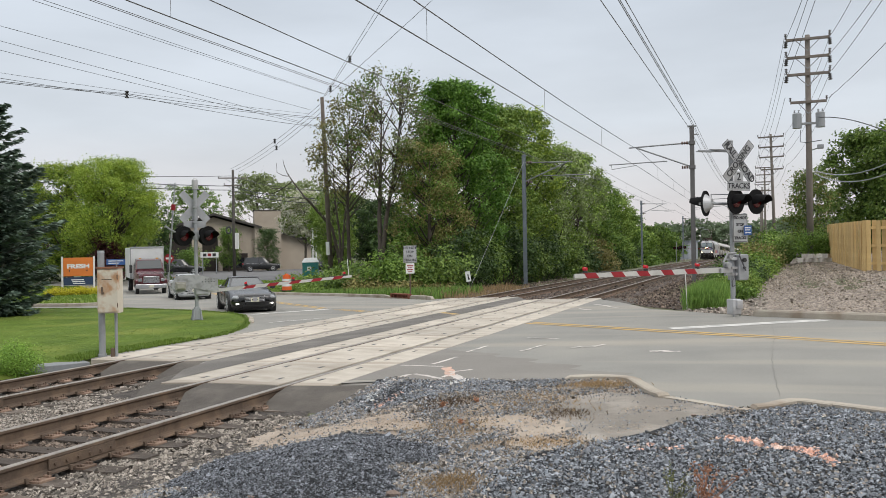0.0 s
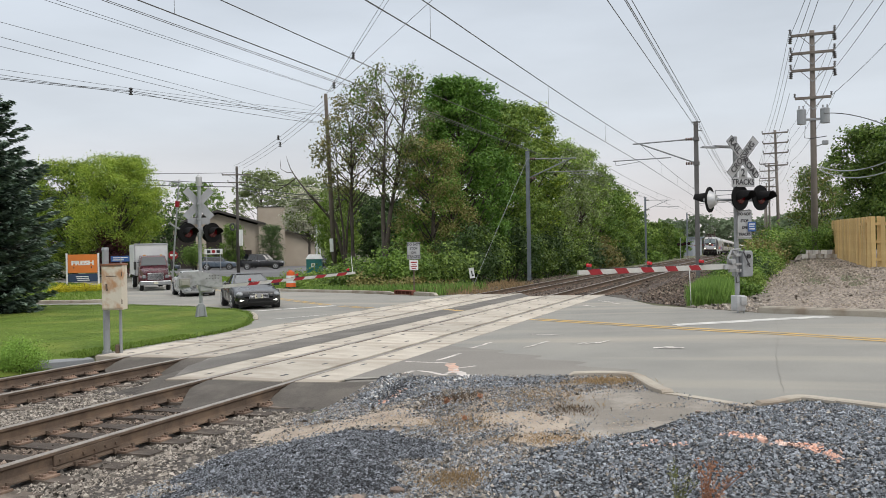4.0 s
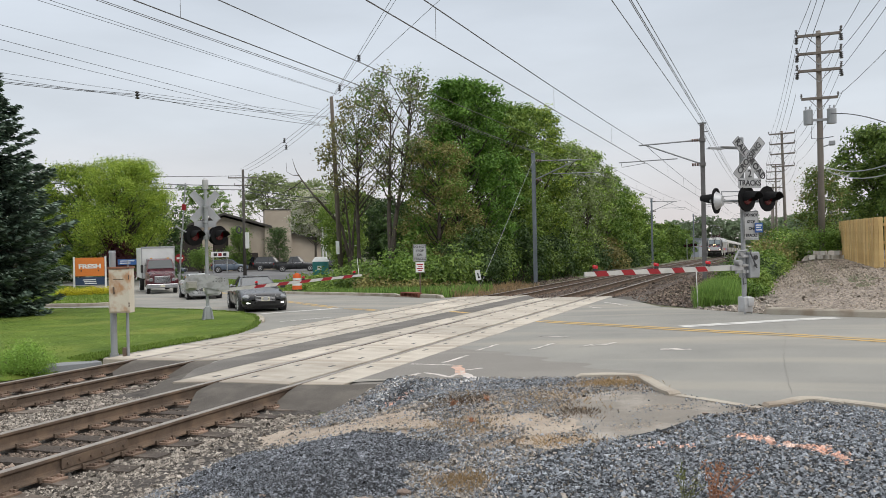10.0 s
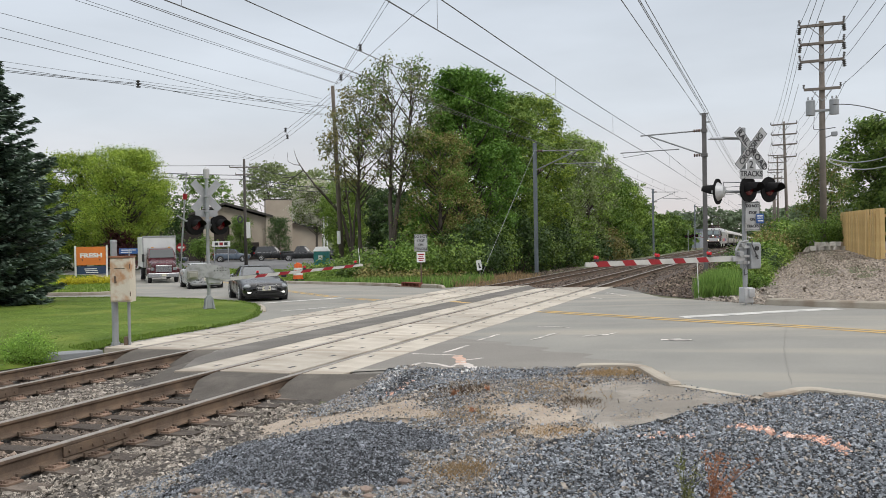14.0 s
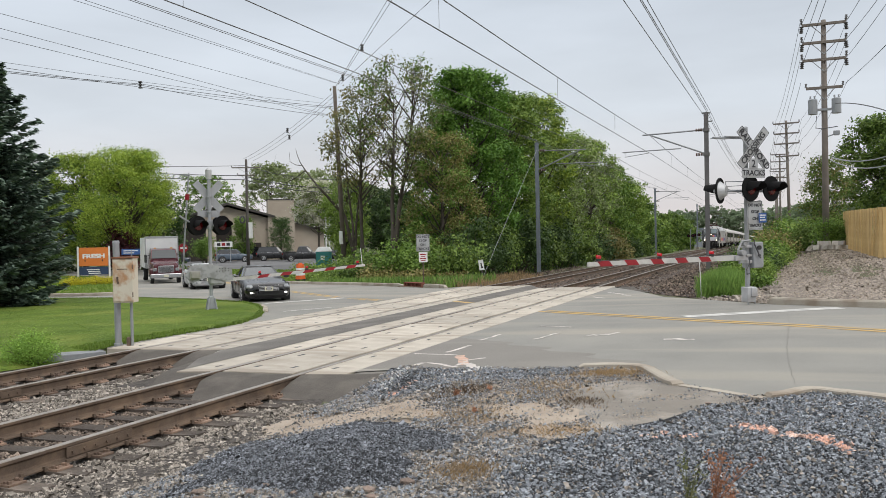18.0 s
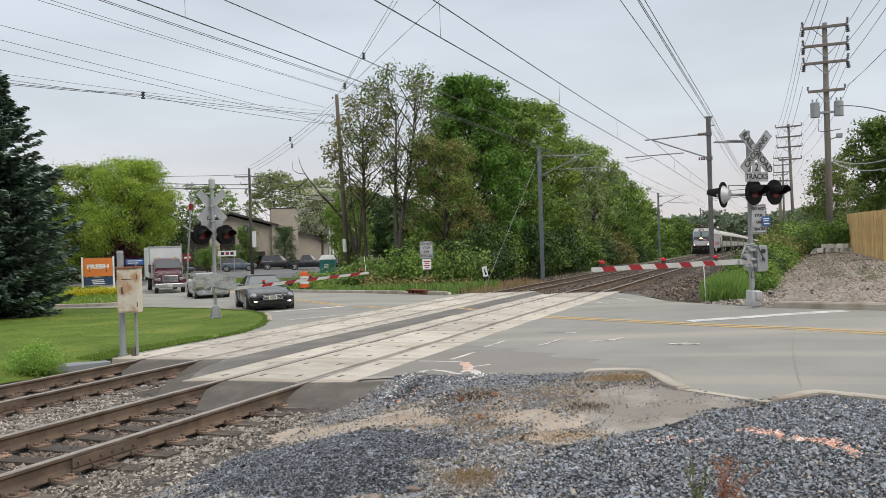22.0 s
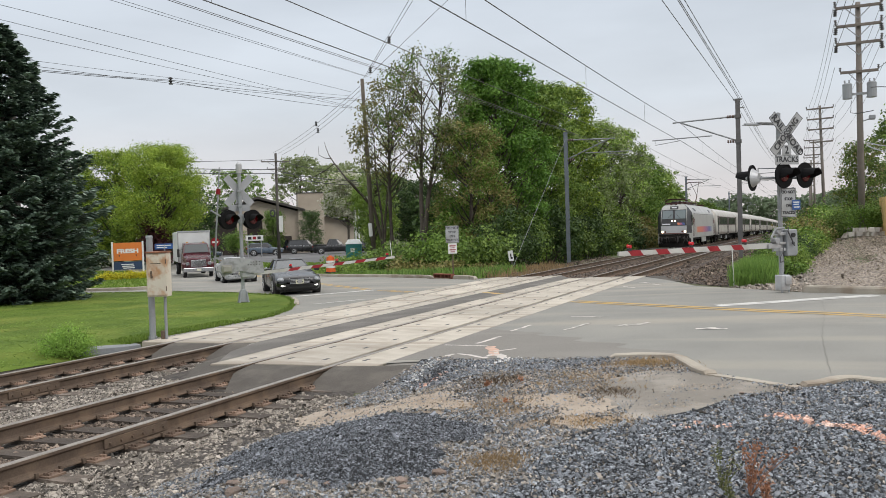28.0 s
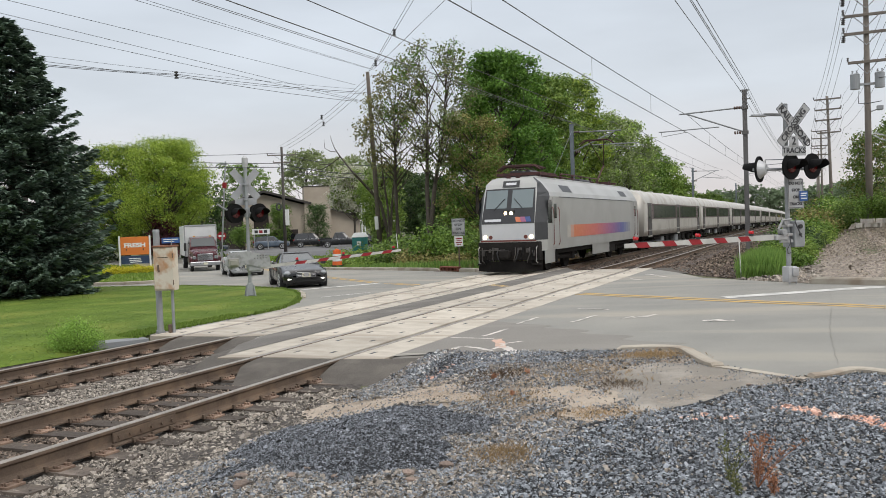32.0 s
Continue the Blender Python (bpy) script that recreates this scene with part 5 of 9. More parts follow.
bs = part("emergency_sign", new_box(-0.12, 0.12, -0.002, 0.002, -0.12, 0.12, 0.001), BLUE, sig, "small blue sign with unreadable lines", m=pose(0.36, -0.15, 1.97))
part("text_bar", box(box(new_box(-0.09, 0.09, -0.004, -0.002, 0.05, 0.075), -0.09, 0.07, -0.004, -0.002, 0.0, 0.02), -0.08, 0.09, -0.004, -0.002, -0.07, -0.045), WHITE, bs)
part("bell_bracket", box(box(new_box(-0.98, 0.0, -0.03, 0.03, 3.90, 3.935, 0.006), -0.62, 0.02, -0.05, 0.05, 3.93, 3.965, 0.006), -1.0, -0.55, -0.07, 0.07, 3.89, 3.905), GALV, sig, "flat bracket arm near the mast top")
part("conduit", tube(bmesh.new(), [(0.09, 0.03, 0.35), (0.09, 0.03, 0.95)], 0.018, 8), GALV, sig)
part("conduit", tube(bmesh.new(), [(0.02, -0.08, 1.05), (-0.12, -0.22, 0.85), (-0.28, -0.3, 0.72), (-0.2, -0.22, 0.6), (0.0, -0.1, 0.62)], 0.013, 6), CABLE, sig, "hanging black cable loop")
mech = part("gate_mechanism", new_box(0.06, 0.36, -0.16, 0.26, 0.74, 1.38, 0.025), GALV, sig, "grey cast gate machine case")
part("case_lid", new_box(0.36, 0.385, -0.14, 0.23, 0.78, 1.34, 0.01), GALV, mech)
for hz, hr in ((1.24, 0.055), (1.05, 0.03)):
    part("hinge", cyl(bmesh.new(), (0.22, -0.155, hz), (0.22, -0.20, hz), hr, seg=12), BLACK, mech)
for z0, z1 in ((0.86, 0.93), (1.02, 1.08), (1.24, 1.31)):
    part("clamp", new_box(-0.11, 0.11, -0.11, 0.11, z0, z1, 0.01), ALU, mech)
cw = part("counterweight_arm", tube(bmesh.new(), [(-0.28, -0.06, 0.86), (-0.32, -0.06, 1.2), (-0.2, -0.06, 1.40), (0.0, -0.14, 1.42)], 0.028, 8), CASTING, sig, "bent grey counterweight arm")
part("counterweight", cyl(cyl(bmesh.new(), (-0.22, -0.16, 1.12), (-0.22, 0.02, 1.12), 0.07, seg=16), (-0.15, -0.14, 1.33), (-0.15, 0.0, 1.33), 0.05, seg=16), CASTING, cw)
part("cable_bundle", tube(bmesh.new(), [(0.12, -0.14, 1.42), (0.05, -0.2, 1.34), (0.16, -0.22, 1.1), (0.22, -0.22, 0.98)], 0.016, 6), CABLE, sig)
gate_arm("crossing_gate", (5.62, 21.86, 1.30), (2.78, 17.8, 1.305), "lowered red and white striped crossing gate arm", 0.36)
stay = part("arm_bracket", new_box(-0.42, -0.05, -0.09, -0.03, 0.93, 1.05, 0.01), ALU, sig)

# the signal on the lawn, seen from behind
sl = thing("crossing_signal", "weathered grey crossing signal mast on the lawn, sign backs showing", "railway signal", pose(-10.42, 22.36, -0.32, 0, 0, 47 + 180))
part("mast", new_cyl((0, 0, 0.35), (0, 0, 4.3), 0.056, seg=20), GALV, sl, "round galvanised mast")
bell = part("bell", cyl(cyl(new_cyl((0, 0, 4.28), (0, 0, 4.40), 0.085, 0.10, seg=16), (0, 0, 4.40), (0, 0, 4.56), 0.10, seg=16), (0, 0, 4.56), (0, 0, 4.64), 0.10, 0.03, seg=16), ALU, sl, "round grey bell on the mast top")
crossbuck(sl, 3.72, False, False, -0.12)
plate_sign(sl, "tracks_sign", 0.70, 0.22, [], 3.16, -0.13, 0.1, "bare back of a small plate", back=True)
plate_sign(sl, "track_count_sign", 0.20, 0.18, [], 3.40, -0.13, 0.1, "bare back of a small plate", back=True)
for z0, z1, y0 in ((3.68, 3.74, -0.14), (3.2, 3.25, -0.14), (2.9, 2.96, -0.09)):
    part("band", new_box(-0.085, 0.085, y0, 0.09, z0, z1), GALV, sl)
part("crossarm", new_cyl((-0.5, 0, 2.78), (0.5, 0, 2.78), 0.035, seg=12), GALV, sl)
part("junction_collar", new_cyl((0, 0, 2.66), (0, 0, 2.92), 0.10, seg=16), GALV, sl)
for k, x in enumerate((-0.38, 0.38)):
    light_unit(sl, pose(x, 0.16, 2.78, 0, 0, 180 + 24), lit=False)
    light_unit(sl, pose(x, -0.16, 2.78, 0, 0, 0))
part("side_light_arm", tube(bmesh.new(), [(0.35, 0.0, 2.8), (0.75, 0.1, 2.95), (0.95, 0.15, 3.1)], 0.03, 8), GALV, sl)
bs2 = part("junction_base", new_box(-0.105, 0.105, -0.105, 0.105, 0.10, 0.52, 0.02, taper=(0.025, 0.025)), GALV, sl, "tapered cast base")
for sx in (-1, 1):
    for sy in (-1, 1):
        part("base_leg", tube(bmesh.new(), [(sx * 0.19, sy * 0.19, 0.0), (sx * 0.13, sy * 0.13, 0.12), (sx * 0.09, sy * 0.09, 0.46)], [0.045, 0.035, 0.025], 6), GALV, bs2)
        part("bolt", cyl(bmesh.new(), (sx * 0.2, sy * 0.2, -0.02), (sx * 0.2, sy * 0.2, 0.07), 0.018, seg=6), BLACK, bs2)
part("footing", new_box(-0.26, 0.26, -0.26, 0.26, -0.45, 0.0, 0.02), KERB, sl)
wing = bmesh.new()
prism(wing, [(-0.70, -0.28), (-0.66, 0.10), (0.05, 0.26), (0.62, 0.22), (0.78, -0.1), (0.60, -0.34), (0.1, -0.16), (-0.30, -0.26)], -0.02, 0.02)
bmesh.ops.rotate(wing, verts=wing.verts[:], matrix=Matrix.Rotation(math.pi / 2, 3, "X"))
cwl = part("counterweight_plate", wing, CASTING, sl, "wide pale counterweight plate with bolt holes", m=pose(0.05, 0.26, 1.30))
for k in range(9):
    part("bolt_hole", cyl(bmesh.new(), (-0.55 + 0.09 * (k % 5), 0.019, 0.02 + 0.08 * (k // 5)), (-0.55 + 0.09 * (k % 5), 0.026, 0.02 + 0.08 * (k // 5)), 0.018, seg=8), BLACK, cwl)
part("gate_mechanism", new_box(-0.33, 0.06, -0.22, 0.24, 0.9, 1.42, 0.03), CASTING, sl, "grey gate machine case")
part("counterweight", box(new_box(0.38, 0.70, 0.2, 0.36, 1.08, 1.34, 0.02), 0.42, 0.66, 0.30, 0.42, 1.12, 1.30, 0.02), mat("pale_weight", (0.33, 0.32, 0.28), (0.20, 0.195, 0.17), 0.8, 4, 40, stain=(0.2, 0.19, 0.17)), cwl.parent, "worn pale counterweight block")
gate_arm("crossing_gate", (-10.25, 22.6, 0.68), (-7.19, 26.86, 1.0), "lowered red and white striped gate arm before the car", 0.42, (0.03, 0.40, 0.72), thick=0.095)
part("tip_marker", new_cyl((5.16, 0, 0.0), (5.14, 0.0, 0.62), 0.014, 0.010, seg=6), WHITE, bpy.data.objects["crossing_gate.001"], "thin upright rod at the arm's tip")

# a second pair of signals far along the line
for x, y, h in ((-9.5, 168.0, 4.2), (-8.6, 171.0, 3.9)):
    fs = thing("crossing_signal", "distant crossing signal with black flashers", "railway signal", pose(x, y, float(land(x, y)), 0, 0, 20))
    part("mast", new_cyl((0, 0, 0), (0, 0, h), 0.07), GALV, fs)
    for sx in (-0.4, 0.4):
        light_unit(fs, pose(sx, -0.1, 2.9))
fg = gate_arm("crossing_gate", (-8.2, 168.5, 1.0), (-3.2, 167.0, 1.1), "distant lowered striped gate arm", 0.4)

# ---- relay cabinet on its post beside the far track ----
cab = thing("signal_cabinet", "cream steel cabinet streaked with rust on a grey post", "cabinet", pose(-6.28, 14.05, -0.24, 0, 0, 22) @ Matrix.Diagonal((0.91, 0.95, 1.0, 1.0)))
CREAM = mat("cream_paint_rusting", (0.62, 0.575, 0.47), (0.54, 0.495, 0.40), 0.6, 2.2, 40, 0.1, stain=(0.40, 0.19, 0.07), stain_scale=3.4)
cz = 0.94
body = part("cabinet_body", new_box(-0.235, 0.235, -0.17, 0.15, cz, cz + 0.93, 0.008), CREAM, cab)
door = part("cabinet_door", new_box(-0.215, 0.23, -0.195, -0.172, cz + 0.03, cz + 0.90, 0.006), CREAM, cab, "cream door with rust blooming through")
part("lock", box(new_box(-0.13, -0.09, -0.215, -0.19, cz + 0.43, cz + 0.55, 0.006), -0.12, -0.07, -0.225, -0.21, cz + 0.40, cz + 0.45), RUST, door)
for hz in (0.12, 0.7):
    part("hinge", cyl(bmesh.new(), (0.232, -0.19, cz + hz), (0.232, -0.19, cz + hz + 0.1), 0.012, seg=8), RUST, door)
part("drip_cap", new_box(-0.255, 0.255, -0.21, 0.17, cz + 0.93, cz + 0.965, 0.006), mat("rust_cap", (0.30, 0.13, 0.07), (0.17, 0.08, 0.05), 0.9, 6, 50, 0.3), cab, "rusty sheet-steel cap")
part("post", cyl(new_cyl((-0.23, 0.06, -0.05), (-0.23, 0.06, 2.2), 0.075, seg=18), (-0.23, 0.06, 2.2), (-0.23, 0.06, 2.25), 0.085, 0.07, seg=18), GALV, cab, "thick round grey post")
part("post_foot", new_cyl((-0.23, 0.06, -0.05), (-0.23, 0.06, 0.07), 0.10, seg=14), GALV, cab)
part("conduit", new_cyl((0.12, 0.0, -0.05), (0.12, 0.0, cz), 0.035, seg=12), GALV, cab, "grey cable pipe")
part("junction_block", new_box(0.0, 0.09, -0.06, 0.06, 0.0, 0.2, 0.02), RUST, cab)
part("warning_plate", new_box(-0.12, 0.12, -0.199, -0.196, cz + 0.70, cz + 0.715), RUST, door)
slab = tagged(part("concrete_slab", new_box(-0.72, 0.72, -0.36, 0.36, -0.12, 0.015, 0.012), mat("grey_slab", (0.27, 0.28, 0.29), (0.2, 0.21, 0.22), 0.9, 2, 40, 0.2), m=pose(-6.95, 13.0, float(lawn_level(-6.95, 13.0)) + 0.05, 0, 0, 60)), "low grey concrete slab in the grass", "slab")

# ---- small signs by the thicket ----
ds = thing("road_sign", "white keep-off-the-tracks sign with black words on rusty post", "road sign", pose(-8.62, 35.5, float(surface(-8.6, 35.5)) - 0.15, 0, 0, 30))
part("post", new_box(-0.03, 0.03, -0.02, 0.02, -0.2, 2.55), RUST, ds, "thin rusty channel post")
plate_sign(ds, "warning_sign", 0.61, 0.78, ["DO NOT", "STOP", "ON", "TRACKS"], 2.16, -0.03, 0.15, "white sign with black words", 0, 4, 0.185)
lp = part("lower_plate", new_box(-0.2, 0.2, -0.03, -0.026, 1.27, 1.74, 0.002), WHITE, ds, "small white plate with unreadable lines")
part("text_bar", box(box(box(new_box(-0.14, 0.14, -0.032, -0.03, 1.60, 1.65), -0.1, 0.1, -0.032, -0.03, 1.52, 1.55), -0.14, 0.14, -0.032, -0.03, 1.42, 1.47), -0.1, 0.1, -0.032, -0.03, 1.33, 1.37), RED, lp)
mk = thing("marker_post", "leaning short post with a white plate and black mark", "marker", pose(-7.6, 41.0, float(land(-7.6, 41.0)), 0, -8, 20))
part("post", new_box(-0.04, 0.04, -0.03, 0.03, -0.2, 0.95), WOODPOLE, mk)
mp = part("marker_plate", new_box(-0.13, 0.13, -0.036, -0.031, 0.62, 1.15), WHITE, mk)
part("mark", box(new_box(-0.03, 0.03, -0.039, -0.036, 0.72, 1.0), 0.03, 0.08, -0.039, -0.036, 0.72, 0.8), BARE, mp)
wp = tagged(part("white_stake", new_cyl((4.49, 24.92, -0.05), (4.46, 24.85, 1.12), 0.012, seg=8), WHITE), "thin white stake in tall grass", "stake")


# ---- masts, poles and wires ----
def wire(name, a, b, sag, r, label, cat="wire", material=None, group="overhead wires", n=14):
    a, b = Vector(a), Vector(b)
    pts = [a.lerp(b, k / n) - Vector((0, 0, sag * 4 * (k / n) * (1 - k / n))) for k in range(n + 1)]
    return tagged(part(name, tube(bmesh.new(), pts, r, 5), material or CABLE), label, cat, group)


def h_column(bm, z0, z1, w=0.22, d=0.22, t=0.02):
    box(bm, -w / 2, w / 2, -d / 2, -d / 2 + t, z0, z1)
    box(bm, -w / 2, w / 2, d / 2 - t, d / 2, z0, z1)
    box(bm, -t / 2, t / 2, -d / 2 + t, d / 2 - t, z0, z1)
    return bm


def catenary_mast(x, y, z0, z1, side, material, label, reach=3.6, zc=7.42, brackets=True):
    """A steel column with hinged tubes that hold the wires over the track. side: -1 reaches to smaller x."""
    m = thing("catenary_mast", label, "catenary mast", pose(x, y, z0))
    h = z1 - z0
    part("column", h_column(bmesh.new(), -0.6, h), material, m, "steel H-section column")
    part("footing", new_box(-0.35, 0.35, -0.35, 0.35, -0.8, 0.08, 0.03), KERB, m)
    z = zc - z0
    part("top_tube", new_cyl((0, 0, z), (side * reach, 0, z - 0.1), 0.04, seg=10), GALV, m)
    part("brace_tube", new_cyl((0, 0, z - 1.3), (side * (reach - 0.4), 0, z - 0.12), 0.04, seg=10), GALV, m)
    part("registration_tube", new_cyl((side * 1.3, 0, z - 0.93), (side * (reach + 1.1), 0, z - 0.98), 0.03, seg=10), GALV, m)
    part("steady_arm", tube(bmesh.new(), [(side * (reach + 0.97), 0, z - 0.97), (side * (reach + 0.95), 0, z - 1.24), (side * (reach - 0.4), 0, z - 1.07)], 0.018, 6), GALV, m)
    for dz in (0.0, -1.3):
        part("insulator", cyl(cyl(cyl(bmesh.new(), (side * 0.2, 0, z + dz), (side * 0.3, 0, z + dz), 0.08, seg=12), (side * 0.34, 0, z + dz), (side * 0.42, 0, z + dz), 0.08, seg=12), (side * 0.46, 0, z + dz), (side * 0.54, 0, z + dz), 0.08, seg=12), mat("brown_porcelain", (0.12, 0.07, 0.05), (0.09, 0.05, 0.04), 0.35), m)
    if brackets:
        part("feeder_bracket", new_box(-0.22, 0.22, -0.06, 0.06, h - 0.06, h + 0.02), GALV, m)
        part("feeder_bracket", new_box(0.0, 0.3, -0.04, 0.04, h - 0.5, h - 0.44), GALV, m)
        for zb0, zb1 in ((z - 0.1, z + 0.08), (z - 1.4, z - 1.22)):
            part("band", new_box(-0.16, 0.16, -0.16, 0.16, zb0, zb1), material, m)
    return m


catenary_mast(3.0, 46.9, -0.25, 8.28, -1, mat("brown_grey_mast", (0.17, 0.165, 0.165), (0.125, 0.12, 0.12), 0.7, 1.5, 40, metal=0.3), "brown-grey steel catenary mast beside the near track", 3.33, 7.38)
catenary_mast(3.0, 107.0, -0.6, 8.0, -1, GALV_BLUE, "grey catenary mast beside the near track", 3.3)
catenary_mast(-8.5, 54.9, -0.9, 8.15, 1, GALV_BLUE, "blue-grey steel catenary mast before the thicket", 3.3, 7.6, False)
catenary_mast(-9.0, 115.9, -0.9, 7.9, 1, GALV_BLUE, "blue-grey steel catenary mast by the far woods", 3.3, 7.5)
catenary_mast(-9.0, 177.0, -1.2, 7.6, 1, GALV_BLUE, "distant steel catenary mast", 3.3, 7.2)
catenary_mast(3.0, 168.0, -1.2, 7.6, -1, GALV_BLUE, "distant steel catenary mast", 3.3, 7.2)
wire("guy_wire", (-8.4, 54.5, 7.6), (-8.3, 42.5, -0.5), 0.0, 0.012, "thin steel guy wire of the catenary mast", "guy wire", GALV)

for xc, zw, ys, tag in ((0.02, 6.31, (-70.0, -14.0, 46.9, 107.0, 168.0, 300.0), "near"), (-4.9, 6.84, (-66.0, -6.0, 54.9, 115.9, 177.0, 300.0), "far")):
    for y0, y1 in zip(ys, ys[1:]):
        z0, z1 = zw + (0.7 * float(along(max(y0, 0))) if y0 > 60 else 0.0), zw + (0.7 * float(along(y1)) if y1 > 60 else 0.0)
        st = 0.25 if tag == "far" else 0.03
        wire("contact_wire", (xc + st, y0, z0), (xc - st, y1, z1), 0.03, 0.013, "taut copper contact wire over the %s track" % tag, "contact wire", COPPER)
        wire("messenger_wire", (xc + st, y0, z0 + 0.95), (xc - st, y1, z1 + 0.95), 0.28, 0.013, "messenger wire carrying the contact wire", "messenger wire", COPPER)
        if y0 < 120:
            n = 6
            for k in range(1, n):
                t = k / n
                y = y0 + (y1 - y0) * t
                zz = z0 + (z1 - z0) * t
                xx = xc + st - 2 * st * t
                tagged(part("dropper", new_cyl((xx, y, zz - 0.03 * 4 * t * (1 - t)), (xx, y, zz + 0.95 - 0.28 * 4 * t * (1 - t)), 0.005, seg=5), COPPER), "thin vertical dropper between two wires", "dropper", "overhead wires")
for xo, zo, zf in ((2.85, 7.76, 8.2), (3.0, 8.90, 8.4), (3.05, 8.72, 8.45), (3.15, 8.84, 8.5)):
    wire("feeder_wire", (xo, -38, zo), (xo, 46.9, zf), 0.0, 0.012, "bare feeder wire along the masts", "feeder wire", COPPER)
    wire("feeder_wire", (xo, 46.9, zf), (xo, 107.0, zf - 0.25), 0.45, 0.010, "bare feeder wire along the masts", "feeder wire", COPPER)
    wire("feeder_wire", (xo, 107.0, zf - 0.25), (xo, 168.0, zf - 0.7), 0.45, 0.008, "bare feeder wire along the masts", "feeder wire", COPPER)
for dz, zn, sag in ((0.2, 7.98, 0.0), (0.1, 7.98, 0.0)):
    wire("feeder_wire", (-8.5, 54.9, 8.1 + dz), (-8.6, -12.0, zn), sag, 0.009, "bare feeder wire on the far side masts", "feeder wire", COPPER)
    wire("feeder_wire", (-8.5, 54.9, 8.1 + dz), (-9.0, 115.9, 7.8 + dz), 0.5, 0.014, "bare feeder wire on the far side masts", "feeder wire", COPPER)


def insulator(bm, p, d=(0, 0, 1), n=5, r=0.11, ln=0.5):
    """A ribbed insulator, turned in one piece."""
    p, d = Vector(p), Vector(d).normalized()
    q = d.to_track_quat("Z", "Y").to_matrix()
    rings = []
    for k in range(n):
        for u, rr in ((0.0, 0.45), (0.05, 1.0), (0.45, 0.8), (0.6, 0.45)):
            rings.append([p + d * ln * (k + u) / n + q @ Vector((r * rr * math.cos(a), r * rr * math.sin(a), 0)) for a in np.linspace(0, 2 * math.pi, 10, endpoint=False)])
    return loft(bm, rings)


def utility_pole(x, y, z0, z1, arms, label, r=0.17, material=None, turn=0.0, lean=0.0):
    """A timber pole. arms: (height, half width, insulators up?)"""
    p = thing("utility_pole", label, "utility pole", pose(x, y, z0, 0, lean, turn))
    h = z1 - z0
    part("pole", cyl(bmesh.new(), (0, 0, -0.8), (0, 0, h), r, r * 0.66, seg=14), material or WOODGREY, p, "weathered timber pole", smooth=True)
    for za, hw, post in arms:
        a = part("crossarm", new_box(-hw, hw, -r - 0.06, -r + 0.06, za - z0 - 0.06, za - z0 + 0.06, 0.008), WOODGREY, p, "timber crossarm")
        part("arm_brace", tube(tube(bmesh.new(), [(-hw * 0.55, -r, za - z0 - 0.05), (0, -r, za - z0 - 0.55)], 0.02, 5), [(hw * 0.55, -r, za - z0 - 0.05), (0, -r, za - z0 - 0.55)], 0.02, 5), GALV, a)
        for s in (-1, 1):
            stack = ((0.05, (s * 0.1, 0, 1), 4, 0.07, 0.30), (-0.05, (s * 0.1, 0, -1), 4, 0.10, 0.34)) if post == "double" else ((0.05, (0, 0, 1), 3, 0.06, 0.22),)
            for dz, way, ribs, rad, ln in stack:
                part("insulator", insulator(bmesh.new(), (s * hw, -r, za - z0 + dz), way, ribs, rad, ln), mat("grey_porcelain", (0.09, 0.085, 0.085), (0.06, 0.055, 0.055), 0.35), a, "dark ribbed insulator")
    return p


ARMS = ((11.44, 0.93, "double"), (10.6, 0.92, "double"), (9.8, 0.92, "double"), (8.5, 0.78, "pin"))
rp = utility_pole(8.56, 43.0, 0.9, 11.65, ARMS, "tall timber utility pole with three crossarms and transformers", 0.165)
for s in (-1, 1):
    t = part("transformer", cyl(new_cyl((s * 0.5, -0.1, 6.4), (s * 0.5, -0.1, 7.05), 0.205, seg=18), (s * 0.5, -0.1, 7.05), (s * 0.5, -0.1, 7.10), 0.215, 0.17, seg=18), mat("grey_can", (0.30, 0.32, 0.335), (0.25, 0.265, 0.28), 0.45, 2, 30), rp, "grey pole transformer can", smooth=False)
    part("bushing", insulator(insulator(bmesh.new(), (s * 0.42, -0.1, 7.08), (0, 0, 1), 3, 0.05, 0.2), (s * 0.6, -0.1, 7.08), (0, 0, 1), 3, 0.05, 0.2), GALV, t)
part("hanger", new_box(-0.3, 0.3, -0.16, -0.04, 6.55, 6.65), GALV, rp)
part("bracket_lamp", box(box(new_cyl((0.1, 0, 5.35), (0.45, -0.1, 5.45), 0.025, seg=8), 0.35, 0.62, -0.35, -0.05, 5.40, 5.58, 0.02), 0.38, 0.6, -0.33, -0.07, 5.38, 5.41), GALV, rp, "grey floodlight on the pole")
part("pole_conduit", tube(bmesh.new(), [(-0.35, -0.2, 6.3), (-0.38, -0.2, 5.75), (-0.1, -0.22, 5.7), (0.55, -0.2, 5.78)], 0.02, 6), CABLE, rp)
FARARMS = ((10.95, 1.02, "pin"), (10.1, 1.0, "pin"), (9.25, 0.98, "pin"), (8.2, 0.9, "pin"))
utility_pole(7.35, 77.0, 0.6, 11.2, FARARMS, "timber utility pole with four crossarms", 0.15, None, 0, -1.2)
utility_pole(6.6, 108.0, 0.3, 10.9, FARARMS, "distant timber utility pole with crossarms", 0.14)
utility_pole(6.2, 139.0, 0.2, 10.6, FARARMS, "distant timber utility pole with crossarms", 0.14)
utility_pole(5.9, 172.0, 0.0, 10.3, FARARMS[:3], "distant timber utility pole with crossarms", 0.19)
utility_pole(5.6, 210.0, -0.4, 9.8, FARARMS[:3], "distant timber utility pole with crossarms", 0.19)
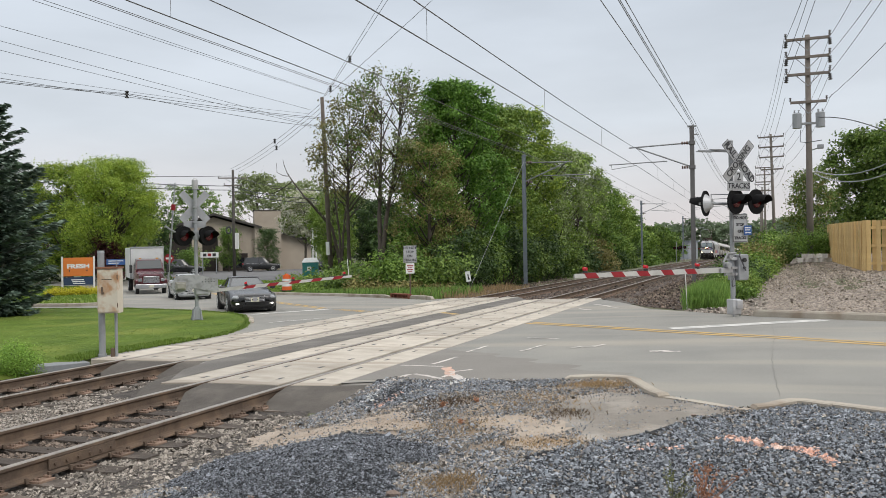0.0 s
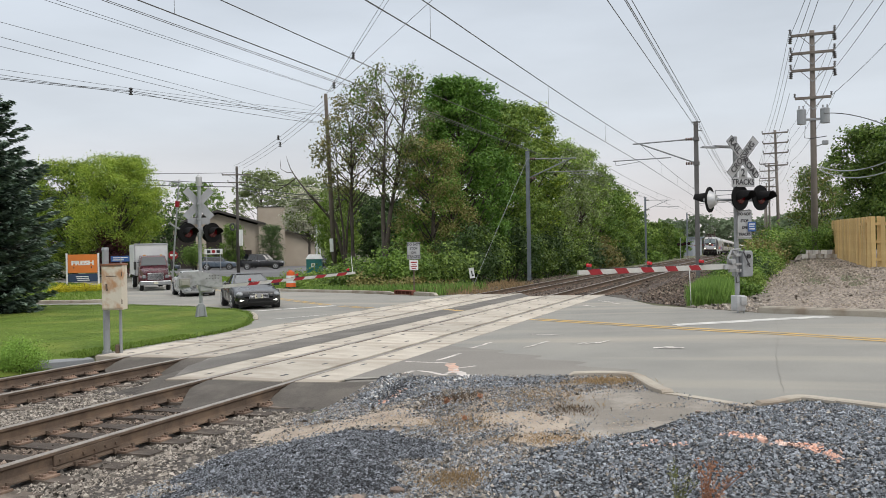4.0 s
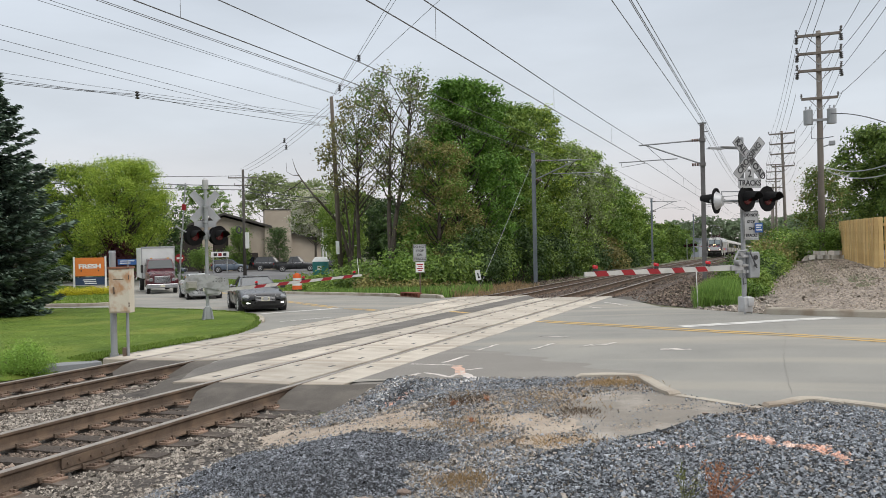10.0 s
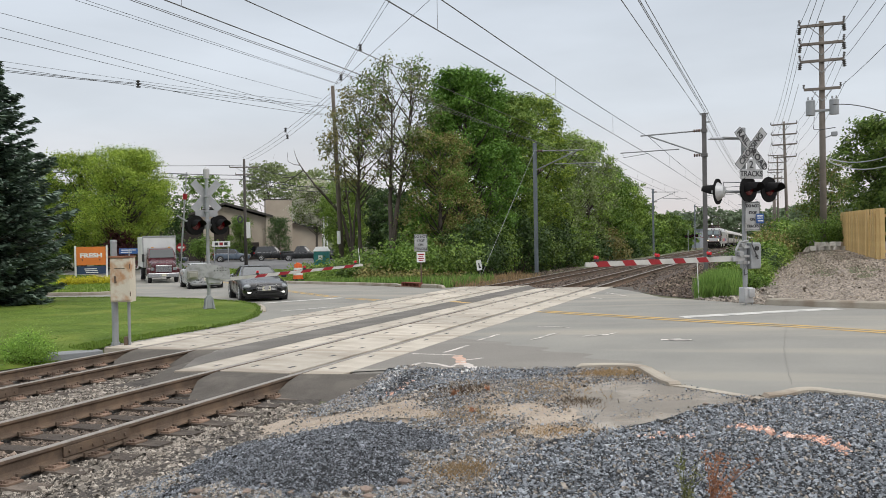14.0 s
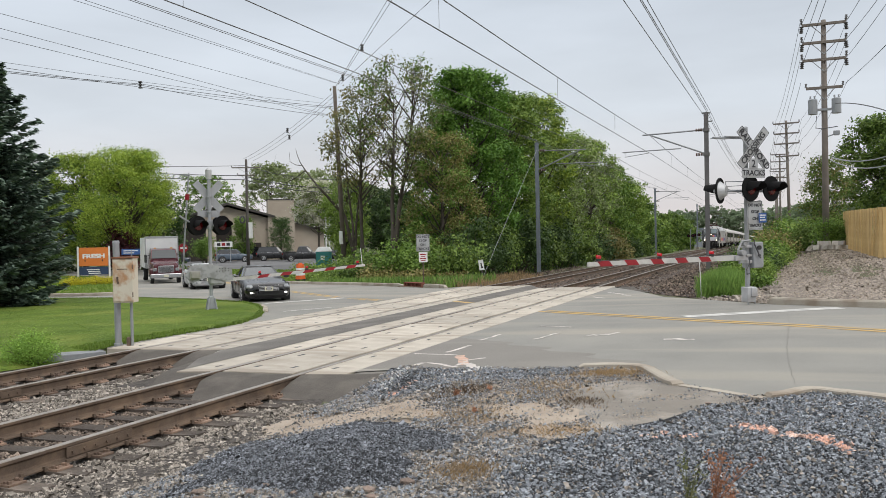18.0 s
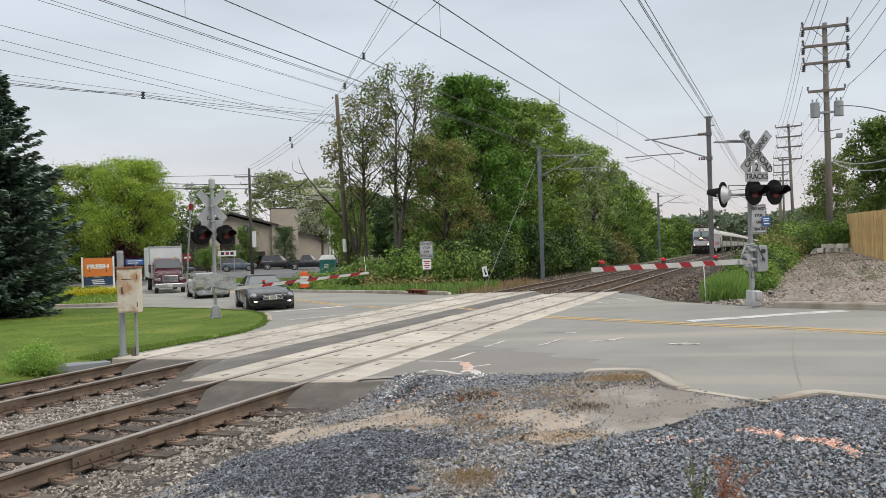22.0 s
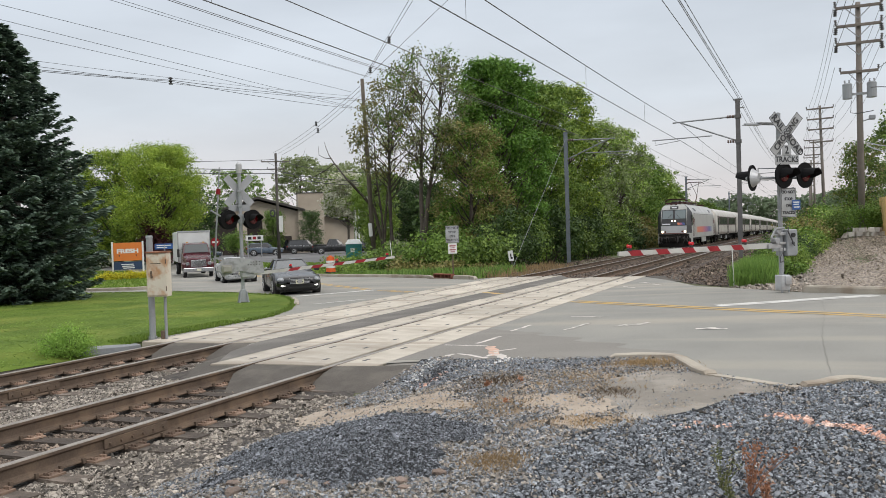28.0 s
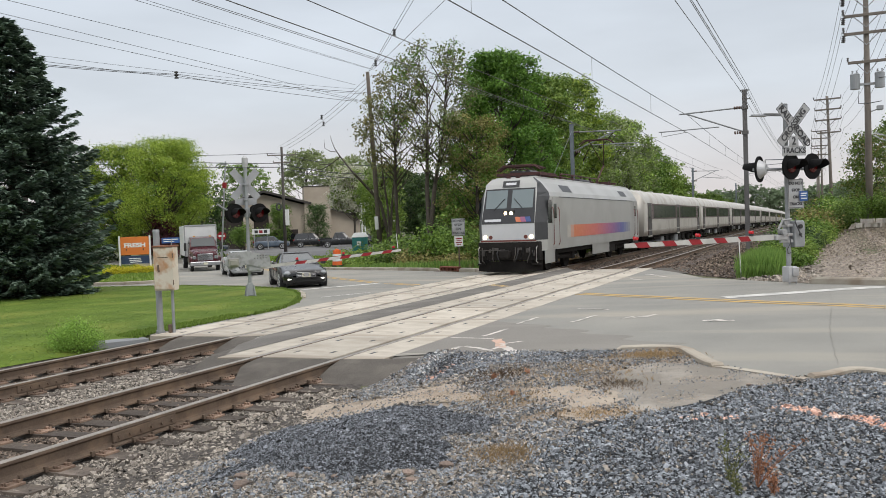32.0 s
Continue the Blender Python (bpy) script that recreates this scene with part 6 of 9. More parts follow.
line_poles = [(8.56, 43.0, 11.3, 10.45, 9.65, 8.5), (7.35, 77.0, 10.95, 10.1, 9.25, 8.2), (6.6, 108.0, 10.95, 10.1, 9.25, 8.2), (6.2, 139.0, 10.7, 9.9, 9.0, 8.0), (5.9, 172.0, 10.2, 9.5, 8.7, 7.8)]
for a, b in zip(line_poles, line_poles[1:]):
    for k in range(2, 6):
        for s in (-1, 1):
            wire("power_line", (a[0] + s * 1.0, a[1], a[k] + 0.3), (b[0] + s * 1.0, b[1], b[k] + 0.3), 0.5, 0.009, "power line between timber poles", "power line", None, "power lines")
for a, b in (((7.61, 42.99, 11.5), (8.1, 24.95, 9.89)), ((7.65, 42.99, 10.59), (8.42, 24.93, 10.61)), ((7.71, 42.99, 9.85), (8.83, 24.9, 11.15)), ((9.55, 42.9, 11.53), (9.35, 24.85, 9.45)), ((9.54, 42.9, 10.7), (10.43, 24.71, 9.94)), ((9.59, 42.9, 9.91), (10.71, 24.66, 10.05)), ((9.43, 42.91, 8.63), (10.8, 24.65, 8.43))):
    wire("power_line", a, b, 0.12, 0.011, "power line over the gravel bank", "power line", None, "power lines")
wire("service_cable", (9.0, 42.92, 7.75), (10.91, 24.63, 3.96), -0.35, 0.02, "black service cable from the pole", "cable")
GC = mat("grey_cable", (0.32, 0.34, 0.36), None, 0.6)
wire("service_cable", (8.8, 42.94, 5.3), (11.4, 24.5, 5.2), 0.75, 0.022, "thick drooping communication cable", "cable", GC)
wire("service_cable", (8.8, 42.94, 5.15), (11.4, 24.5, 4.9), 0.85, 0.022, "thick drooping communication cable", "cable", GC)

# across the road on the far side
wpole = utility_pole(-21.35, 51.45, -0.6, 12.5, (), "plain brown timber pole at the thicket's edge", 0.185, mat("brown_timber_pole", (0.15, 0.125, 0.10), (0.10, 0.083, 0.068), 0.95, 2, 60, 0.5, 40), 0, -2.25)
part("pole_box", new_box(-0.12, 0.12, -0.32, -0.2, 2.2, 3.1, 0.01), WHITE, wpole, "white conduit cover on the pole")
p2 = utility_pole(-46.0, 75.5, -1.0, 10.6, ((9.7, 1.5, "pin"), (8.9, 0.9, "pin")), "dark timber pole with crossarms at the lot", 0.19, WOODPOLE, 30)
part("cable_loop", tube(bmesh.new(), [(-0.5 + 0.24 * math.cos(a), -0.3, 5.2 + 0.34 * math.sin(a)) for a in np.linspace(0, 6.28, 15)], 0.10, 6), CABLE, p2, "coiled slack cable")
part("pole_cabinet", new_box(0.12, 0.5, -0.3, 0.2, 3.2, 4.9, 0.02), WHITE, p2, "pale equipment box on the pole")
PL = "power lines"


def line(a, b, sag, label, r=0.013, name="power_line"):
    return wire(name, a, b, sag, r, label, "power line", None, PL)


# lines that leave the brown pole over the street, towards the pole behind the spruce
LBL = "power line over the street from the brown pole"
for a, b, sag in (((-21.978, 23.2, 11.129), (-22.623, 51.2, 11.639), 0.0), ((-22.028, 23.2, 10.575), (-22.276, 51.2, 10.52), 0.0), ((-22.06, 23.2, 10.223), (-22.03, 51.2, 10.394), 0.05), ((-22.139, 23.2, 9.104), (-21.523, 51.2, 10.901), 0.22), ((-18.23, 23.2, 11.364), (-21.238, 51.2, 12.55), 0.0), ((-18.803, 23.2, 11.432), (-21.605, 51.2, 12.646), 0.0)):
    a, b = Vector(a), Vector(b)
    line(a + (a - b) * 0.4 + Vector((0, 0, sag)), b, sag * 1.6, LBL, 0.010)
line((-23.6, 13.2, 9.0), (-22.755, 51.2, 11.386), 0.25, LBL, 0.008)
line((-25.0, 27.6, 9.64), (-25.08, 36.0, 10.45), 0.03, LBL, 0.014)
line((-25.0, 27.6, 9.58), (-25.08, 36.0, 10.39), 0.03, LBL, 0.014)
line((-25.08, 36.0, 10.45), (-21.356, 50.9, 10.956), 0.12, LBL, 0.014)
line((-25.08, 36.0, 10.39), (-22.5, 50.9, 10.47), 0.12, LBL, 0.014)
LBL = "power line rising over the tracks from the brown pole"
for a, b in (((-21.5, 51.3, 12.55), (-15.1, 47.0, 16.73)), ((-21.65, 51.3, 12.5), (-15.42, 47.0, 16.76)), ((-21.3, 51.4, 12.65), (-11.58, 45.0, 15.78))):
    a, b = Vector(a), Vector(b)
    line(a, a + (b - a) * 2.2, 0.0, LBL, 0.014)
LBL = "power line from the brown pole to the lot"
line((-21.86, 51.11, 11.94), (-45.63, 74.52, 10.56), 0.35, LBL)
line((-21.77, 51.16, 11.75), (-45.25, 74.78, 10.44), 0.35, LBL)
line((-21.63, 51.23, 11.56), (-44.87, 75.04, 10.33), 0.35, LBL)
for x, y, z in ((-20.49, 50.15, 12.75), (-17.5, 47.2, 13.87), (-31.37, 60.47, 11.07), (-32.1, 61.9, 10.7), (-25.11, 36.03, 10.42)):
    tagged(part("line_spacer", insulator(bmesh.new(), (x, y, z - 0.2), (0, 0, 1), 3, 0.12, 0.45), BLACK), "black spacer clamp on the power line", "insulator", PL)
LBL = "dark cable along the street"
line((-56.0, 50.5, 9.2), (-46.12, 75.39, 9.94), 0.3, LBL, 0.025, "street_cable")
line((-58.0, 50.0, 9.3), (-46.14, 75.38, 8.86), 0.3, LBL, 0.04, "street_cable")
line((-58.0, 50.0, 8.8), (-46.14, 75.38, 8.44), 0.3, LBL, 0.04, "street_cable")
line((-46.0, 75.4, 9.9), (-26.0, 63.0, 6.9), 0.5, LBL, 0.025, "street_cable")
line((-46.0, 75.4, 8.8), (-26.0, 63.0, 6.3), 0.5, LBL, 0.035, "street_cable")
line((-46.0, 75.4, 8.4), (-26.0, 63.0, 5.9), 0.5, LBL, 0.035, "street_cable")
sp = thing("utility_pole", "timber pole with a crossarm standing behind the spruce", "utility pole", pose(-25.6, 26.5, -0.5, 0, 0, 60))
part("pole", cyl(bmesh.new(), (0, 0, -0.5), (0, 0, 10.4), 0.17, 0.12, seg=12), WOODPOLE, sp)
part("crossarm", new_box(-1.0, 1.0, -0.05, 0.05, 9.58, 9.7, 0.01), WOODPOLE, sp, "timber crossarm end beside the spruce")
lg = thing("raised_gate", "far raised gate arm with a red box, leaning against the sky", "crossing gate", pose(-40.3, 57.8, -0.8, 0, 6, 0))
part("arm", new_cyl((0, 0, 0), (0, 0, 8.6), 0.09, 0.05, seg=8), GALV, lg)
part("red_box", new_box(-0.14, 0.14, -0.14, 0.14, 6.3, 6.8, 0.04), RED, lg)
part("head", new_box(-0.55, 0.15, -0.06, 0.06, 8.3, 8.45, 0.02), GALV, lg)


# ---- vehicles ----
GLASS = glass_mat("car_glass", (0.012, 0.014, 0.016))
WINDSHIELD = glass_mat("windshield_glass", (0.04, 0.048, 0.05), 0.04)
CHROME = mat("chrome", (0.50, 0.51, 0.53), (0.36, 0.36, 0.38), 0.3, 4, 30, metal=0.9)
TYRE = mat("tyre", (0.02, 0.02, 0.021), (0.035, 0.034, 0.033), 0.9, 10, 80)
RIM = mat("alloy_rim", (0.68, 0.69, 0.70), (0.56, 0.57, 0.58), 0.35, 6, 40, metal=0.4)
LAMP = mat("clear_lamp", (0.26, 0.275, 0.29), (0.13, 0.14, 0.15), 0.12, 9, 40, coat=0.5)
LAMP_ON = mat("lit_white_lamp", (0.8, 0.8, 0.78), None, 0.2, glow=(1.0, 0.97, 0.9, 1.1))
TAIL = mat("tail_lamp", (0.30, 0.012, 0.015), None, 0.2)
PLATE_M = mat("number_plate", (0.66, 0.64, 0.50), (0.6, 0.58, 0.45), 0.5)
TRIM = mat("dark_trim", (0.02, 0.02, 0.022), (0.03, 0.03, 0.03), 0.6)


def paint(name, c):
    return mat(name, c, tuple(v * 0.85 for v in c), 0.28, 1.5, 60, coat=0.4)


def wheel(parent, x, y, r, w, out):
    wh = part("wheel", cyl(bmesh.new(), (-w / 2, 0, 0), (w / 2, 0, 0), r * 0.72, seg=20), TRIM, parent, m=pose(x, y, r))
    ty = bmesh.new()
    prof = [(-w / 2, r * 0.66), (-w / 2, r * 0.93), (-w * 0.36, r), (w * 0.36, r), (w / 2, r * 0.93), (w / 2, r * 0.66)]
    loft(ty, [[(a, b * math.cos(q), b * math.sin(q)) for q in np.linspace(0, 2 * math.pi, 24, endpoint=False)] for a, b in prof], cap=False)
    part("tyre", ty, TYRE, wh, "black rubber tyre", smooth=True)
    rim = bmesh.new()
    xo = out * (w / 2 + 0.002)
    loft(rim, [[(xo - out * d, b * math.cos(q), b * math.sin(q)) for q in np.linspace(0, 2 * math.pi, 24, endpoint=False)] for d, b in ((0.0, r * 0.68), (0.0, r * 0.60), (0.04, r * 0.58))], cap=False)
    cyl(rim, (xo - out * 0.03, 0, 0), (xo, 0, 0), r * 0.16, seg=12)
    for k in range(5):
        a = k * 2 * math.pi / 5
        tube(rim, [(xo - out * 0.015, 0, 0), (xo - out * 0.012, r * 0.6 * math.cos(a), r * 0.6 * math.sin(a))], r * 0.07, 5)
    part("rim", rim, RIM, wh, "silver spoked rim")
    return wh


def car(label, m, colour, L=4.6, W=1.77, H=1.44, kind="sedan", lit=False, group="", category="car", face=True):
    """A car that faces local -y: body, glasshouse, roof, lamps, grille, mirrors and wheels."""
    c = thing("car" if kind != "pickup" else "pickup_truck", label, category, m, group)
    hw, f = W / 2, L / 4.6
    hood, belt = (0.79, 0.85) if kind == "sedan" else (1.05, 1.10)
    low = 0.17 if kind == "sedan" else 0.34
    tail = {"sedan": 0.94, "suv": 1.12, "pickup": 1.12}[kind]
    st = [(-2.30, 0.52, low + 0.13, hood - 0.23), (-2.285, 0.68, low + 0.08, hood - 0.175), (-2.22, 0.82, low + 0.04, hood - 0.135), (-2.08, 0.91, low + 0.015, hood - 0.10), (-1.85, 0.965, low, hood - 0.065), (-1.25, 0.99, low, hood), (-0.80, 1.0, low, belt), (0.0, 1.0, low, belt + 0.01), (0.7, 1.0, low, belt + 0.03), (1.5, 1.0, low, belt + 0.05), (1.9, 0.98, low + 0.04, tail), (2.12, 0.93, low + 0.08, tail - 0.02), (2.25, 0.86, low + 0.13, tail - 0.07), (2.30, 0.76, low + 0.22, tail - 0.18)]
    rings = []
    for y, k, zl, zt in st:
        w = hw * k
        half = [(w * 0.86, zl), (w * 0.965, zl + 0.07), (w * 0.995, zl + 0.20), (w, (zl + zt) / 2 + 0.02), (w * 0.98, zt - 0.13), (w * 0.93, zt - 0.05), (w * 0.80, zt - 0.005), (w * 0.45, zt + 0.02), (w * 0.12, zt + 0.028)]
        rings.append([(a, y * f, b) for a, b in half] + [(-a, y * f, b) for a, b in half[::-1]])
    bm = loft(bmesh.new(), rings)
    bmesh.ops.recalc_face_normals(bm, faces=bm.faces[:])
    part("body", bm, colour, c, smooth=True)
    y0, y1, t0, t1 = {"sedan": (-0.86, 1.80, 0.12, 0.98), "suv": (-0.98, 2.18, -0.35, 1.85), "pickup": (-0.95, 0.85, -0.35, 0.55)}[kind]
    bw, tw = hw * (0.91 if kind == "sedan" else 0.93), hw * (0.63 if kind == "sedan" else 0.70)
    zb, zt = belt - 0.02, H - 0.03
    g = bmesh.new()
    lo = [(-bw * 0.9, y0 * f, zb), (bw * 0.9, y0 * f, zb), (bw, (y0 + 0.35) * f, zb), (bw, (y1 - 0.3) * f, zb), (bw * 0.85, y1 * f, zb), (-bw * 0.85, y1 * f, zb), (-bw, (y1 - 0.3) * f, zb), (-bw, (y0 + 0.35) * f, zb)]
    hi = [(-tw * 0.92, t0 * f, zt), (tw * 0.92, t0 * f, zt), (tw, (t0 + 0.2) * f, zt), (tw, (t1 - 0.15) * f, zt), (tw * 0.88, t1 * f, zt), (-tw * 0.88, t1 * f, zt), (-tw, (t1 - 0.15) * f, zt), (-tw, (t0 + 0.2) * f, zt)]
    loft(g, [lo, hi])
    gh = part("glasshouse", g, GLASS, c, "dark tinted side windows")
    ws = bmesh.new()
    q = [Vector(lo[0]).lerp(Vector(hi[0]), 0.08), Vector(lo[1]).lerp(Vector(hi[1]), 0.08), Vector(lo[1]).lerp(Vector(hi[1]), 0.94), Vector(lo[0]).lerp(Vector(hi[0]), 0.94)]
    ws.faces.new([ws.verts.new(p + Vector((0, -0.012, 0.008))) for p in q])
    part("windshield", ws, WINDSHIELD, c, "windshield reflecting the pale sky")
    roof = bmesh.new()
    loft(roof, [[(a * s, b0 + (b - b0) * s, z) for a, b, _ in hi for b0 in ((t0 + t1) / 2 * f,)] for s, z in ((1.03, zt - 0.015), (1.02, zt + 0.02), (0.80, zt + 0.045))])
    part("roof", roof, colour, c, smooth=True)
    for k in (0, 1, 4, 5):
        part("pillar", tube(bmesh.new(), [Vector(lo[k]) + Vector((0, 0, -0.02)), Vector(hi[k])], [0.045, 0.035], 6), colour, c)
    for s in (-1, 1):
        ym = 0.35 * f
        part("pillar", tube(bmesh.new(), [(s * bw * 1.005, ym, zb), (s * tw * 1.005, ym, zt)], 0.035, 5), TRIM, c)
        part("mirror", new_box(s * hw * 1.0 - 0.03 if s > 0 else -hw - 0.17, hw + 0.17 if s > 0 else -hw * 1.0 + 0.03, -0.74 * f, -0.62 * f, belt - 0.02, belt + 0.13, 0.02), colour, c)
        lamp = bmesh.new()
        bmesh.ops.create_uvsphere(lamp, u_segments=16, v_segments=8, radius=1.0)
        for v in lamp.verts:
            v.co = Vector((v.co.x * 0.19, v.co.y * 0.27, v.co.z * 0.085 * (1.0 if v.co.y < 0 else 0.6) - v.co.y * -0.05))
        bmesh.ops.rotate(lamp, verts=lamp.verts[:], cent=(0, 0, 0), matrix=Matrix.Rotation(s * radians(34), 3, "Z"))
        part("headlight", lamp, LAMP, c, "clear swept headlight", m=pose(s * hw * 0.69, -2.05 * f, hood - 0.185), smooth=True)
        part("door_seam", tube(bmesh.new(), [(s * hw * 1.0, -0.62 * f, low + 0.2), (s * hw * 1.002, -0.66 * f, belt - 0.06)], 0.006, 4), TRIM, c)
        part("door_seam", tube(bmesh.new(), [(s * hw * 1.0, 0.36 * f, low + 0.2), (s * hw * 1.002, 0.36 * f, belt - 0.04)], 0.006, 4), TRIM, c)
        part("door_handle", new_box(s * hw * 0.985 - 0.02, s * hw * 0.985 + 0.02, 0.12 * f, 0.30 * f, belt - 0.15, belt - 0.12, 0.008), CHROME, c)
        part("window_trim", tube(bmesh.new(), [(s * bw * 1.0, (y0 + 0.36) * f, belt + 0.0), (s * bw * 1.005, (y1 - 0.3) * f, belt + 0.0)], 0.012, 5), CHROME, c)
        part("fog_lamp", new_box(s * hw * 0.64 - 0.13, s * hw * 0.64 + 0.13, -2.29 * f, -2.05 * f, low + 0.16, low + 0.225, 0.03), LAMP_ON if lit else LAMP, c, "lit running lamp" if lit else "fog lamp")
        part("tail_light", new_box(s * hw * 0.74 - 0.13, s * hw * 0.74 + 0.13, 2.12 * f, 2.31 * f, tail - 0.22, tail - 0.04, 0.02), TAIL, c, "red tail light")
        for yw in (-1.42, 1.40):
            r = 0.325 if kind == "sedan" else 0.385
            arch = cyl(bmesh.new(), (s * (hw - 0.22), yw * f, r), (s * (hw + 0.004), yw * f, r), r * 1.17, seg=24)
            part("wheel_arch", arch, TRIM, c)
            wheel(c, s * (hw - 0.09), yw * f, r, 0.22, s)
    gr = part("grille", new_box(-hw * 0.40, hw * 0.40, -2.325 * f, -2.16 * f, hood - 0.36, hood - 0.13, 0.025, taper=(-0.03, 0.02)), TRIM, c, "dark grille")
    for k in range(4):
        part("grille_bar", new_box(-hw * (0.37 + 0.012 * k), hw * (0.37 + 0.012 * k), -2.34 * f, -2.30 * f, hood - 0.352 + 0.05 * k, hood - 0.332 + 0.05 * k, 0.004), CHROME, gr)
    part("grille_surround", tube(bmesh.new(), [(-hw * 0.39, -2.32 * f, hood - 0.36), (-hw * 0.43, -2.29 * f, hood - 0.15), (hw * 0.43, -2.29 * f, hood - 0.15), (hw * 0.39, -2.32 * f, hood - 0.36)], 0.014, 6), CHROME, gr)
    part("badge", cyl(bmesh.new(), (0, -2.36 * f, hood - 0.265), (0, -2.33 * f, hood - 0.265), 0.085, seg=16), CHROME, gr, "round chrome badge")
    part("air_intake", new_box(-hw * 0.5, hw * 0.5, -2.30 * f, -2.2 * f, low + 0.12, low + 0.24, 0.02), TRIM, c)
    pl = part("number_plate", new_box(-0.15, 0.15, -2.345 * f, -2.32 * f, low + 0.26, low + 0.41), PLATE_M, c, "pale number plate")
    part("text_bar", new_box(-0.11, 0.11, -2.349 * f, -2.345 * f, low + 0.31, low + 0.36), TRIM, pl)
    part("underbody", new_box(-hw * 0.8, hw * 0.8, -2.0 * f, 2.0 * f, low - 0.04, low + 0.1), TRIM, c)
    if kind == "pickup":
        part("bed_opening", new_box(-hw * 0.82, hw * 0.82, 0.95 * f, 2.2 * f, belt - 0.1, belt + 0.09), TRIM, c, "dark open cargo bed")
        part("bed_rail", box(new_box(-hw * 0.97, -hw * 0.82, 0.9 * f, 2.25 * f, belt - 0.1, belt + 0.13, 0.02), hw * 0.82, hw * 0.97, 0.9 * f, 2.25 * f, belt - 0.1, belt + 0.13, 0.02), colour, c)
    return c


BLACK_CAR = paint("black_car_paint", (0.010, 0.0105, 0.012))
SILVER_CAR = paint("silver_car_paint", (0.50, 0.52, 0.53))
BLUE_CAR = paint("blue_grey_car_paint", (0.10, 0.13, 0.17))



def on_road(x, y, turn, dz=0.0):
    return pose(x, y, float(surface(x, y)) + dz, 0, 0, turn)


car("glossy black sedan with running lamps lit, waiting at the gate", on_road(-12.44, 28.02, 43), BLACK_CAR, 4.5, 1.74, 1.28, "sedan", True)
car("pale silver sedan waiting behind the black sedan", on_road(-21.75, 36.6, 46), SILVER_CAR, 4.4, 1.70, 1.25, "sedan")
car("black parked sport utility car before the office", on_road(-56.0, 95.9, 125), BLACK_CAR, 4.9, 1.95, 1.85, "suv", category="suv")
car("dark parked sedan in the far lot", on_road(-66.5, 88.2, 120), BLUE_CAR, 4.5, 1.8, 1.45)
suv = car("blue-grey sport utility car in the lot", on_road(-58.85, 90.85, 122), BLUE_CAR, 4.6, 1.85, 1.65, "suv", category="suv")
pickup = car("black pickup truck rolling through the lot", on_road(-49.3, 92.4, 122), BLACK_CAR, 5.6, 2.0, 1.85, "pickup", category="pickup truck")
car("dark parked car partly hidden by the pole", on_road(-47.5, 97.5, 125), BLACK_CAR, 4.6, 1.8, 1.5)

# the box truck in the queue
MAROON = paint("maroon_truck_paint", (0.075, 0.010, 0.018))
BOXW = mat("white_truck_box", (0.66, 0.67, 0.68), (0.58, 0.59, 0.60), 0.5, 1.5, 30, stain=(0.5, 0.5, 0.49), stain_scale=1.2)
tk = thing("box_truck", "maroon-cabbed box truck with a tall white cargo box in the queue", "truck", on_road(-29.3, 42.55, 45) @ Matrix.Scale(0.83, 4))
part("cargo_box", new_box(-1.22, 1.22, 2.0, 8.2, 1.05, 3.46, 0.06), BOXW, tk, "tall white cargo box")
part("box_trim", box(box(new_box(-1.24, 1.24, 1.97, 2.02, 3.38, 3.52, 0.02), -1.24, -1.16, 1.985, 2.02, 1.05, 3.375), 1.16, 1.24, 1.985, 2.02, 1.05, 3.375), SIGNBACK, tk)
cabm = bmesh.new()
loft(cabm, [[(-a, y, z0), (a, y, z0), (a, y, z1), (a * k, y, z2), (-a * k, y, z2), (-a, y, z1)] for y, a, z0, z1, z2, k in ((-0.02, 1.0, 0.9, 1.75, 1.8, 0.95), (0.55, 1.02, 0.8, 1.8, 2.52, 0.86), (1.85, 1.02, 0.8, 1.8, 2.60, 0.86))])
bmesh.ops.recalc_face_normals(cabm, faces=cabm.faces[:])
part("cab", cabm, MAROON, tk)
hd = bmesh.new()
loft(hd, [[(-a, y, z0), (a, y, z0), (a, y, z1 - 0.15), (a * 0.8, y, z1), (-a * 0.8, y, z1), (-a, y, z1 - 0.15)] for y, a, z0, z1 in ((-1.35, 0.72, 0.75, 1.38), (-1.28, 0.86, 0.72, 1.48), (-0.5, 0.95, 0.75, 1.66), (0.05, 1.0, 0.8, 1.76))])
bmesh.ops.recalc_face_normals(hd, faces=hd.faces[:])
part("hood", hd, MAROON, tk, "sloping maroon hood")
wsm = bmesh.new()
wsm.faces.new([wsm.verts.new(p) for p in ((-0.90, -0.03, 1.86), (0.90, -0.03, 1.86), (0.82, 0.44, 2.47), (-0.82, 0.44, 2.47))])
part("windshield", wsm, WINDSHIELD, tk, "wide dark windshield")
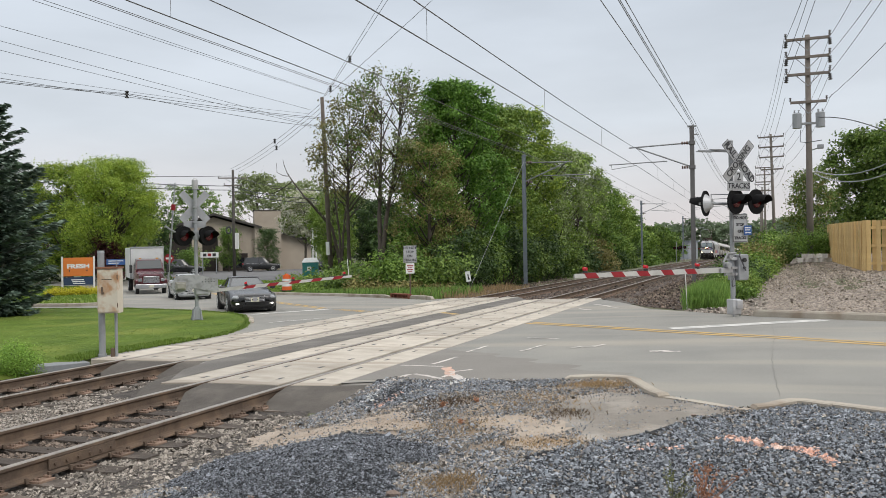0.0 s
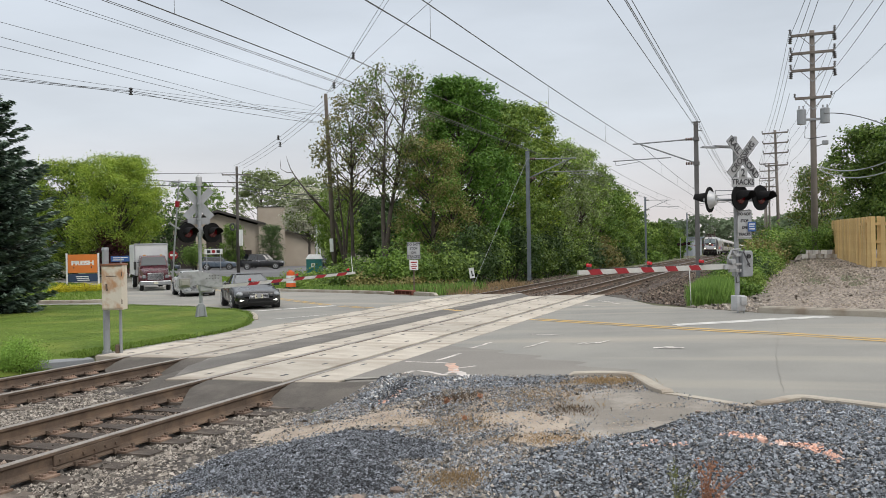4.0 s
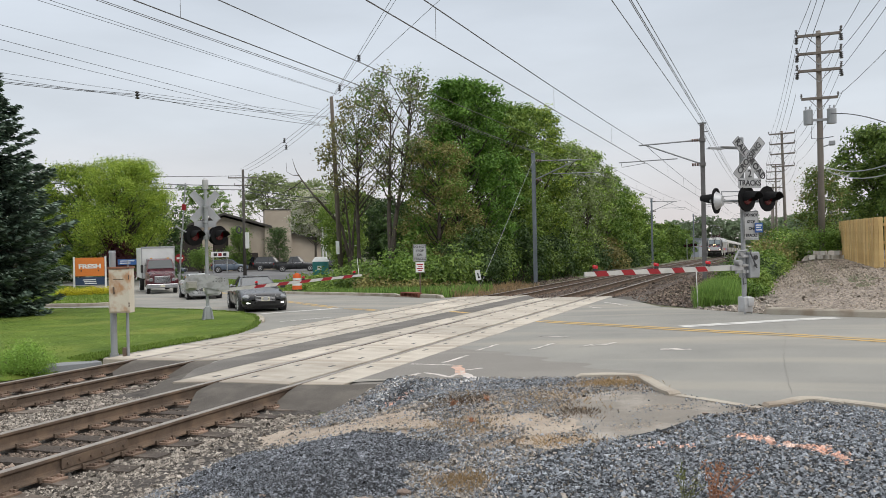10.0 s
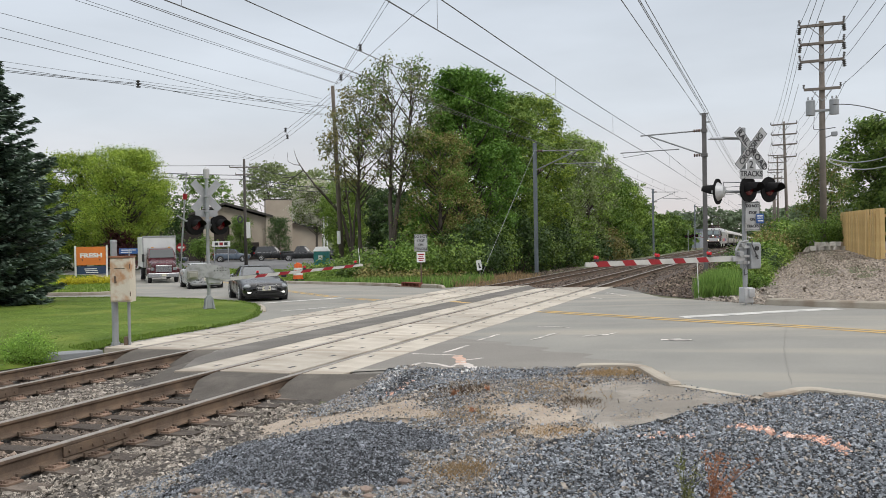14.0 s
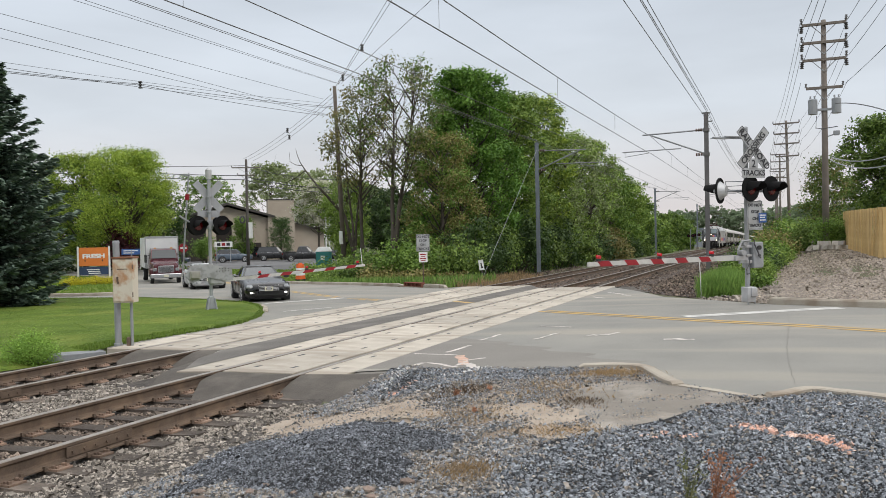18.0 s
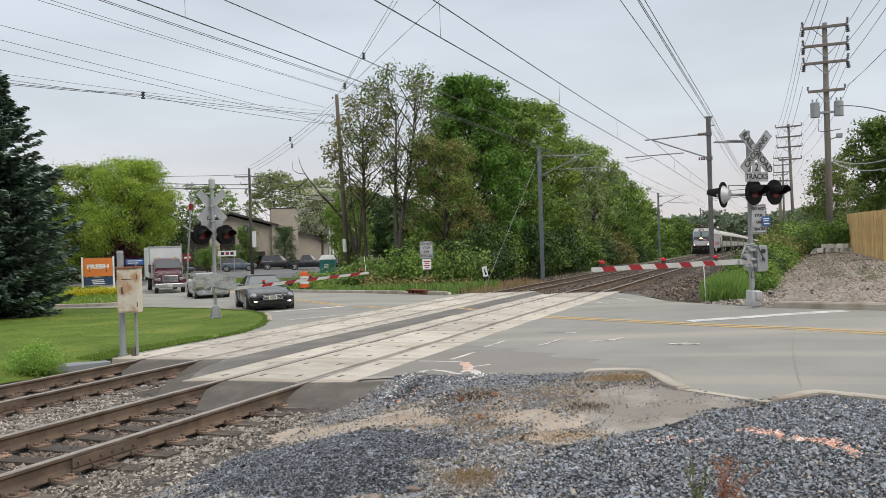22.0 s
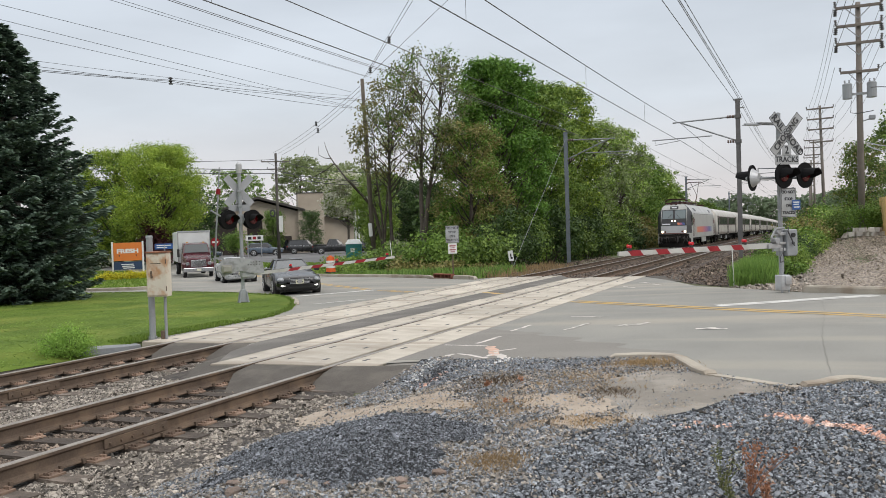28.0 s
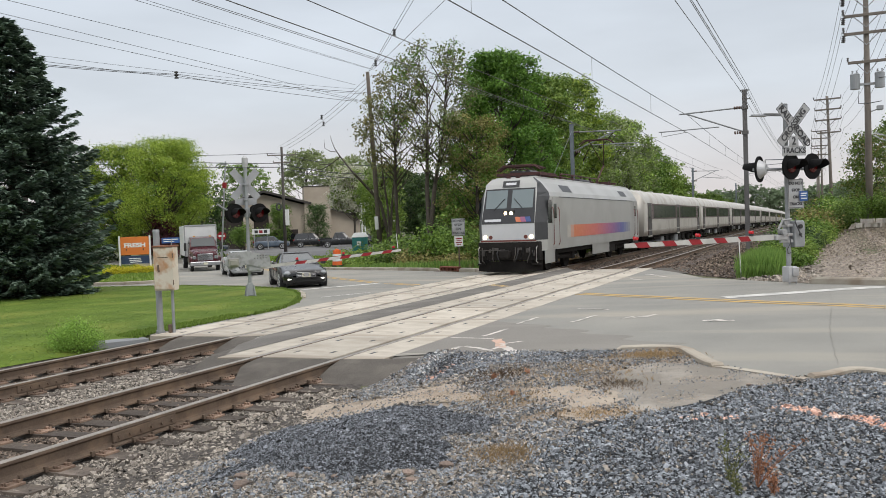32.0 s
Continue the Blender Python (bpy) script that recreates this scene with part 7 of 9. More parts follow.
for s in (-1, 1):
    part("side_window", new_box(s * 1.015 - 0.01, s * 1.015 + 0.01, 0.75, 1.5, 1.72, 2.25), GLASS, tk)
    part("fender", new_box(s * 0.97 - 0.2, s * 0.97 + 0.2, -1.2, -0.1, 0.62, 1.12, 0.12), MAROON, tk)
    part("headlight", new_box(s * 0.78 - 0.14, s * 0.78 + 0.14, -1.36, -1.2, 0.92, 1.16, 0.04), LAMP, tk)
    mr = part("mirror", new_box(s * 1.32 - 0.09, s * 1.32 + 0.09, 0.2, 0.28, 1.55, 2.15, 0.03), TRIM, tk, "tall side mirror")
    part("mirror_arm", tube(bmesh.new(), [(s * 1.0, 0.3, 2.1), (s * 1.3, 0.25, 2.05)], 0.02, 5), TRIM, mr)
    wheel(tk, s * 0.95, -0.65, 0.46, 0.26, s)
    wheel(tk, s * 0.98, 5.9, 0.48, 0.34, s)
    part("marker_lamp", new_box(s * 0.6 - 0.08, s * 0.6 + 0.08, 0.75, 0.83, 2.57, 2.66, 0.01), mat("amber_lamp", (0.6, 0.28, 0.04), None, 0.3), tk)
tg = part("grille", new_box(-0.56, 0.56, -1.40, -1.3, 0.82, 1.32, 0.03), CHROME, tk, "wide chrome grille")
for k in range(6):
    part("grille_slat", new_box(-0.52, 0.52, -1.412, -1.40, 0.87 + 0.075 * k, 0.905 + 0.075 * k), TRIM, tg)
part("bumper", new_box(-1.1, 1.1, -1.52, -1.3, 0.42, 0.74, 0.05), CHROME, tk, "chrome front bumper")
part("number_plate", new_box(-0.16, 0.16, -1.535, -1.52, 0.5, 0.66), PLATE_M, tk)
part("chassis", new_box(-0.45, 0.45, -1.0, 8.0, 0.55, 1.05), TRIM, tk)
part("step", box(new_box(-1.05, -0.85, 0.5, 1.6, 0.45, 0.62), 0.85, 1.05, 0.5, 1.6, 0.45, 0.62), TRIM, tk)


# ---- the train ----
SILVER = mat("silver_body", (0.46, 0.46, 0.445), (0.42, 0.42, 0.405), 0.42, 0.7, 40, metal=0.3, stain=(0.38, 0.375, 0.36), stain_scale=0.5)
SILVER_W = mat("pale_front_paint", (0.62, 0.63, 0.65), (0.55, 0.56, 0.58), 0.4, 1.5, 30, metal=0.2)
STEEL_CAR = mat("brushed_coach_side", (0.54, 0.515, 0.475), (0.46, 0.44, 0.405), 0.4, 0.6, 30, metal=0.3, stain=(0.38, 0.355, 0.32), stain_scale=0.8)
STEEL_ROOF = mat("coach_roof", (0.52, 0.51, 0.48), (0.43, 0.42, 0.395), 0.55, 0.6, 30, metal=0.1, stain=(0.36, 0.32, 0.28), stain_scale=0.9)
MASK = mat("black_front_mask", (0.02, 0.021, 0.024), (0.03, 0.03, 0.033), 0.35, 3, 40)
DARKGREY = mat("dark_grey_corner", (0.055, 0.057, 0.062), (0.04, 0.042, 0.046), 0.5, 3, 40)
BAND = mat("dark_window_band", (0.085, 0.045, 0.038), (0.055, 0.034, 0.03), 0.5, 1.5, 30)
DOORGREY = mat("dark_coach_door", (0.06, 0.055, 0.052), (0.04, 0.037, 0.035), 0.5, 2, 30)
UNDER = mat("sooty_underframe", (0.013, 0.012, 0.0115), (0.028, 0.025, 0.023), 0.9, 3, 30, 0.4, spec=0.2)
UNDER_MID = mat("grimy_steel", (0.085, 0.078, 0.07), (0.045, 0.042, 0.04), 0.8, 4, 40, 0.3)
TRAINGLASS = glass_mat("train_glass", (0.02, 0.024, 0.024), 0.12)
TRAINGLASS.node_tree.nodes["Principled BSDF"].inputs["Coat Weight"].default_value = 0.0
CABGLASS = glass_mat("cab_glass", (0.16, 0.20, 0.21), 0.06)
RAILRED = mat("rail_red", (0.20, 0.045, 0.035), (0.15, 0.035, 0.03), 0.5)
ORANGE_L = mat("orange_stripe", (0.62, 0.19, 0.09), (0.55, 0.16, 0.08), 0.45)
PURPLE_L = mat("purple_stripe", (0.36, 0.12, 0.20), (0.30, 0.11, 0.22), 0.45)
BLUE_L = mat("blue_stripe", (0.06, 0.10, 0.27), (0.05, 0.085, 0.23), 0.45)
STRIPES = []
for k in range(24):
    u = k / 23
    c = [lerp(u, (0.0, 0.08, 0.38, 0.62, 0.85, 1.0), v) for v in ((0.46, 0.60, 0.56, 0.33, 0.085, 0.30), (0.44, 0.20, 0.15, 0.12, 0.11, 0.31), (0.40, 0.10, 0.13, 0.25, 0.32, 0.36))]
    STRIPES.append(mat("side_stripe_%d" % k, tuple(c), tuple(v * 0.93 for v in c), 0.45))
HEADLAMP = mat("lit_headlamp", (0.9, 0.85, 0.7), None, 0.2, glow=(1.0, 0.74, 0.40, 9.0))
ROOFGEAR = mat("brown_roof_gear", (0.095, 0.03, 0.028), (0.03, 0.02, 0.019), 0.8, 4, 40)
LOCO_L = 19.5


def lean_y(z):
    return lerp(z, (0.0, 2.05, 3.50, 3.88), (0.0, 0.0, 0.52, 0.74))


def half_w(z):
    return lerp(z, (0.0, 3.10, 3.28, 3.66, 3.88), (1.475, 1.475, 1.41, 1.14, 0.92))


loco = thing("locomotive", "silver electric locomotive with black cab mask and lit headlights", "locomotive")
bm = bmesh.new()
rings = []
for z in (0.92, 1.36, 2.05, 3.10, 3.28, 3.66, 3.88):
    w, f = half_w(z), lean_y(z)
    k = 0.42
    bx, by = min(w - 0.05, 1.13), 0.62 * min(1.0, (w - 0.9) / 0.5 + 0.1)
    front = [(-w, f + by, z), (-bx, f, z), (bx, f, z), (w, f + by, z)]
    rear = [(w, LOCO_L - f - by, z), (bx, LOCO_L - f, z), (-bx, LOCO_L - f, z), (-w, LOCO_L - f - by, z)]
    rings.append(front + rear)
loft(bm, rings)
bmesh.ops.recalc_face_normals(bm, faces=bm.faces[:])
for f in bm.faces:
    c = f.calc_center_median()
    if 1.36 < c.z < 3.9 and abs(f.normal.x) > 0.1 and abs(f.normal.y) > 0.1 and c.y < 2:
        f.material_index = 1
body = part("body", mesh_of(bm, "body", (SILVER, DARKGREY)), SILVER, loco, "silver carbody with dark cab corners")


def face_panel(name, outline, material, parent, proud=0.015, label="", thick=0.01):
    """A panel that lies on the sloping front: an outline of (x, z)."""
    bm = bmesh.new()
    a = [bm.verts.new((x, lean_y(z) - proud, z)) for x, z in outline]
    b = [bm.verts.new((x, lean_y(z) - proud + thick, z)) for x, z in outline]
    bm.faces.new(a)
    bm.faces.new(b[::-1])
    n = len(a)
    for i in range(n):
        bm.faces.new((a[i], b[i], b[(i + 1) % n], a[(i + 1) % n]))
    bmesh.ops.recalc_face_normals(bm, faces=bm.faces[:])
    return part(name, bm, material, parent, label)


def rect(x0, x1, z0, z1, cuts=()):
    zs = [z0] + [c for c in cuts if z0 < c < z1] + [z1]
    return [(x0, z) for z in zs] + [(x1, z) for z in zs[::-1]]


mask = face_panel("front_mask", [(-1.12, 2.04), (-1.12, 2.05), (-1.05, 3.46), (1.05, 3.46), (1.12, 2.05), (1.12, 2.04)], MASK, loco, 0.015, "black cab front mask")
for s in (-1, 1):
    x0, x1 = sorted((s * 0.10, s * 1.0))
    face_panel("cab_window", [(x0, 2.66), (x0, 3.40), (x1, 3.40), (x1, 2.66)], CABGLASS, mask, 0.024, "large windshield pane reflecting sky")
    part("wiper", tube(bmesh.new(), [(s * 0.62, lean_y(2.6) - 0.04, 2.6), (s * 0.20, lean_y(3.05) - 0.05, 3.05)], 0.014, 5), BLACK, mask)
    part("headlight", cyl(bmesh.new(), (s * 0.98, 0.02, 1.50), (s * 0.98, -0.03, 1.50), 0.088, 0.08, seg=20), HEADLAMP, loco, "lit round headlight")
    part("marker_light", cyl(bmesh.new(), (s * 0.74, 0.02, 1.50), (s * 0.74, -0.02, 1.50), 0.08, seg=16), mat("dull_marker", (0.16, 0.04, 0.03), None, 0.4), loco)
    part("ditch_light", cyl(bmesh.new(), (s * 0.12, lean_y(2.46) + 0.02, 2.46), (s * 0.12, lean_y(2.46) - 0.05, 2.46), 0.068, seg=18), HEADLAMP, mask, "lit centre lamp")
    part("front_step", box(new_box(s * 1.15 - 0.16, s * 1.15 + 0.16, -0.10, 0.3, 0.38, 0.44), s * 1.15 - 0.16, s * 1.15 + 0.16, -0.05, 0.3, 0.72, 0.77), UNDER, loco)
    part("hose", tube(bmesh.new(), [(s * 0.42, -0.02, 1.05), (s * 0.44, -0.16, 0.85), (s * 0.36, -0.2, 0.6), (s * 0.3, -0.1, 0.5)], 0.028, 6), BLACK, loco, "hanging black air hose")
    part("hose", tube(bmesh.new(), [(s * 0.62, -0.02, 1.0), (s * 0.66, -0.14, 0.8), (s * 0.58, -0.18, 0.62)], 0.022, 6), UNDER, loco)
part("lamp_box", new_box(-0.26, 0.26, lean_y(2.46) - 0.03, lean_y(2.46) + 0.1, 2.33, 2.59, 0.03), BLACK, mask)
nb = face_panel("number_board", rect(-0.36, 0.36, 3.52, 3.78), MASK, loco, 0.02, "dark number board")
face_panel("text_bar", rect(-0.22, 0.22, 3.60, 3.70), SILVER_W, nb, 0.026)
face_panel("nose_panel", rect(-1.12, 1.12, 1.39, 2.02), SILVER_W, loco, 0.014, "pale nose panel")
face_panel("text_bar", rect(-1.0, -0.30, 2.13, 2.23), SILVER_W, mask, 0.022)
for k, m in enumerate((ORANGE_L, PURPLE_L, BLUE_L)):
    face_panel("colour_flash", [(0.36 + 0.21 * k, 2.10), (0.28 + 0.21 * k, 2.30), (0.49 + 0.21 * k, 2.30), (0.57 + 0.21 * k, 2.10)], m, mask, 0.022)
part("red_sill", new_box(-1.16, 1.16, -0.03, 0.03, 1.325, 1.375), RAILRED, loco, "dark red line under the headlights")
part("buffer_beam", new_box(-1.3, 1.3, -0.01, 0.5, 0.55, 1.30, 0.03), UNDER, loco, "sooty black buffer beam")
part("coupler", box(new_box(-0.12, 0.12, -0.45, 0.1, 0.72, 0.95, 0.04), -0.2, 0.2, -0.62, -0.40, 0.66, 1.0, 0.06), UNDER, loco, "black knuckle coupler")
plow = bmesh.new()
loft(plow, [[(-1.35, 0.25, 0.55), (-0.7, -0.12, 0.55), (0.7, -0.12, 0.55), (1.35, 0.25, 0.55)], [(-1.38, 0.15, 0.14), (-0.7, -0.32, 0.12), (0.7, -0.32, 0.12), (1.38, 0.15, 0.14)]], cap=False, closed=False)
bmesh.ops.solidify(plow, geom=plow.faces[:], thickness=0.03)
part("snow_plow", plow, UNDER, loco, "low black pilot plow")
for x, z, w, h in ((-1.02, 0.86, 0.14, 0.22), (-0.78, 0.95, 0.1, 0.14), (0.82, 0.95, 0.12, 0.16), (1.06, 0.84, 0.12, 0.24), (-0.5, 1.02, 0.16, 0.1), (0.5, 1.02, 0.16, 0.1)):
    part("jumper_box", new_box(x - w / 2, x + w / 2, -0.09, 0.0, z - h / 2, z + h / 2, 0.02), UNDER_MID, loco, "grimy jumper socket box")
for k, x in enumerate((-1.12, -0.9, -0.66, -0.3, 0.3, 0.66, 0.9, 1.12)):
    part("hose", tube(bmesh.new(), [(x, -0.02, 1.08), (x + 0.05 * (-1) ** k, -0.17, 0.84), (x * 0.94, -0.2, 0.55 + 0.04 * (k % 3)), (x * 0.9, -0.1, 0.48)], 0.024, 6), (UNDER_MID, MATT_BLACK)[k % 2], loco, "hanging air hose")
for s in (-1, 1):
    part("handrail", tube(bmesh.new(), [(s * 1.22, -0.05, 1.12), (s * 1.22, -0.16, 1.05), (s * 1.22, -0.16, 0.5), (s * 1.22, -0.02, 0.45)], 0.018, 6), SILVER, loco, "pale step handrail")
part("cut_lever", tube(bmesh.new(), [(-1.2, -0.12, 1.0), (-0.3, -0.3, 0.98), (0.0, -0.45, 1.02)], 0.016, 6), UNDER_MID, loco, "coupler cut lever")
part("roof_cap", new_box(-0.9, 0.9, 1.2, LOCO_L - 1.2, 3.86, 3.95, 0.03), SILVER, loco)
for s in (-1, 1):
    x = s * 1.478
    n, y0, dy = 14, 4.3, 0.72
    for k in range(24):
        part("colour_stripe", new_box(x - 0.006, x + 0.006, 3.4 + 0.54 * k, 3.94 + 0.54 * k, 1.36, 1.90), STRIPES[k], loco, "colour band on the side")
    for yd in (1.35, LOCO_L - 1.95):
        d = part("cab_door", new_box(x - 0.012, x + 0.012, yd, yd + 0.62, 1.0, 3.06), SILVER, loco, "cab door")
        part("door_window", new_box(x - 0.018, x + 0.018, yd + 0.12, yd + 0.5, 2.2, 2.8), TRAINGLASS, d)
        for yy in (yd - 0.08, yd + 0.70):
            part("grab_rail", tube(bmesh.new(), [(x + s * 0.02, yy, 1.1), (x + s * 0.07, yy, 1.2), (x + s * 0.07, yy, 2.55), (x + s * 0.02, yy, 2.65)], 0.017, 6), RAILRED, d, "dark red grab rail")
    part("side_window", new_box(x - 0.012, x + 0.012, 0.70, 1.22, 2.02, 2.95), TRAINGLASS, loco)
    for yv, wv in ((3.2, 1.5), (8.5, 2.2), (14.6, 1.5)):
        v = bmesh.new()
        zz = (3.32, 3.62)
        v.faces.new([v.verts.new(p) for p in ((s * (half_w(zz[0]) + 0.012), yv, zz[0]), (s * (half_w(zz[0]) + 0.012), yv + wv, zz[0]), (s * (half_w(zz[1]) + 0.012), yv + wv, zz[1]), (s * (half_w(zz[1]) + 0.012), yv, zz[1]))])
        if yv != 8.5:
            part("roof_vent", v, DARKGREY, loco, "dark louvred roof vent")
        else:
            v.free()
    part("seam", new_box(x - 0.012, x + 0.012, 2.3, LOCO_L - 2.3, 3.07, 3.10), DARKGREY, loco)
    part("skirt", new_box(s * 1.40 - 0.03, s * 1.40 + 0.03, 8.0, 11.4, 0.42, 0.95, 0.02), SILVER, loco)
    part("skirt", new_box(s * 1.42 - 0.03, s * 1.42 + 0.03, 0.35, 1.6, 0.40, 0.95, 0.02), SILVER, loco)
    part("equipment_box", new_box(s * 1.1 - 0.25, s * 1.1 + 0.25, 11.8, 13.0, 0.4, 0.92, 0.03), UNDER, loco)
    part("ladder", box(box(new_box(s * 1.42 - 0.02, s * 1.42 + 0.02, 1.9, 2.3, 0.35, 0.39), s * 1.42 - 0.02, s * 1.42 + 0.02, 1.9, 2.3, 0.62, 0.66), s * 1.42 - 0.02, s * 1.42 + 0.02, 1.9, 1.94, 0.35, 0.95), UNDER, loco)
part("underframe", new_box(-1.3, 1.3, 0.6, LOCO_L - 0.6, 0.72, 0.96), UNDER, loco)
LOCO_WHEELS = []


def bogie(parent, y, base, r, wheels=None, halfw=1.05):
    b = part("bogie", new_box(-halfw + 0.15, halfw - 0.15, y - base * 0.35, y + base * 0.35, 0.45, 0.7, 0.05), UNDER, parent, "sooty bogie")
    for s in (-1, 1):
        fr = bmesh.new()
        tube(fr, [(s * halfw, y - base / 2 - 0.75, 0.62), (s * halfw, y - base / 2, 0.80), (s * halfw, y - base * 0.25, 0.55), (s * halfw, y + base * 0.25, 0.55), (s * halfw, y + base / 2, 0.80), (s * halfw, y + base / 2 + 0.75, 0.62)], 0.11, 6)
        part("bogie_frame", fr, UNDER, b)
        for a in (-1, 1):
            part("axle_box", new_box(s * halfw - 0.11, s * halfw + 0.13, y + a * base / 2 - 0.2, y + a * base / 2 + 0.2, r - 0.18, r + 0.2, 0.05), UNDER, b)
            part("spring", new_cyl((s * halfw, y + a * (base / 2 - 0.42), 0.38), (s * halfw, y + a * (base / 2 - 0.42), 0.72), 0.09, seg=10), UNDER, b)
    for a in (-1, 1):
        w = bmesh.new()
        for s in (-1, 1):
            cyl(w, (s * 0.70, 0, 0), (s * 0.82, 0, 0), r, seg=24)
            cyl(w, (s * 0.67, 0, 0), (s * 0.70, 0, 0), r + 0.028, seg=24)
            for k in range(4):
                cyl(w, (s * 0.82, r * 0.5 * math.cos(k * 1.57), r * 0.5 * math.sin(k * 1.57)), (s * 0.835, r * 0.5 * math.cos(k * 1.57), r * 0.5 * math.sin(k * 1.57)), 0.07, seg=8)
        cyl(w, (-0.7, 0, 0), (0.7, 0, 0), 0.09, seg=10)
        ws = part("wheelset", w, UNDER, parent, "steel wheelset", m=pose(0, y + a * base / 2, r))
        if wheels is not None:
            wheels.append((ws, y + a * base / 2, r))
    return b


bogie(loco, 4.0, 2.8, 0.55, LOCO_WHEELS)
bogie(loco, LOCO_L - 4.0, 2.8, 0.55, LOCO_WHEELS)
# roof gear and pantographs
for y in (3.2, 6.0, 8.0, 9.6, 11.4, 13.0, 15.8):
    for sx in (-0.5, 0.5):
        part("roof_insulator", insulator(bmesh.new(), (sx, y, 3.93), (0, 0, 1), 4, 0.09, 0.34), ROOFGEAR, loco)
part("busbar", tube(tube(bmesh.new(), [(-0.5, 3.0, 4.26), (-0.5, 9.0, 4.28), (-0.5, 16.0, 4.26)], 0.03, 6), [(0.5, 6.0, 4.26), (0.5, 13.0, 4.26)], 0.03, 6), ROOFGEAR, loco)
part("roof_box", new_box(-0.7, 0.7, 8.6, 10.6, 3.93, 4.10, 0.05), DARKGREY, loco)
part("horn", cyl(cyl(bmesh.new(), (-0.3, 1.5, 3.92), (-0.3, 1.1, 3.92), 0.04, 0.09, seg=10), (0.1, 1.5, 3.92), (0.1, 1.1, 3.92), 0.04, 0.09, seg=10), ROOFGEAR, loco)


def pantograph(y, up):
    p = part("pantograph", box(box(new_box(-0.75, 0.75, y - 0.9, y - 0.8, 4.05, 4.15), -0.75, 0.75, y + 0.8, y + 0.9, 4.05, 4.15), -0.08, 0.08, y - 0.85, y + 0.85, 4.04, 4.12), ROOFGEAR, loco, "raised pantograph" if up else "folded pantograph")
    knee = (0, y + 1.25, 5.2 if up else 4.30)
    head = (0, y - 0.35, 6.50) if up else (0, y - 0.9, 4.40)
    part("lower_arm", tube(bmesh.new(), [(0, y - 0.7, 4.12), knee], 0.05, 6), ROOFGEAR, p)
    part("upper_arm", tube(tube(bmesh.new(), [knee, (-0.4, head[1], head[2])], 0.025, 5), [knee, (0.4, head[1], head[2])], 0.025, 5), ROOFGEAR, p)
    part("collector_head", tube(tube(bmesh.new(), [(-0.95, head[1] - 0.18, head[2] - 0.16), (-0.65, head[1] - 0.18, head[2] + 0.05), (0.65, head[1] - 0.18, head[2] + 0.05), (0.95, head[1] - 0.18, head[2] - 0.16)], 0.035, 6), [(-0.95, head[1] + 0.18, head[2] - 0.16), (-0.65, head[1] + 0.18, head[2] + 0.05), (0.65, head[1] + 0.18, head[2] + 0.05), (0.95, head[1] + 0.18, head[2] - 0.16)], 0.035, 6), ROOFGEAR, p)
    return p


pantograph(2.6, False)
pantograph(15.4, True)
part("roof_frame", box(box(box(new_box(-0.95, 0.95, 1.45, 1.55, 4.02, 4.14), -0.95, 0.95, 3.75, 3.85, 4.02, 4.14), -0.95, -0.85, 1.55, 3.75, 4.02, 4.14), 0.85, 0.95, 1.55, 3.75, 4.02, 4.14), ROOFGEAR, loco, "dark red pantograph base frame")
for k, y in enumerate((1.6, 2.1, 2.6, 3.1, 3.6)):
    part("roof_insulator", insulator(bmesh.new(), (-0.8 if k % 2 else 0.8, y, 3.9), (0, 0, 1), 3, 0.10, 0.24), ROOFGEAR, loco)
part("air_tank", new_cyl((0.35, 1.7, 4.12), (0.35, 3.4, 4.12), 0.13, seg=12), MASK, loco, "black tank on the roof")
part("spring_box", new_box(-0.45, 0.1, 1.7, 2.5, 3.95, 4.24, 0.04), MASK, loco)
part("collector_rest", tube(tube(bmesh.new(), [(-1.0, 1.75, 4.30), (-0.7, 1.75, 4.42), (0.7, 1.75, 4.42), (1.0, 1.75, 4.30)], 0.04, 6), [(-1.0, 2.05, 4.30), (-0.7, 2.05, 4.42), (0.7, 2.05, 4.42), (1.0, 2.05, 4.30)], 0.04, 6), ROOFGEAR, loco, "folded dark red collector strips")

# one coach, then its copies
COACH_L = 25.9
coach = thing("passenger_coach", "silver passenger coach with a dark window band", "railway coach", group="coaches of the train")
prof = [(1.58, 0.95), (1.60, 1.3), (1.60, 2.95), (1.50, 3.32), (1.22, 3.66), (0.7, 3.84), (0.0, 3.90)]
ring = prof + [(-a, b) for a, b in prof[-2::-1]]
cb = loft(bmesh.new(), [[(a * k, y, b if b < 1.2 else 1.2 + (b - 1.2) * (0.5 + 0.5 * k)) for a, b in ring] for y, k in ((0.0, 0.96), (0.25, 1.0), (COACH_L - 0.25, 1.0), (COACH_L, 0.96))])
bmesh.ops.recalc_face_normals(cb, faces=cb.faces[:])
for f in cb.faces:
    if f.calc_center_median().z > 3.0 and abs(f.normal.y) < 0.5:
        f.material_index = 1
part("body", mesh_of(cb, "body", (STEEL_CAR, STEEL_ROOF), True), STEEL_CAR, coach)
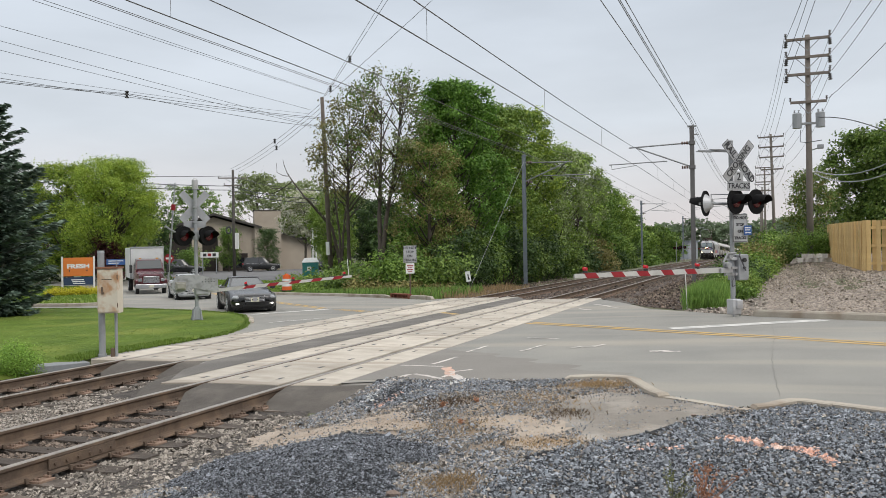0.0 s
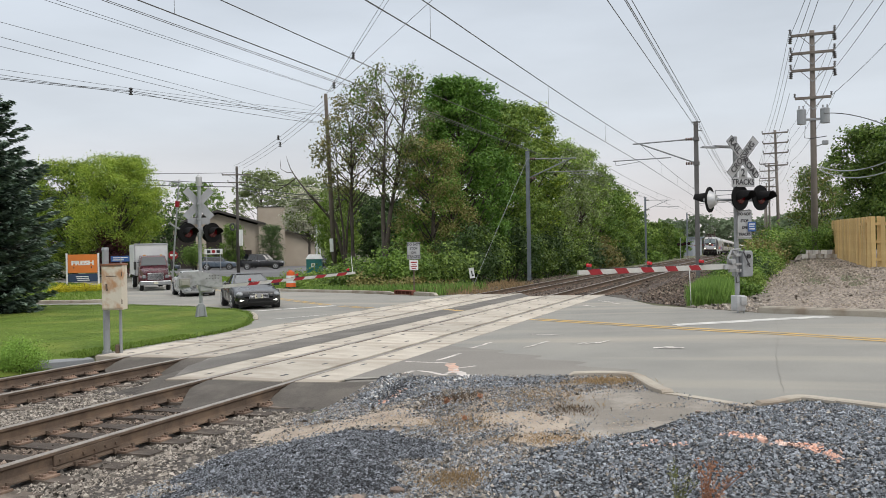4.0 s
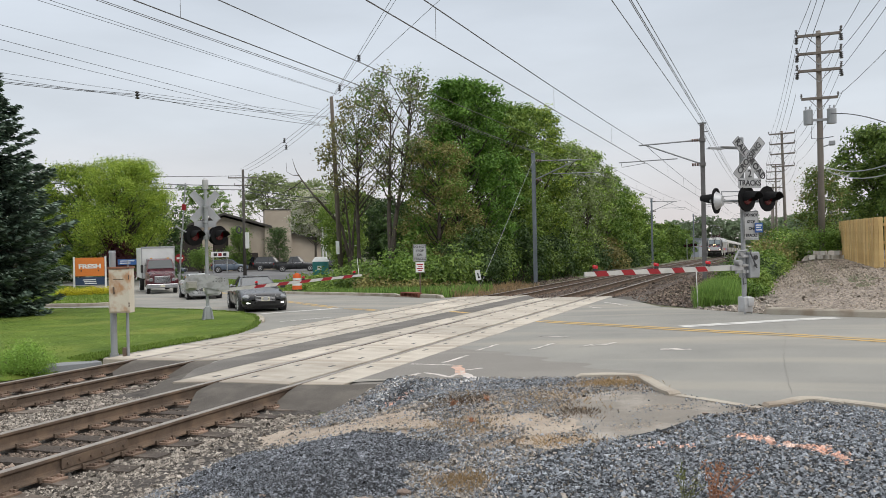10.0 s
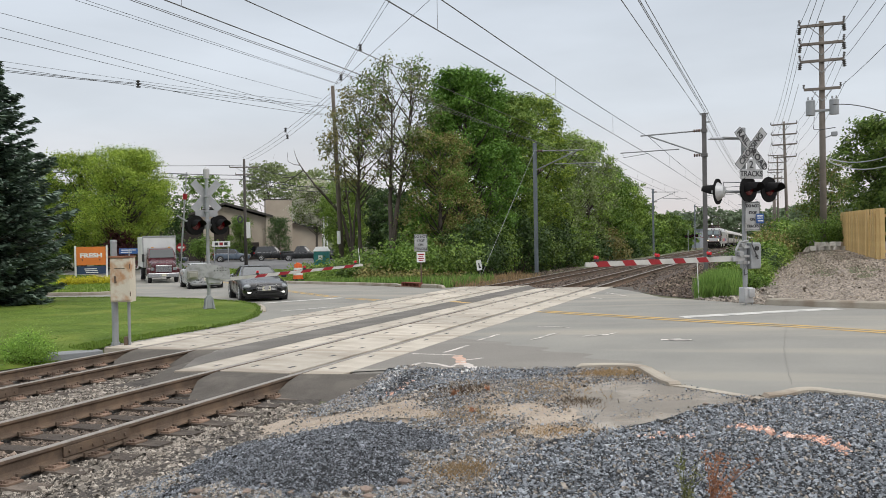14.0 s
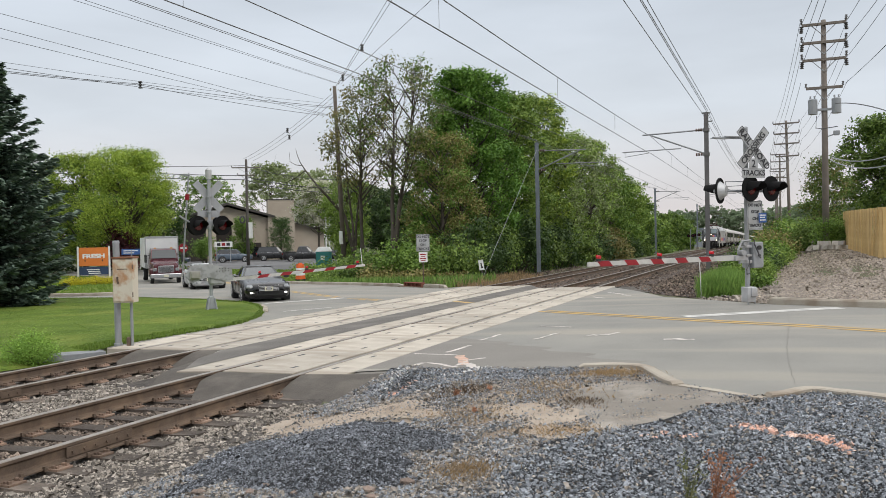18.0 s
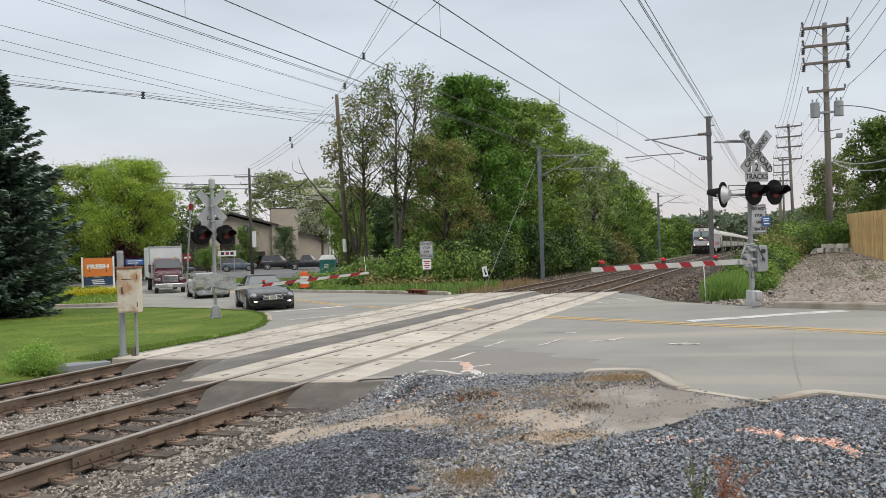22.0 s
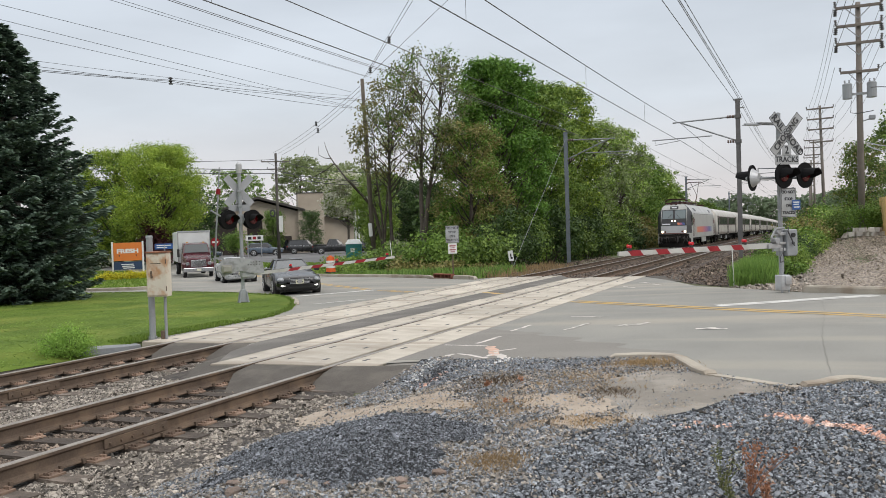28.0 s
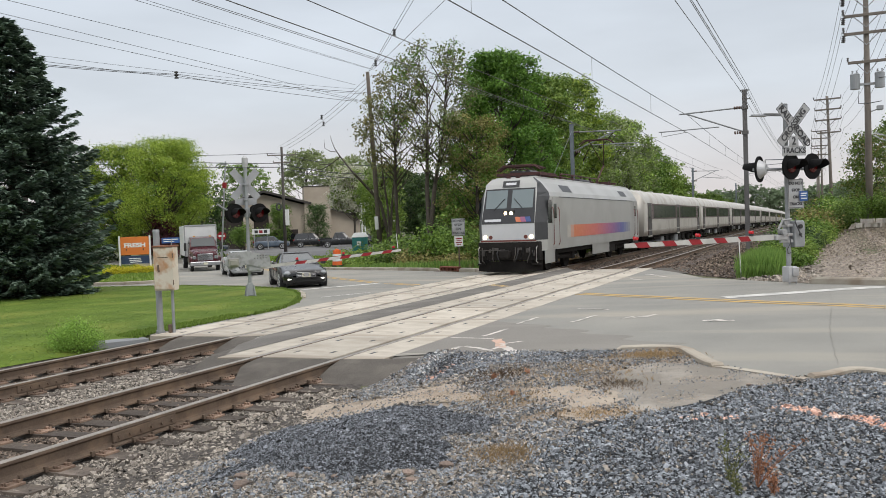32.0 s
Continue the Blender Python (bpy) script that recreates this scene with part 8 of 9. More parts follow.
for s in (-1, 1):
    x = s * 1.602
    for y0, y1 in ((2.5, 12.3), (13.6, 23.4)):
        b = part("window_band", new_box(x - 0.006, x + 0.006, y0, y1, 1.98, 2.98), BAND, coach, "dark band round the windows")
        n = 6
        for k in range(n):
            w = (y1 - y0) / n
            part("window", new_box(x - 0.012, x + 0.012, y0 + w * k + (0.5 if k == 0 else 0.02), y0 + w * (k + 1) - (0.5 if k == n - 1 else 0.02), 2.07, 2.90), TRAINGLASS, b)
    for yd in (1.0, 12.35, 23.7):
        d = part("door", new_box(x - 0.012, x + 0.012, yd, yd + 1.2, 0.98, 3.02), DOORGREY, coach, "dark recessed sliding door")
        for ye in (yd - 0.05, yd + 1.17):
            part("door_edge", new_box(x - 0.016, x + 0.016, ye, ye + 0.08, 1.0, 3.0), BAND, d)
        part("door_window", new_box(x - 0.018, x + 0.018, yd + 0.25, yd + 0.95, 2.05, 2.8), TRAINGLASS, d)
        part("door_sill", new_box(x - 0.03, x + 0.03, yd - 0.05, yd + 1.25, 0.90, 0.97), STEEL_ROOF, d)
    part("rub_rail", box(new_box(x - 0.014, x + 0.014, 0.3, COACH_L - 0.3, 1.28, 1.33), x - 0.010, x + 0.010, 0.3, COACH_L - 0.3, 1.92, 1.95), STEEL_ROOF, coach)
part("underframe", new_box(-1.35, 1.35, 0.3, COACH_L - 0.3, 0.78, 0.97), UNDER, coach)
rb = random.Random(8)
for k in range(6):
    y = 7.4 + k * 1.9
    part("equipment_box", new_box(-1.3, 1.3, y, y + rb.uniform(0.9, 1.6), rb.uniform(0.3, 0.45), 0.8, 0.03), UNDER if k % 3 else SIGNBACK, coach)
for y in (5.0, 9.4, 13.8, 18.2, 21.0):
    part("roof_vent", new_box(-0.35, 0.35, y, y + 0.6, 3.86, 3.97, 0.03), STEEL_ROOF, coach)
bogie(coach, 3.6, 2.6, 0.42)
bogie(coach, COACH_L - 3.6, 2.6, 0.42)
part("gangway", box(new_box(-0.55, 0.55, -0.42, 0.02, 1.1, 3.3, 0.04), -0.55, 0.55, COACH_L - 0.02, COACH_L + 0.2, 1.1, 3.3, 0.04), UNDER, coach, "black rubber gangway bellows")
coaches = [coach] + [copy_thing(coach, pose(0, 0, 0)) for _ in range(8)]

TRAIN = ((0, 184.5), (3, 182.5), (6, 179.5), (9, 176.0), (11, 173.3), (13, 169.8), (15, 165.3), (17, 159.6), (19, 151.0), (20, 145.0), (22, 130.5), (23.5, 118.2), (25, 105.5), (27.5, 81.8), (28.5, 71.9), (29.5, 61.0), (30, 55.3), (30.5, 49.6), (31, 43.7), (31.5, 37.8), (32, 31.9))
XT = -SP - G / 2


def train_pose(y, length):
    """On the far track, tilted with its grade."""
    za, zb = head_z(XT, y + 3.5), head_z(XT, y + length - 3.5)
    return pose(XT, y, za - (zb - za) / (length - 7) * 3.5, math.degrees(math.atan2(zb - za, length - 7)), 0, 0)


# ---- trees and shrubs ----
BARK = mat("bark", (0.10, 0.082, 0.066), (0.06, 0.05, 0.042), 0.95, 3, 40, 0.7, 25)
LEAF_MAPLE = leaf_mat("maple_leaves", (0.055, 0.135, 0.018), (0.205, 0.385, 0.062))
LEAF_GREEN = leaf_mat("green_leaves", (0.055, 0.115, 0.018), (0.215, 0.335, 0.06))
LEAF_LIGHT = leaf_mat("light_leaves", (0.075, 0.145, 0.022), (0.33, 0.455, 0.09))
LEAF_YELLOW = leaf_mat("yellow_green_leaves", (0.155, 0.235, 0.026), (0.41, 0.51, 0.08), 0.4)
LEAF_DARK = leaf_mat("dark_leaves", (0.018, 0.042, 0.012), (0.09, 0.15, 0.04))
LEAF_UNDER = leaf_mat("undergrowth_leaves", (0.045, 0.09, 0.018), (0.22, 0.315, 0.065))
LEAF_BROWN = leaf_mat("young_brown_leaves", (0.13, 0.125, 0.042), (0.32, 0.285, 0.10))
LEAF_GREY = leaf_mat("thin_grey_leaves", (0.08, 0.10, 0.038), (0.235, 0.25, 0.11))
# Distance haze is painted into these paler, greyer leaves.
LEAF_FAR_HAZE = leaf_mat("hazed_far_leaves", (0.17, 0.235, 0.135), (0.28, 0.35, 0.215), 0.4)
LEAF_PALE = leaf_mat("pale_spring_leaves", (0.17, 0.22, 0.09), (0.34, 0.40, 0.18))
LEAF_BUSH = leaf_mat("bush_leaves", (0.12, 0.235, 0.032), (0.32, 0.49, 0.09))
LEAF_PURPLE = leaf_mat("purple_leaves", (0.06, 0.018, 0.022), (0.10, 0.03, 0.035))
FLOWER = leaf_mat("white_blossom", (0.62, 0.60, 0.48), (0.78, 0.77, 0.64))
NEEDLE = leaf_mat("spruce_needles", (0.026, 0.052, 0.036), (0.15, 0.215, 0.16), 0.1)
# Light catching the branch ends is painted as a paler needle colour.
NEEDLE_TIP = leaf_mat("spruce_tip_highlights", (0.07, 0.11, 0.08), (0.20, 0.265, 0.20), 0.1)
HEDGE_Y = leaf_mat("golden_hedge_leaves", (0.40, 0.37, 0.02), (0.60, 0.55, 0.04))


def leaf_cloud(name, at, normal, size, material, rng, slim=0.55):
    """Many small four-cornered leaves, each its own face, at given places."""
    n = len(at)
    nrm = normal + rng.normal(0, 0.7, (n, 3))
    nrm /= np.linalg.norm(nrm, axis=1, keepdims=True)
    u = np.cross(nrm, rng.normal(size=(n, 3)))
    u /= np.linalg.norm(u, axis=1, keepdims=True) + 1e-9
    v = np.cross(nrm, u)
    s = (size * rng.uniform(0.6, 1.3, n))[:, None]
    verts = np.stack([at - u * s * 0.5, at + v * s * slim * 0.5 + nrm * s * 0.08, at + u * s * 0.5, at - v * s * slim * 0.5 + nrm * s * 0.08], 1)
    return raw_mesh(name, verts.reshape(-1, 3), np.arange(4 * n).reshape(n, 4), material)


def lobe_leaves(lobes, n, rng, clump=14, spread=0.22, inner=0.55):
    """Places and outward directions of leaves, in clumps over the skins of round lobes."""
    lobes = np.asarray(lobes, float)
    w = lobes[:, 3] ** 2
    k = max(1, n // clump)
    pick = rng.choice(len(lobes), k, p=w / w.sum())
    d = rng.normal(size=(k, 3)) + (0, 0, 0.35)
    d /= np.linalg.norm(d, axis=1, keepdims=True)
    c = lobes[pick, :3] + d * (lobes[pick, 3] * np.where(rng.uniform(size=k) < 0.14, rng.uniform(1.05, 1.4, k), rng.uniform(inner, 1.05, k)))[:, None] * (1, 1, 0.85)
    at = np.repeat(c, clump, 0) + rng.normal(0, spread, (k * clump, 3)) * (1, 1, 0.6)
    return at, np.repeat(d, clump, 0) + (0, 0, 0.5)


def tree(name, label, x, y, h, spread, leaf, n, size, seed, trunk=0.22, low=0.25, lobes=26, lobe_r=0.30, clump=14, twigs=0, z0=None, cat="tree", group="", spread_leaf=0.22, peak=0.55, lean=(0, 0), forks=1, inner=0.55, extra=None):
    """Trunk with limbs to every lobe, and a crown of leaf clumps round the lobes."""
    rng, rnd = np.random.default_rng(seed), random.Random(seed)
    z = float(land(x, y)) if z0 is None else z0
    t = thing(name, label, cat, pose(x, y, z), group)
    ls = []
    for k in range(lobes):
        u = low + (1 - low) * ((k + 0.5) / lobes) ** 0.9
        w = (u - low) / (1 - low)
        prof = math.sqrt(max(0.03, 1 - ((w - peak) / (peak if w < peak else 1.02 - peak)) ** 2 * 0.92))
        r = spread * prof
        a = k * 2.4 + rnd.uniform(-0.5, 0.5)
        off = r * math.sqrt(rnd.uniform(0.1, 1.0)) * 0.78
        lr = spread * lobe_r * rnd.uniform(0.7, 1.25)
        ls.append((off * math.cos(a) + lean[0] * u * h, off * math.sin(a) + lean[1] * u * h, min(u * h, h - lr * 0.8), lr))
    bm = bmesh.new()
    tops = []
    for f in range(forks):
        a = f * 2.1 + rnd.uniform(0, 1)
        fx, fy = (0.0, 0.0) if forks == 1 else (math.cos(a) * spread * 0.3, math.sin(a) * spread * 0.3)
        pts = [(0, 0, -0.3), (fx * 0.05, fy * 0.05, h * 0.15), (fx * 0.35 + rnd.uniform(-0.1, 0.1), fy * 0.35, h * 0.35), (fx * 0.8 + lean[0] * h * 0.5, fy * 0.8 + lean[1] * h * 0.5, h * 0.6), (fx + lean[0] * h * 0.85, fy + lean[1] * h * 0.85, h * 0.88)]
        rs = [trunk * (1.25 if f == 0 else 1), trunk * 0.9, trunk * 0.7, trunk * 0.42, trunk * 0.12]
        tube(bm, pts, rs, 9)
        tops.append(pts)
    for lx, ly, lz, lr in ls:
        pts = min(tops, key=lambda p: (p[3][0] - lx) ** 2 + (p[3][1] - ly) ** 2)
        zb = min(max(lz - 0.9 * math.hypot(lx, ly) - 0.3, h * 0.12), h * 0.8)
        base = Vector(pts[-1])
        for a, b in zip(pts, pts[1:]):
            if a[2] <= zb <= b[2]:
                base = Vector(a).lerp(Vector(b), (zb - a[2]) / (b[2] - a[2]))
        end = Vector((lx, ly, lz))
        mid = base.lerp(end, 0.5) + Vector((rnd.uniform(-0.2, 0.2), rnd.uniform(-0.2, 0.2), -0.12 * (end - base).length * rnd.uniform(-0.3, 1)))
        tube(bm, [base, mid, end], [trunk * 0.26, trunk * 0.17, trunk * 0.05], 5)
        for _ in range(twigs):
            q = end + Vector((rnd.gauss(0, lr * 0.7), rnd.gauss(0, lr * 0.7), rnd.gauss(0.15, lr * 0.6)))
            st = mid.lerp(end, rnd.uniform(0.2, 1.0))
            tube(bm, [st, st.lerp(q, 0.5) + Vector((0, 0, rnd.uniform(-0.1, 0.15))), q], [trunk * 0.08, trunk * 0.05, 0.008], 4)
    part("trunk", bm, BARK, t, "dark trunk and limbs", smooth=True)
    at, nr = lobe_leaves(ls, n, rng, clump, spread_leaf, inner)
    part("crown", leaf_cloud("crown", at, nr, size, leaf, rng), leaf, t)
    if extra:
        leaf2, n2, size2 = extra
        at, nr = lobe_leaves(ls, n2, rng, clump, spread_leaf, inner)
        part("crown", leaf_cloud("crown", at, nr, size2, leaf2, rng), leaf2, t)
    return t


def shrub(label, x, y, rx, ry, h, leaf, n, size, seed, name="shrub", cat="shrub", lobes=9, z0=None, clump=12):
    rng, rnd = np.random.default_rng(seed), random.Random(seed)
    z = float(land(x, y)) if z0 is None else z0
    t = thing(name, label, cat, pose(x, y, z))
    ls = []
    for k in range(lobes):
        a, r = rnd.uniform(0, 6.28), math.sqrt(rnd.uniform(0, 1)) * 0.75
        lr = rnd.uniform(0.28, 0.45) * min(min(rx, ry) * 1.3, h)
        ls.append((r * rx * math.cos(a), r * ry * math.sin(a), rnd.uniform(0.25, 1.0) * max(0.1, h * (1 - 0.5 * r) - lr * 0.8), lr))
    bm = bmesh.new()
    for lx, ly, lz, lr in ls:
        tube(bm, [(lx * 0.3, ly * 0.3, -0.1), (lx * 0.7, ly * 0.7, lz * 0.6), (lx, ly, lz)], [0.035, 0.025, 0.008], 5)
        for _ in range(2):
            tube(bm, [(lx * 0.7, ly * 0.7, lz * 0.6), (lx + rnd.gauss(0, lr * 0.6), ly + rnd.gauss(0, lr * 0.6), lz + rnd.uniform(0, lr))], [0.015, 0.005], 4)
    part("branchwork", bm, BARK, t, "thin brown stems")
    at, nr = lobe_leaves(ls, n, rng, clump, 0.14 * min(1.5, h), 0.4)
    part("foliage", leaf_cloud("foliage", at, nr, size, leaf, rng), leaf, t)
    return t


# the thicket beside the far track
TH = "trees of the thicket"
tree("tree", "tall thin tree with sparse young leaves and dark limbs", -15.9, 47.9, 14.0, 3.7, LEAF_GREY, 3600, 0.19, 1, 0.19, 0.45, 46, 0.17, 18, 5, group=TH, spread_leaf=0.26, peak=0.72, forks=2, lean=(0.03, 0), extra=(LEAF_GREEN, 1800, 0.20))
tree("tree", "tall thin tree with sparse brown-green leaves and bare limbs", -19.0, 49.6, 12.8, 3.2, LEAF_GREY, 1700, 0.18, 2, 0.19, 0.46, 36, 0.17, 18, 5, group=TH, spread_leaf=0.26, peak=0.68, forks=1, extra=(LEAF_BROWN, 2600, 0.20))
tree("tree", "thin pale-leaved tree beside the timber pole", -21.7, 53.6, 11.6, 2.2, LEAF_PALE, 1500, 0.16, 3, 0.11, 0.4, 18, 0.2, 9, 4, group=TH, spread_leaf=0.25, forks=2)
tree("tree", "large dense green maple in full leaf", -13.1, 54.0, 14.0, 4.6, LEAF_MAPLE, 52000, 0.215, 4, 0.32, 0.12, 150, 0.13, 30, 1, group=TH, peak=0.33, spread_leaf=0.24, inner=0.65)
tree("tree", "dense green tree with brownish young leaves", -12.9, 48.8, 9.4, 3.1, LEAF_BROWN, 12000, 0.15, 5, 0.22, 0.15, 44, 0.2, 24, 2, group=TH, extra=(LEAF_GREEN, 11000, 0.15))
tree("tree", "dense bright green tree behind the catenary mast", -12.8, 61.5, 13.4, 4.5, LEAF_LIGHT, 32000, 0.205, 6, 0.3, 0.10, 90, 0.17, 18, group=TH, spread_leaf=0.22, inner=0.65, extra=(LEAF_GREEN, 8000, 0.25))
tree("tree", "dense yellow-green tree along the far track", -12.5, 69.0, 14.4, 4.3, LEAF_LIGHT, 27000, 0.21, 7, 0.3, 0.08, 84, 0.16, 18, group=TH, spread_leaf=0.22, inner=0.65, peak=0.55, extra=(LEAF_YELLOW, 7000, 0.25))
tree("tree", "loose pale green tree along the far track", -12.2, 79.0, 12.6, 4.2, LEAF_PALE, 11000, 0.24, 8, 0.26, 0.08, 70, 0.16, 14, 2, group=TH, spread_leaf=0.24, extra=(LEAF_LIGHT, 8000, 0.26))
tree("tree", "loose pale green tree along the far track", -12.0, 88.5, 12.8, 4.3, LEAF_PALE, 9000, 0.26, 9, 0.26, 0.05, 60, 0.17, 12, 1, group=TH, spread_leaf=0.26, extra=(LEAF_LIGHT, 7000, 0.28))
tree("tree", "light green tree along the far track", -11.8, 98.5, 10.9, 4.4, LEAF_GREEN, 15000, 0.30, 10, 0.26, 0.05, 36, 0.25, group=TH)
tree("tree", "light green tree along the far track", -12.0, 110.0, 9.8, 4.4, LEAF_LIGHT, 13000, 0.32, 11, 0.26, 0.05, 34, 0.26, group=TH)
tree("tree", "low green tree at the thicket's end", -12.5, 124.0, 8.0, 4.2, LEAF_GREEN, 9000, 0.36, 12, 0.22, 0.05, 28, 0.28, group=TH)
tree("tree", "low green tree at the thicket's end", -13.0, 140.0, 6.0, 4.0, LEAF_LIGHT, 7000, 0.40, 13, 0.2, 0.05, 24, 0.28, group=TH)
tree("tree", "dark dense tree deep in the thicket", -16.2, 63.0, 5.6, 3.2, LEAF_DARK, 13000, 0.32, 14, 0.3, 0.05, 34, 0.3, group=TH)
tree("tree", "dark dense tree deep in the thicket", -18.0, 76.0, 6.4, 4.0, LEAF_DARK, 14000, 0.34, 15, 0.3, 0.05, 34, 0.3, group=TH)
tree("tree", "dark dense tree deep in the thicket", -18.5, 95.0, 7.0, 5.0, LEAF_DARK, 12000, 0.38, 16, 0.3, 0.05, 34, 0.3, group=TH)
rs = random.Random(77)
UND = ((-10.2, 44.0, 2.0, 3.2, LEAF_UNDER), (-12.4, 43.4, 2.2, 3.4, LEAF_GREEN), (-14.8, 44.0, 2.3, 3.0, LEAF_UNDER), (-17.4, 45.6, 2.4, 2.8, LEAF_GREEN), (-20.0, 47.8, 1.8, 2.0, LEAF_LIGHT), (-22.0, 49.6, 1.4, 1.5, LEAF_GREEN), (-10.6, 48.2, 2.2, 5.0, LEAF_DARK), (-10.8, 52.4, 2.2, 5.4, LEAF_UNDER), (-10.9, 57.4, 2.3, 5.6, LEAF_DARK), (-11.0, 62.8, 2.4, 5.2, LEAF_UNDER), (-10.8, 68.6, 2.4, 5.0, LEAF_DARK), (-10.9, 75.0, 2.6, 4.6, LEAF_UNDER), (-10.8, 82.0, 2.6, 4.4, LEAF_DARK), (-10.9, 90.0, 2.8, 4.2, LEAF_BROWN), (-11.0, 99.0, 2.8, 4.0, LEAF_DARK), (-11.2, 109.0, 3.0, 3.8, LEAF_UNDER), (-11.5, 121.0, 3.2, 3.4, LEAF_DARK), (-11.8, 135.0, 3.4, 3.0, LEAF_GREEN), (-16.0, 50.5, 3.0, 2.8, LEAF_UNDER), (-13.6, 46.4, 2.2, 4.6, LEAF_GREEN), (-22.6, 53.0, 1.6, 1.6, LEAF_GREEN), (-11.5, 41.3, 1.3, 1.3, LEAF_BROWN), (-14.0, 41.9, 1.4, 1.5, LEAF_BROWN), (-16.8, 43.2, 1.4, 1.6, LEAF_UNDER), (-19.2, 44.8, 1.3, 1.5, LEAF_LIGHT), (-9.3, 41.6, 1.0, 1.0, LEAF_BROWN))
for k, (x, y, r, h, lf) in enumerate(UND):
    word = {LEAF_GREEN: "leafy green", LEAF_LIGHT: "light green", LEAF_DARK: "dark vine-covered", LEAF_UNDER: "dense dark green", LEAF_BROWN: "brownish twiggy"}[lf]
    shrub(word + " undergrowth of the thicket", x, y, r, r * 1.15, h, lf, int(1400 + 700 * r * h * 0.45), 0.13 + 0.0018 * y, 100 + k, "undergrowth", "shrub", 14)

# over the junction and behind the office
tree("tree", "round green tree beyond the timber pole", -29.0, 66.0, 8.0, 2.8, LEAF_LIGHT, 11000, 0.22, 21, 0.28, 0.12, 50, 0.2)
tree("tree", "pale tree in white blossom near the lot", -35.7, 72.6, 8.6, 3.0, FLOWER, 9500, 0.22, 22, 0.16, 0.5, 40, 0.22, 9, 2, extra=(LEAF_LIGHT, 4000, 0.24))
tree("tree", "broad yellow-green tree in fresh leaf behind the sign", -45.2, 57.0, 10.6, 4.9, LEAF_YELLOW, 50000, 0.155, 23, 0.3, 0.25, 130, 0.125, 24, 1, peak=0.36, spread_leaf=0.30, inner=0.6, extra=(LEAF_GREEN, 9000, 0.16))
tree("tree", "yellow-green tree beside the spruce", -53.0, 60.0, 11.0, 4.8, LEAF_YELLOW, 22000, 0.2, 24, 0.28, 0.12, 60, 0.18, extra=(LEAF_GREEN, 8000, 0.2))
tree("tree", "dark purple-leaved tree behind the truck", -45.0, 56.0, 4.1, 2.0, LEAF_PURPLE, 5000, 0.22, 25, 0.14, 0.2, 20, 0.3)
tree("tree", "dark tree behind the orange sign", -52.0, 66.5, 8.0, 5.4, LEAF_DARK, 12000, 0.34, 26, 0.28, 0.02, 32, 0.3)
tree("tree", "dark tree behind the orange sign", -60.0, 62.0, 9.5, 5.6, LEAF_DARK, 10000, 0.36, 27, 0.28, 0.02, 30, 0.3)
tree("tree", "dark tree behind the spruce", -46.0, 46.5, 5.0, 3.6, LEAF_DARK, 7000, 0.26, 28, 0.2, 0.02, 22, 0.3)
for k, (x, y, h, r, lf) in enumerate(((-84, 138, 17.5, 8, LEAF_PALE), (-74, 136, 15.5, 7, LEAF_PALE), (-96, 134, 15.5, 8, LEAF_GREEN), (-106, 128, 15.0, 8, LEAF_PALE), (-64, 134, 13.0, 7, LEAF_GREEN), (-55, 126, 11.0, 6.5, LEAF_DARK), (-46, 112, 9.5, 6.0, LEAF_DARK), (-118, 120, 14.0, 8, LEAF_DARK), (-92, 112, 9.0, 5.0, LEAF_PALE), (-128, 100, 13.0, 8, LEAF_GREEN), (-37, 100, 7.0, 6, LEAF_DARK), (-28, 92, 5.5, 5, LEAF_GREEN))):
    tree("tree", "tall tree with thin spring foliage behind the office", x, y, h, r, lf, 12000, 0.40 if lf is not LEAF_PALE else 0.46, 40 + k, 0.3, 0.08, 60, 0.2, 11, 2 if lf is LEAF_PALE else 0, group="background trees")
for k, (x, y, r, h, lf) in enumerate(((-62.2, 89.6, 1.9, 4.6, LEAF_GREEN), (-71.5, 88.5, 2.2, 5.6, LEAF_GREEN), (-74.5, 86.0, 1.6, 3.0, LEAF_DARK))):
    shrub("clipped shrub against the office wall", x, y, r, r, h, lf, 3200, 0.24, 140 + k, "shrub", "shrub", 12)
tree("tree", "dark cone-shaped evergreen against the office wall", -56.2, 97.8, 5.7, 2.0, LEAF_DARK, 9000, 0.17, 151, 0.14, 0.03, 44, 0.25, 10, peak=0.12)
tree("tree", "slim green tree before the office wall", -62.0, 97.2, 6.0, 1.9, LEAF_GREEN, 8000, 0.19, 152, 0.13, 0.12, 36, 0.27, 10, peak=0.45)
# bare dead limb that leans out of the thicket
dl = thing("dead_branch", "bare dead branches leaning out over the road", "branch", pose(-25.6, 53.6, 7.0))
bm = bmesh.new()
tube(bm, [(1.6, -0.8, -1.4), (0, 0, 0.0), (-0.7, 0.4, 0.7), (-1.0, 0.5, 1.3), (-1.1, 0.5, 1.7)], [0.07, 0.05, 0.032, 0.02, 0.01], 6)
tube(bm, [(-0.4, 0.2, 0.4), (-1.1, 0.5, 0.5), (-1.8, 0.8, 0.8), (-1.9, 0.9, 1.5)], [0.032, 0.025, 0.018, 0.01], 5)
tube(bm, [(0, 0, 0), (-1.0, 0.2, -0.5), (-2.1, 0.5, -0.4), (-2.7, 0.7, 0.1)], [0.04, 0.03, 0.02, 0.01], 5)
tube(bm, [(-1.0, 0.2, -0.5), (-1.8, 0.2, -0.8), (-2.8, 0.3, -0.8)], [0.035, 0.025, 0.012], 5)
part("limb", bm, BARK, dl)
part("trunk", tube(bmesh.new(), [(1.6, -0.8, -1.35), (2.7, 0.9, -3.4), (3.3, 1.9, -8.2)], [0.09, 0.11, 0.14], 8), BARK, dl)

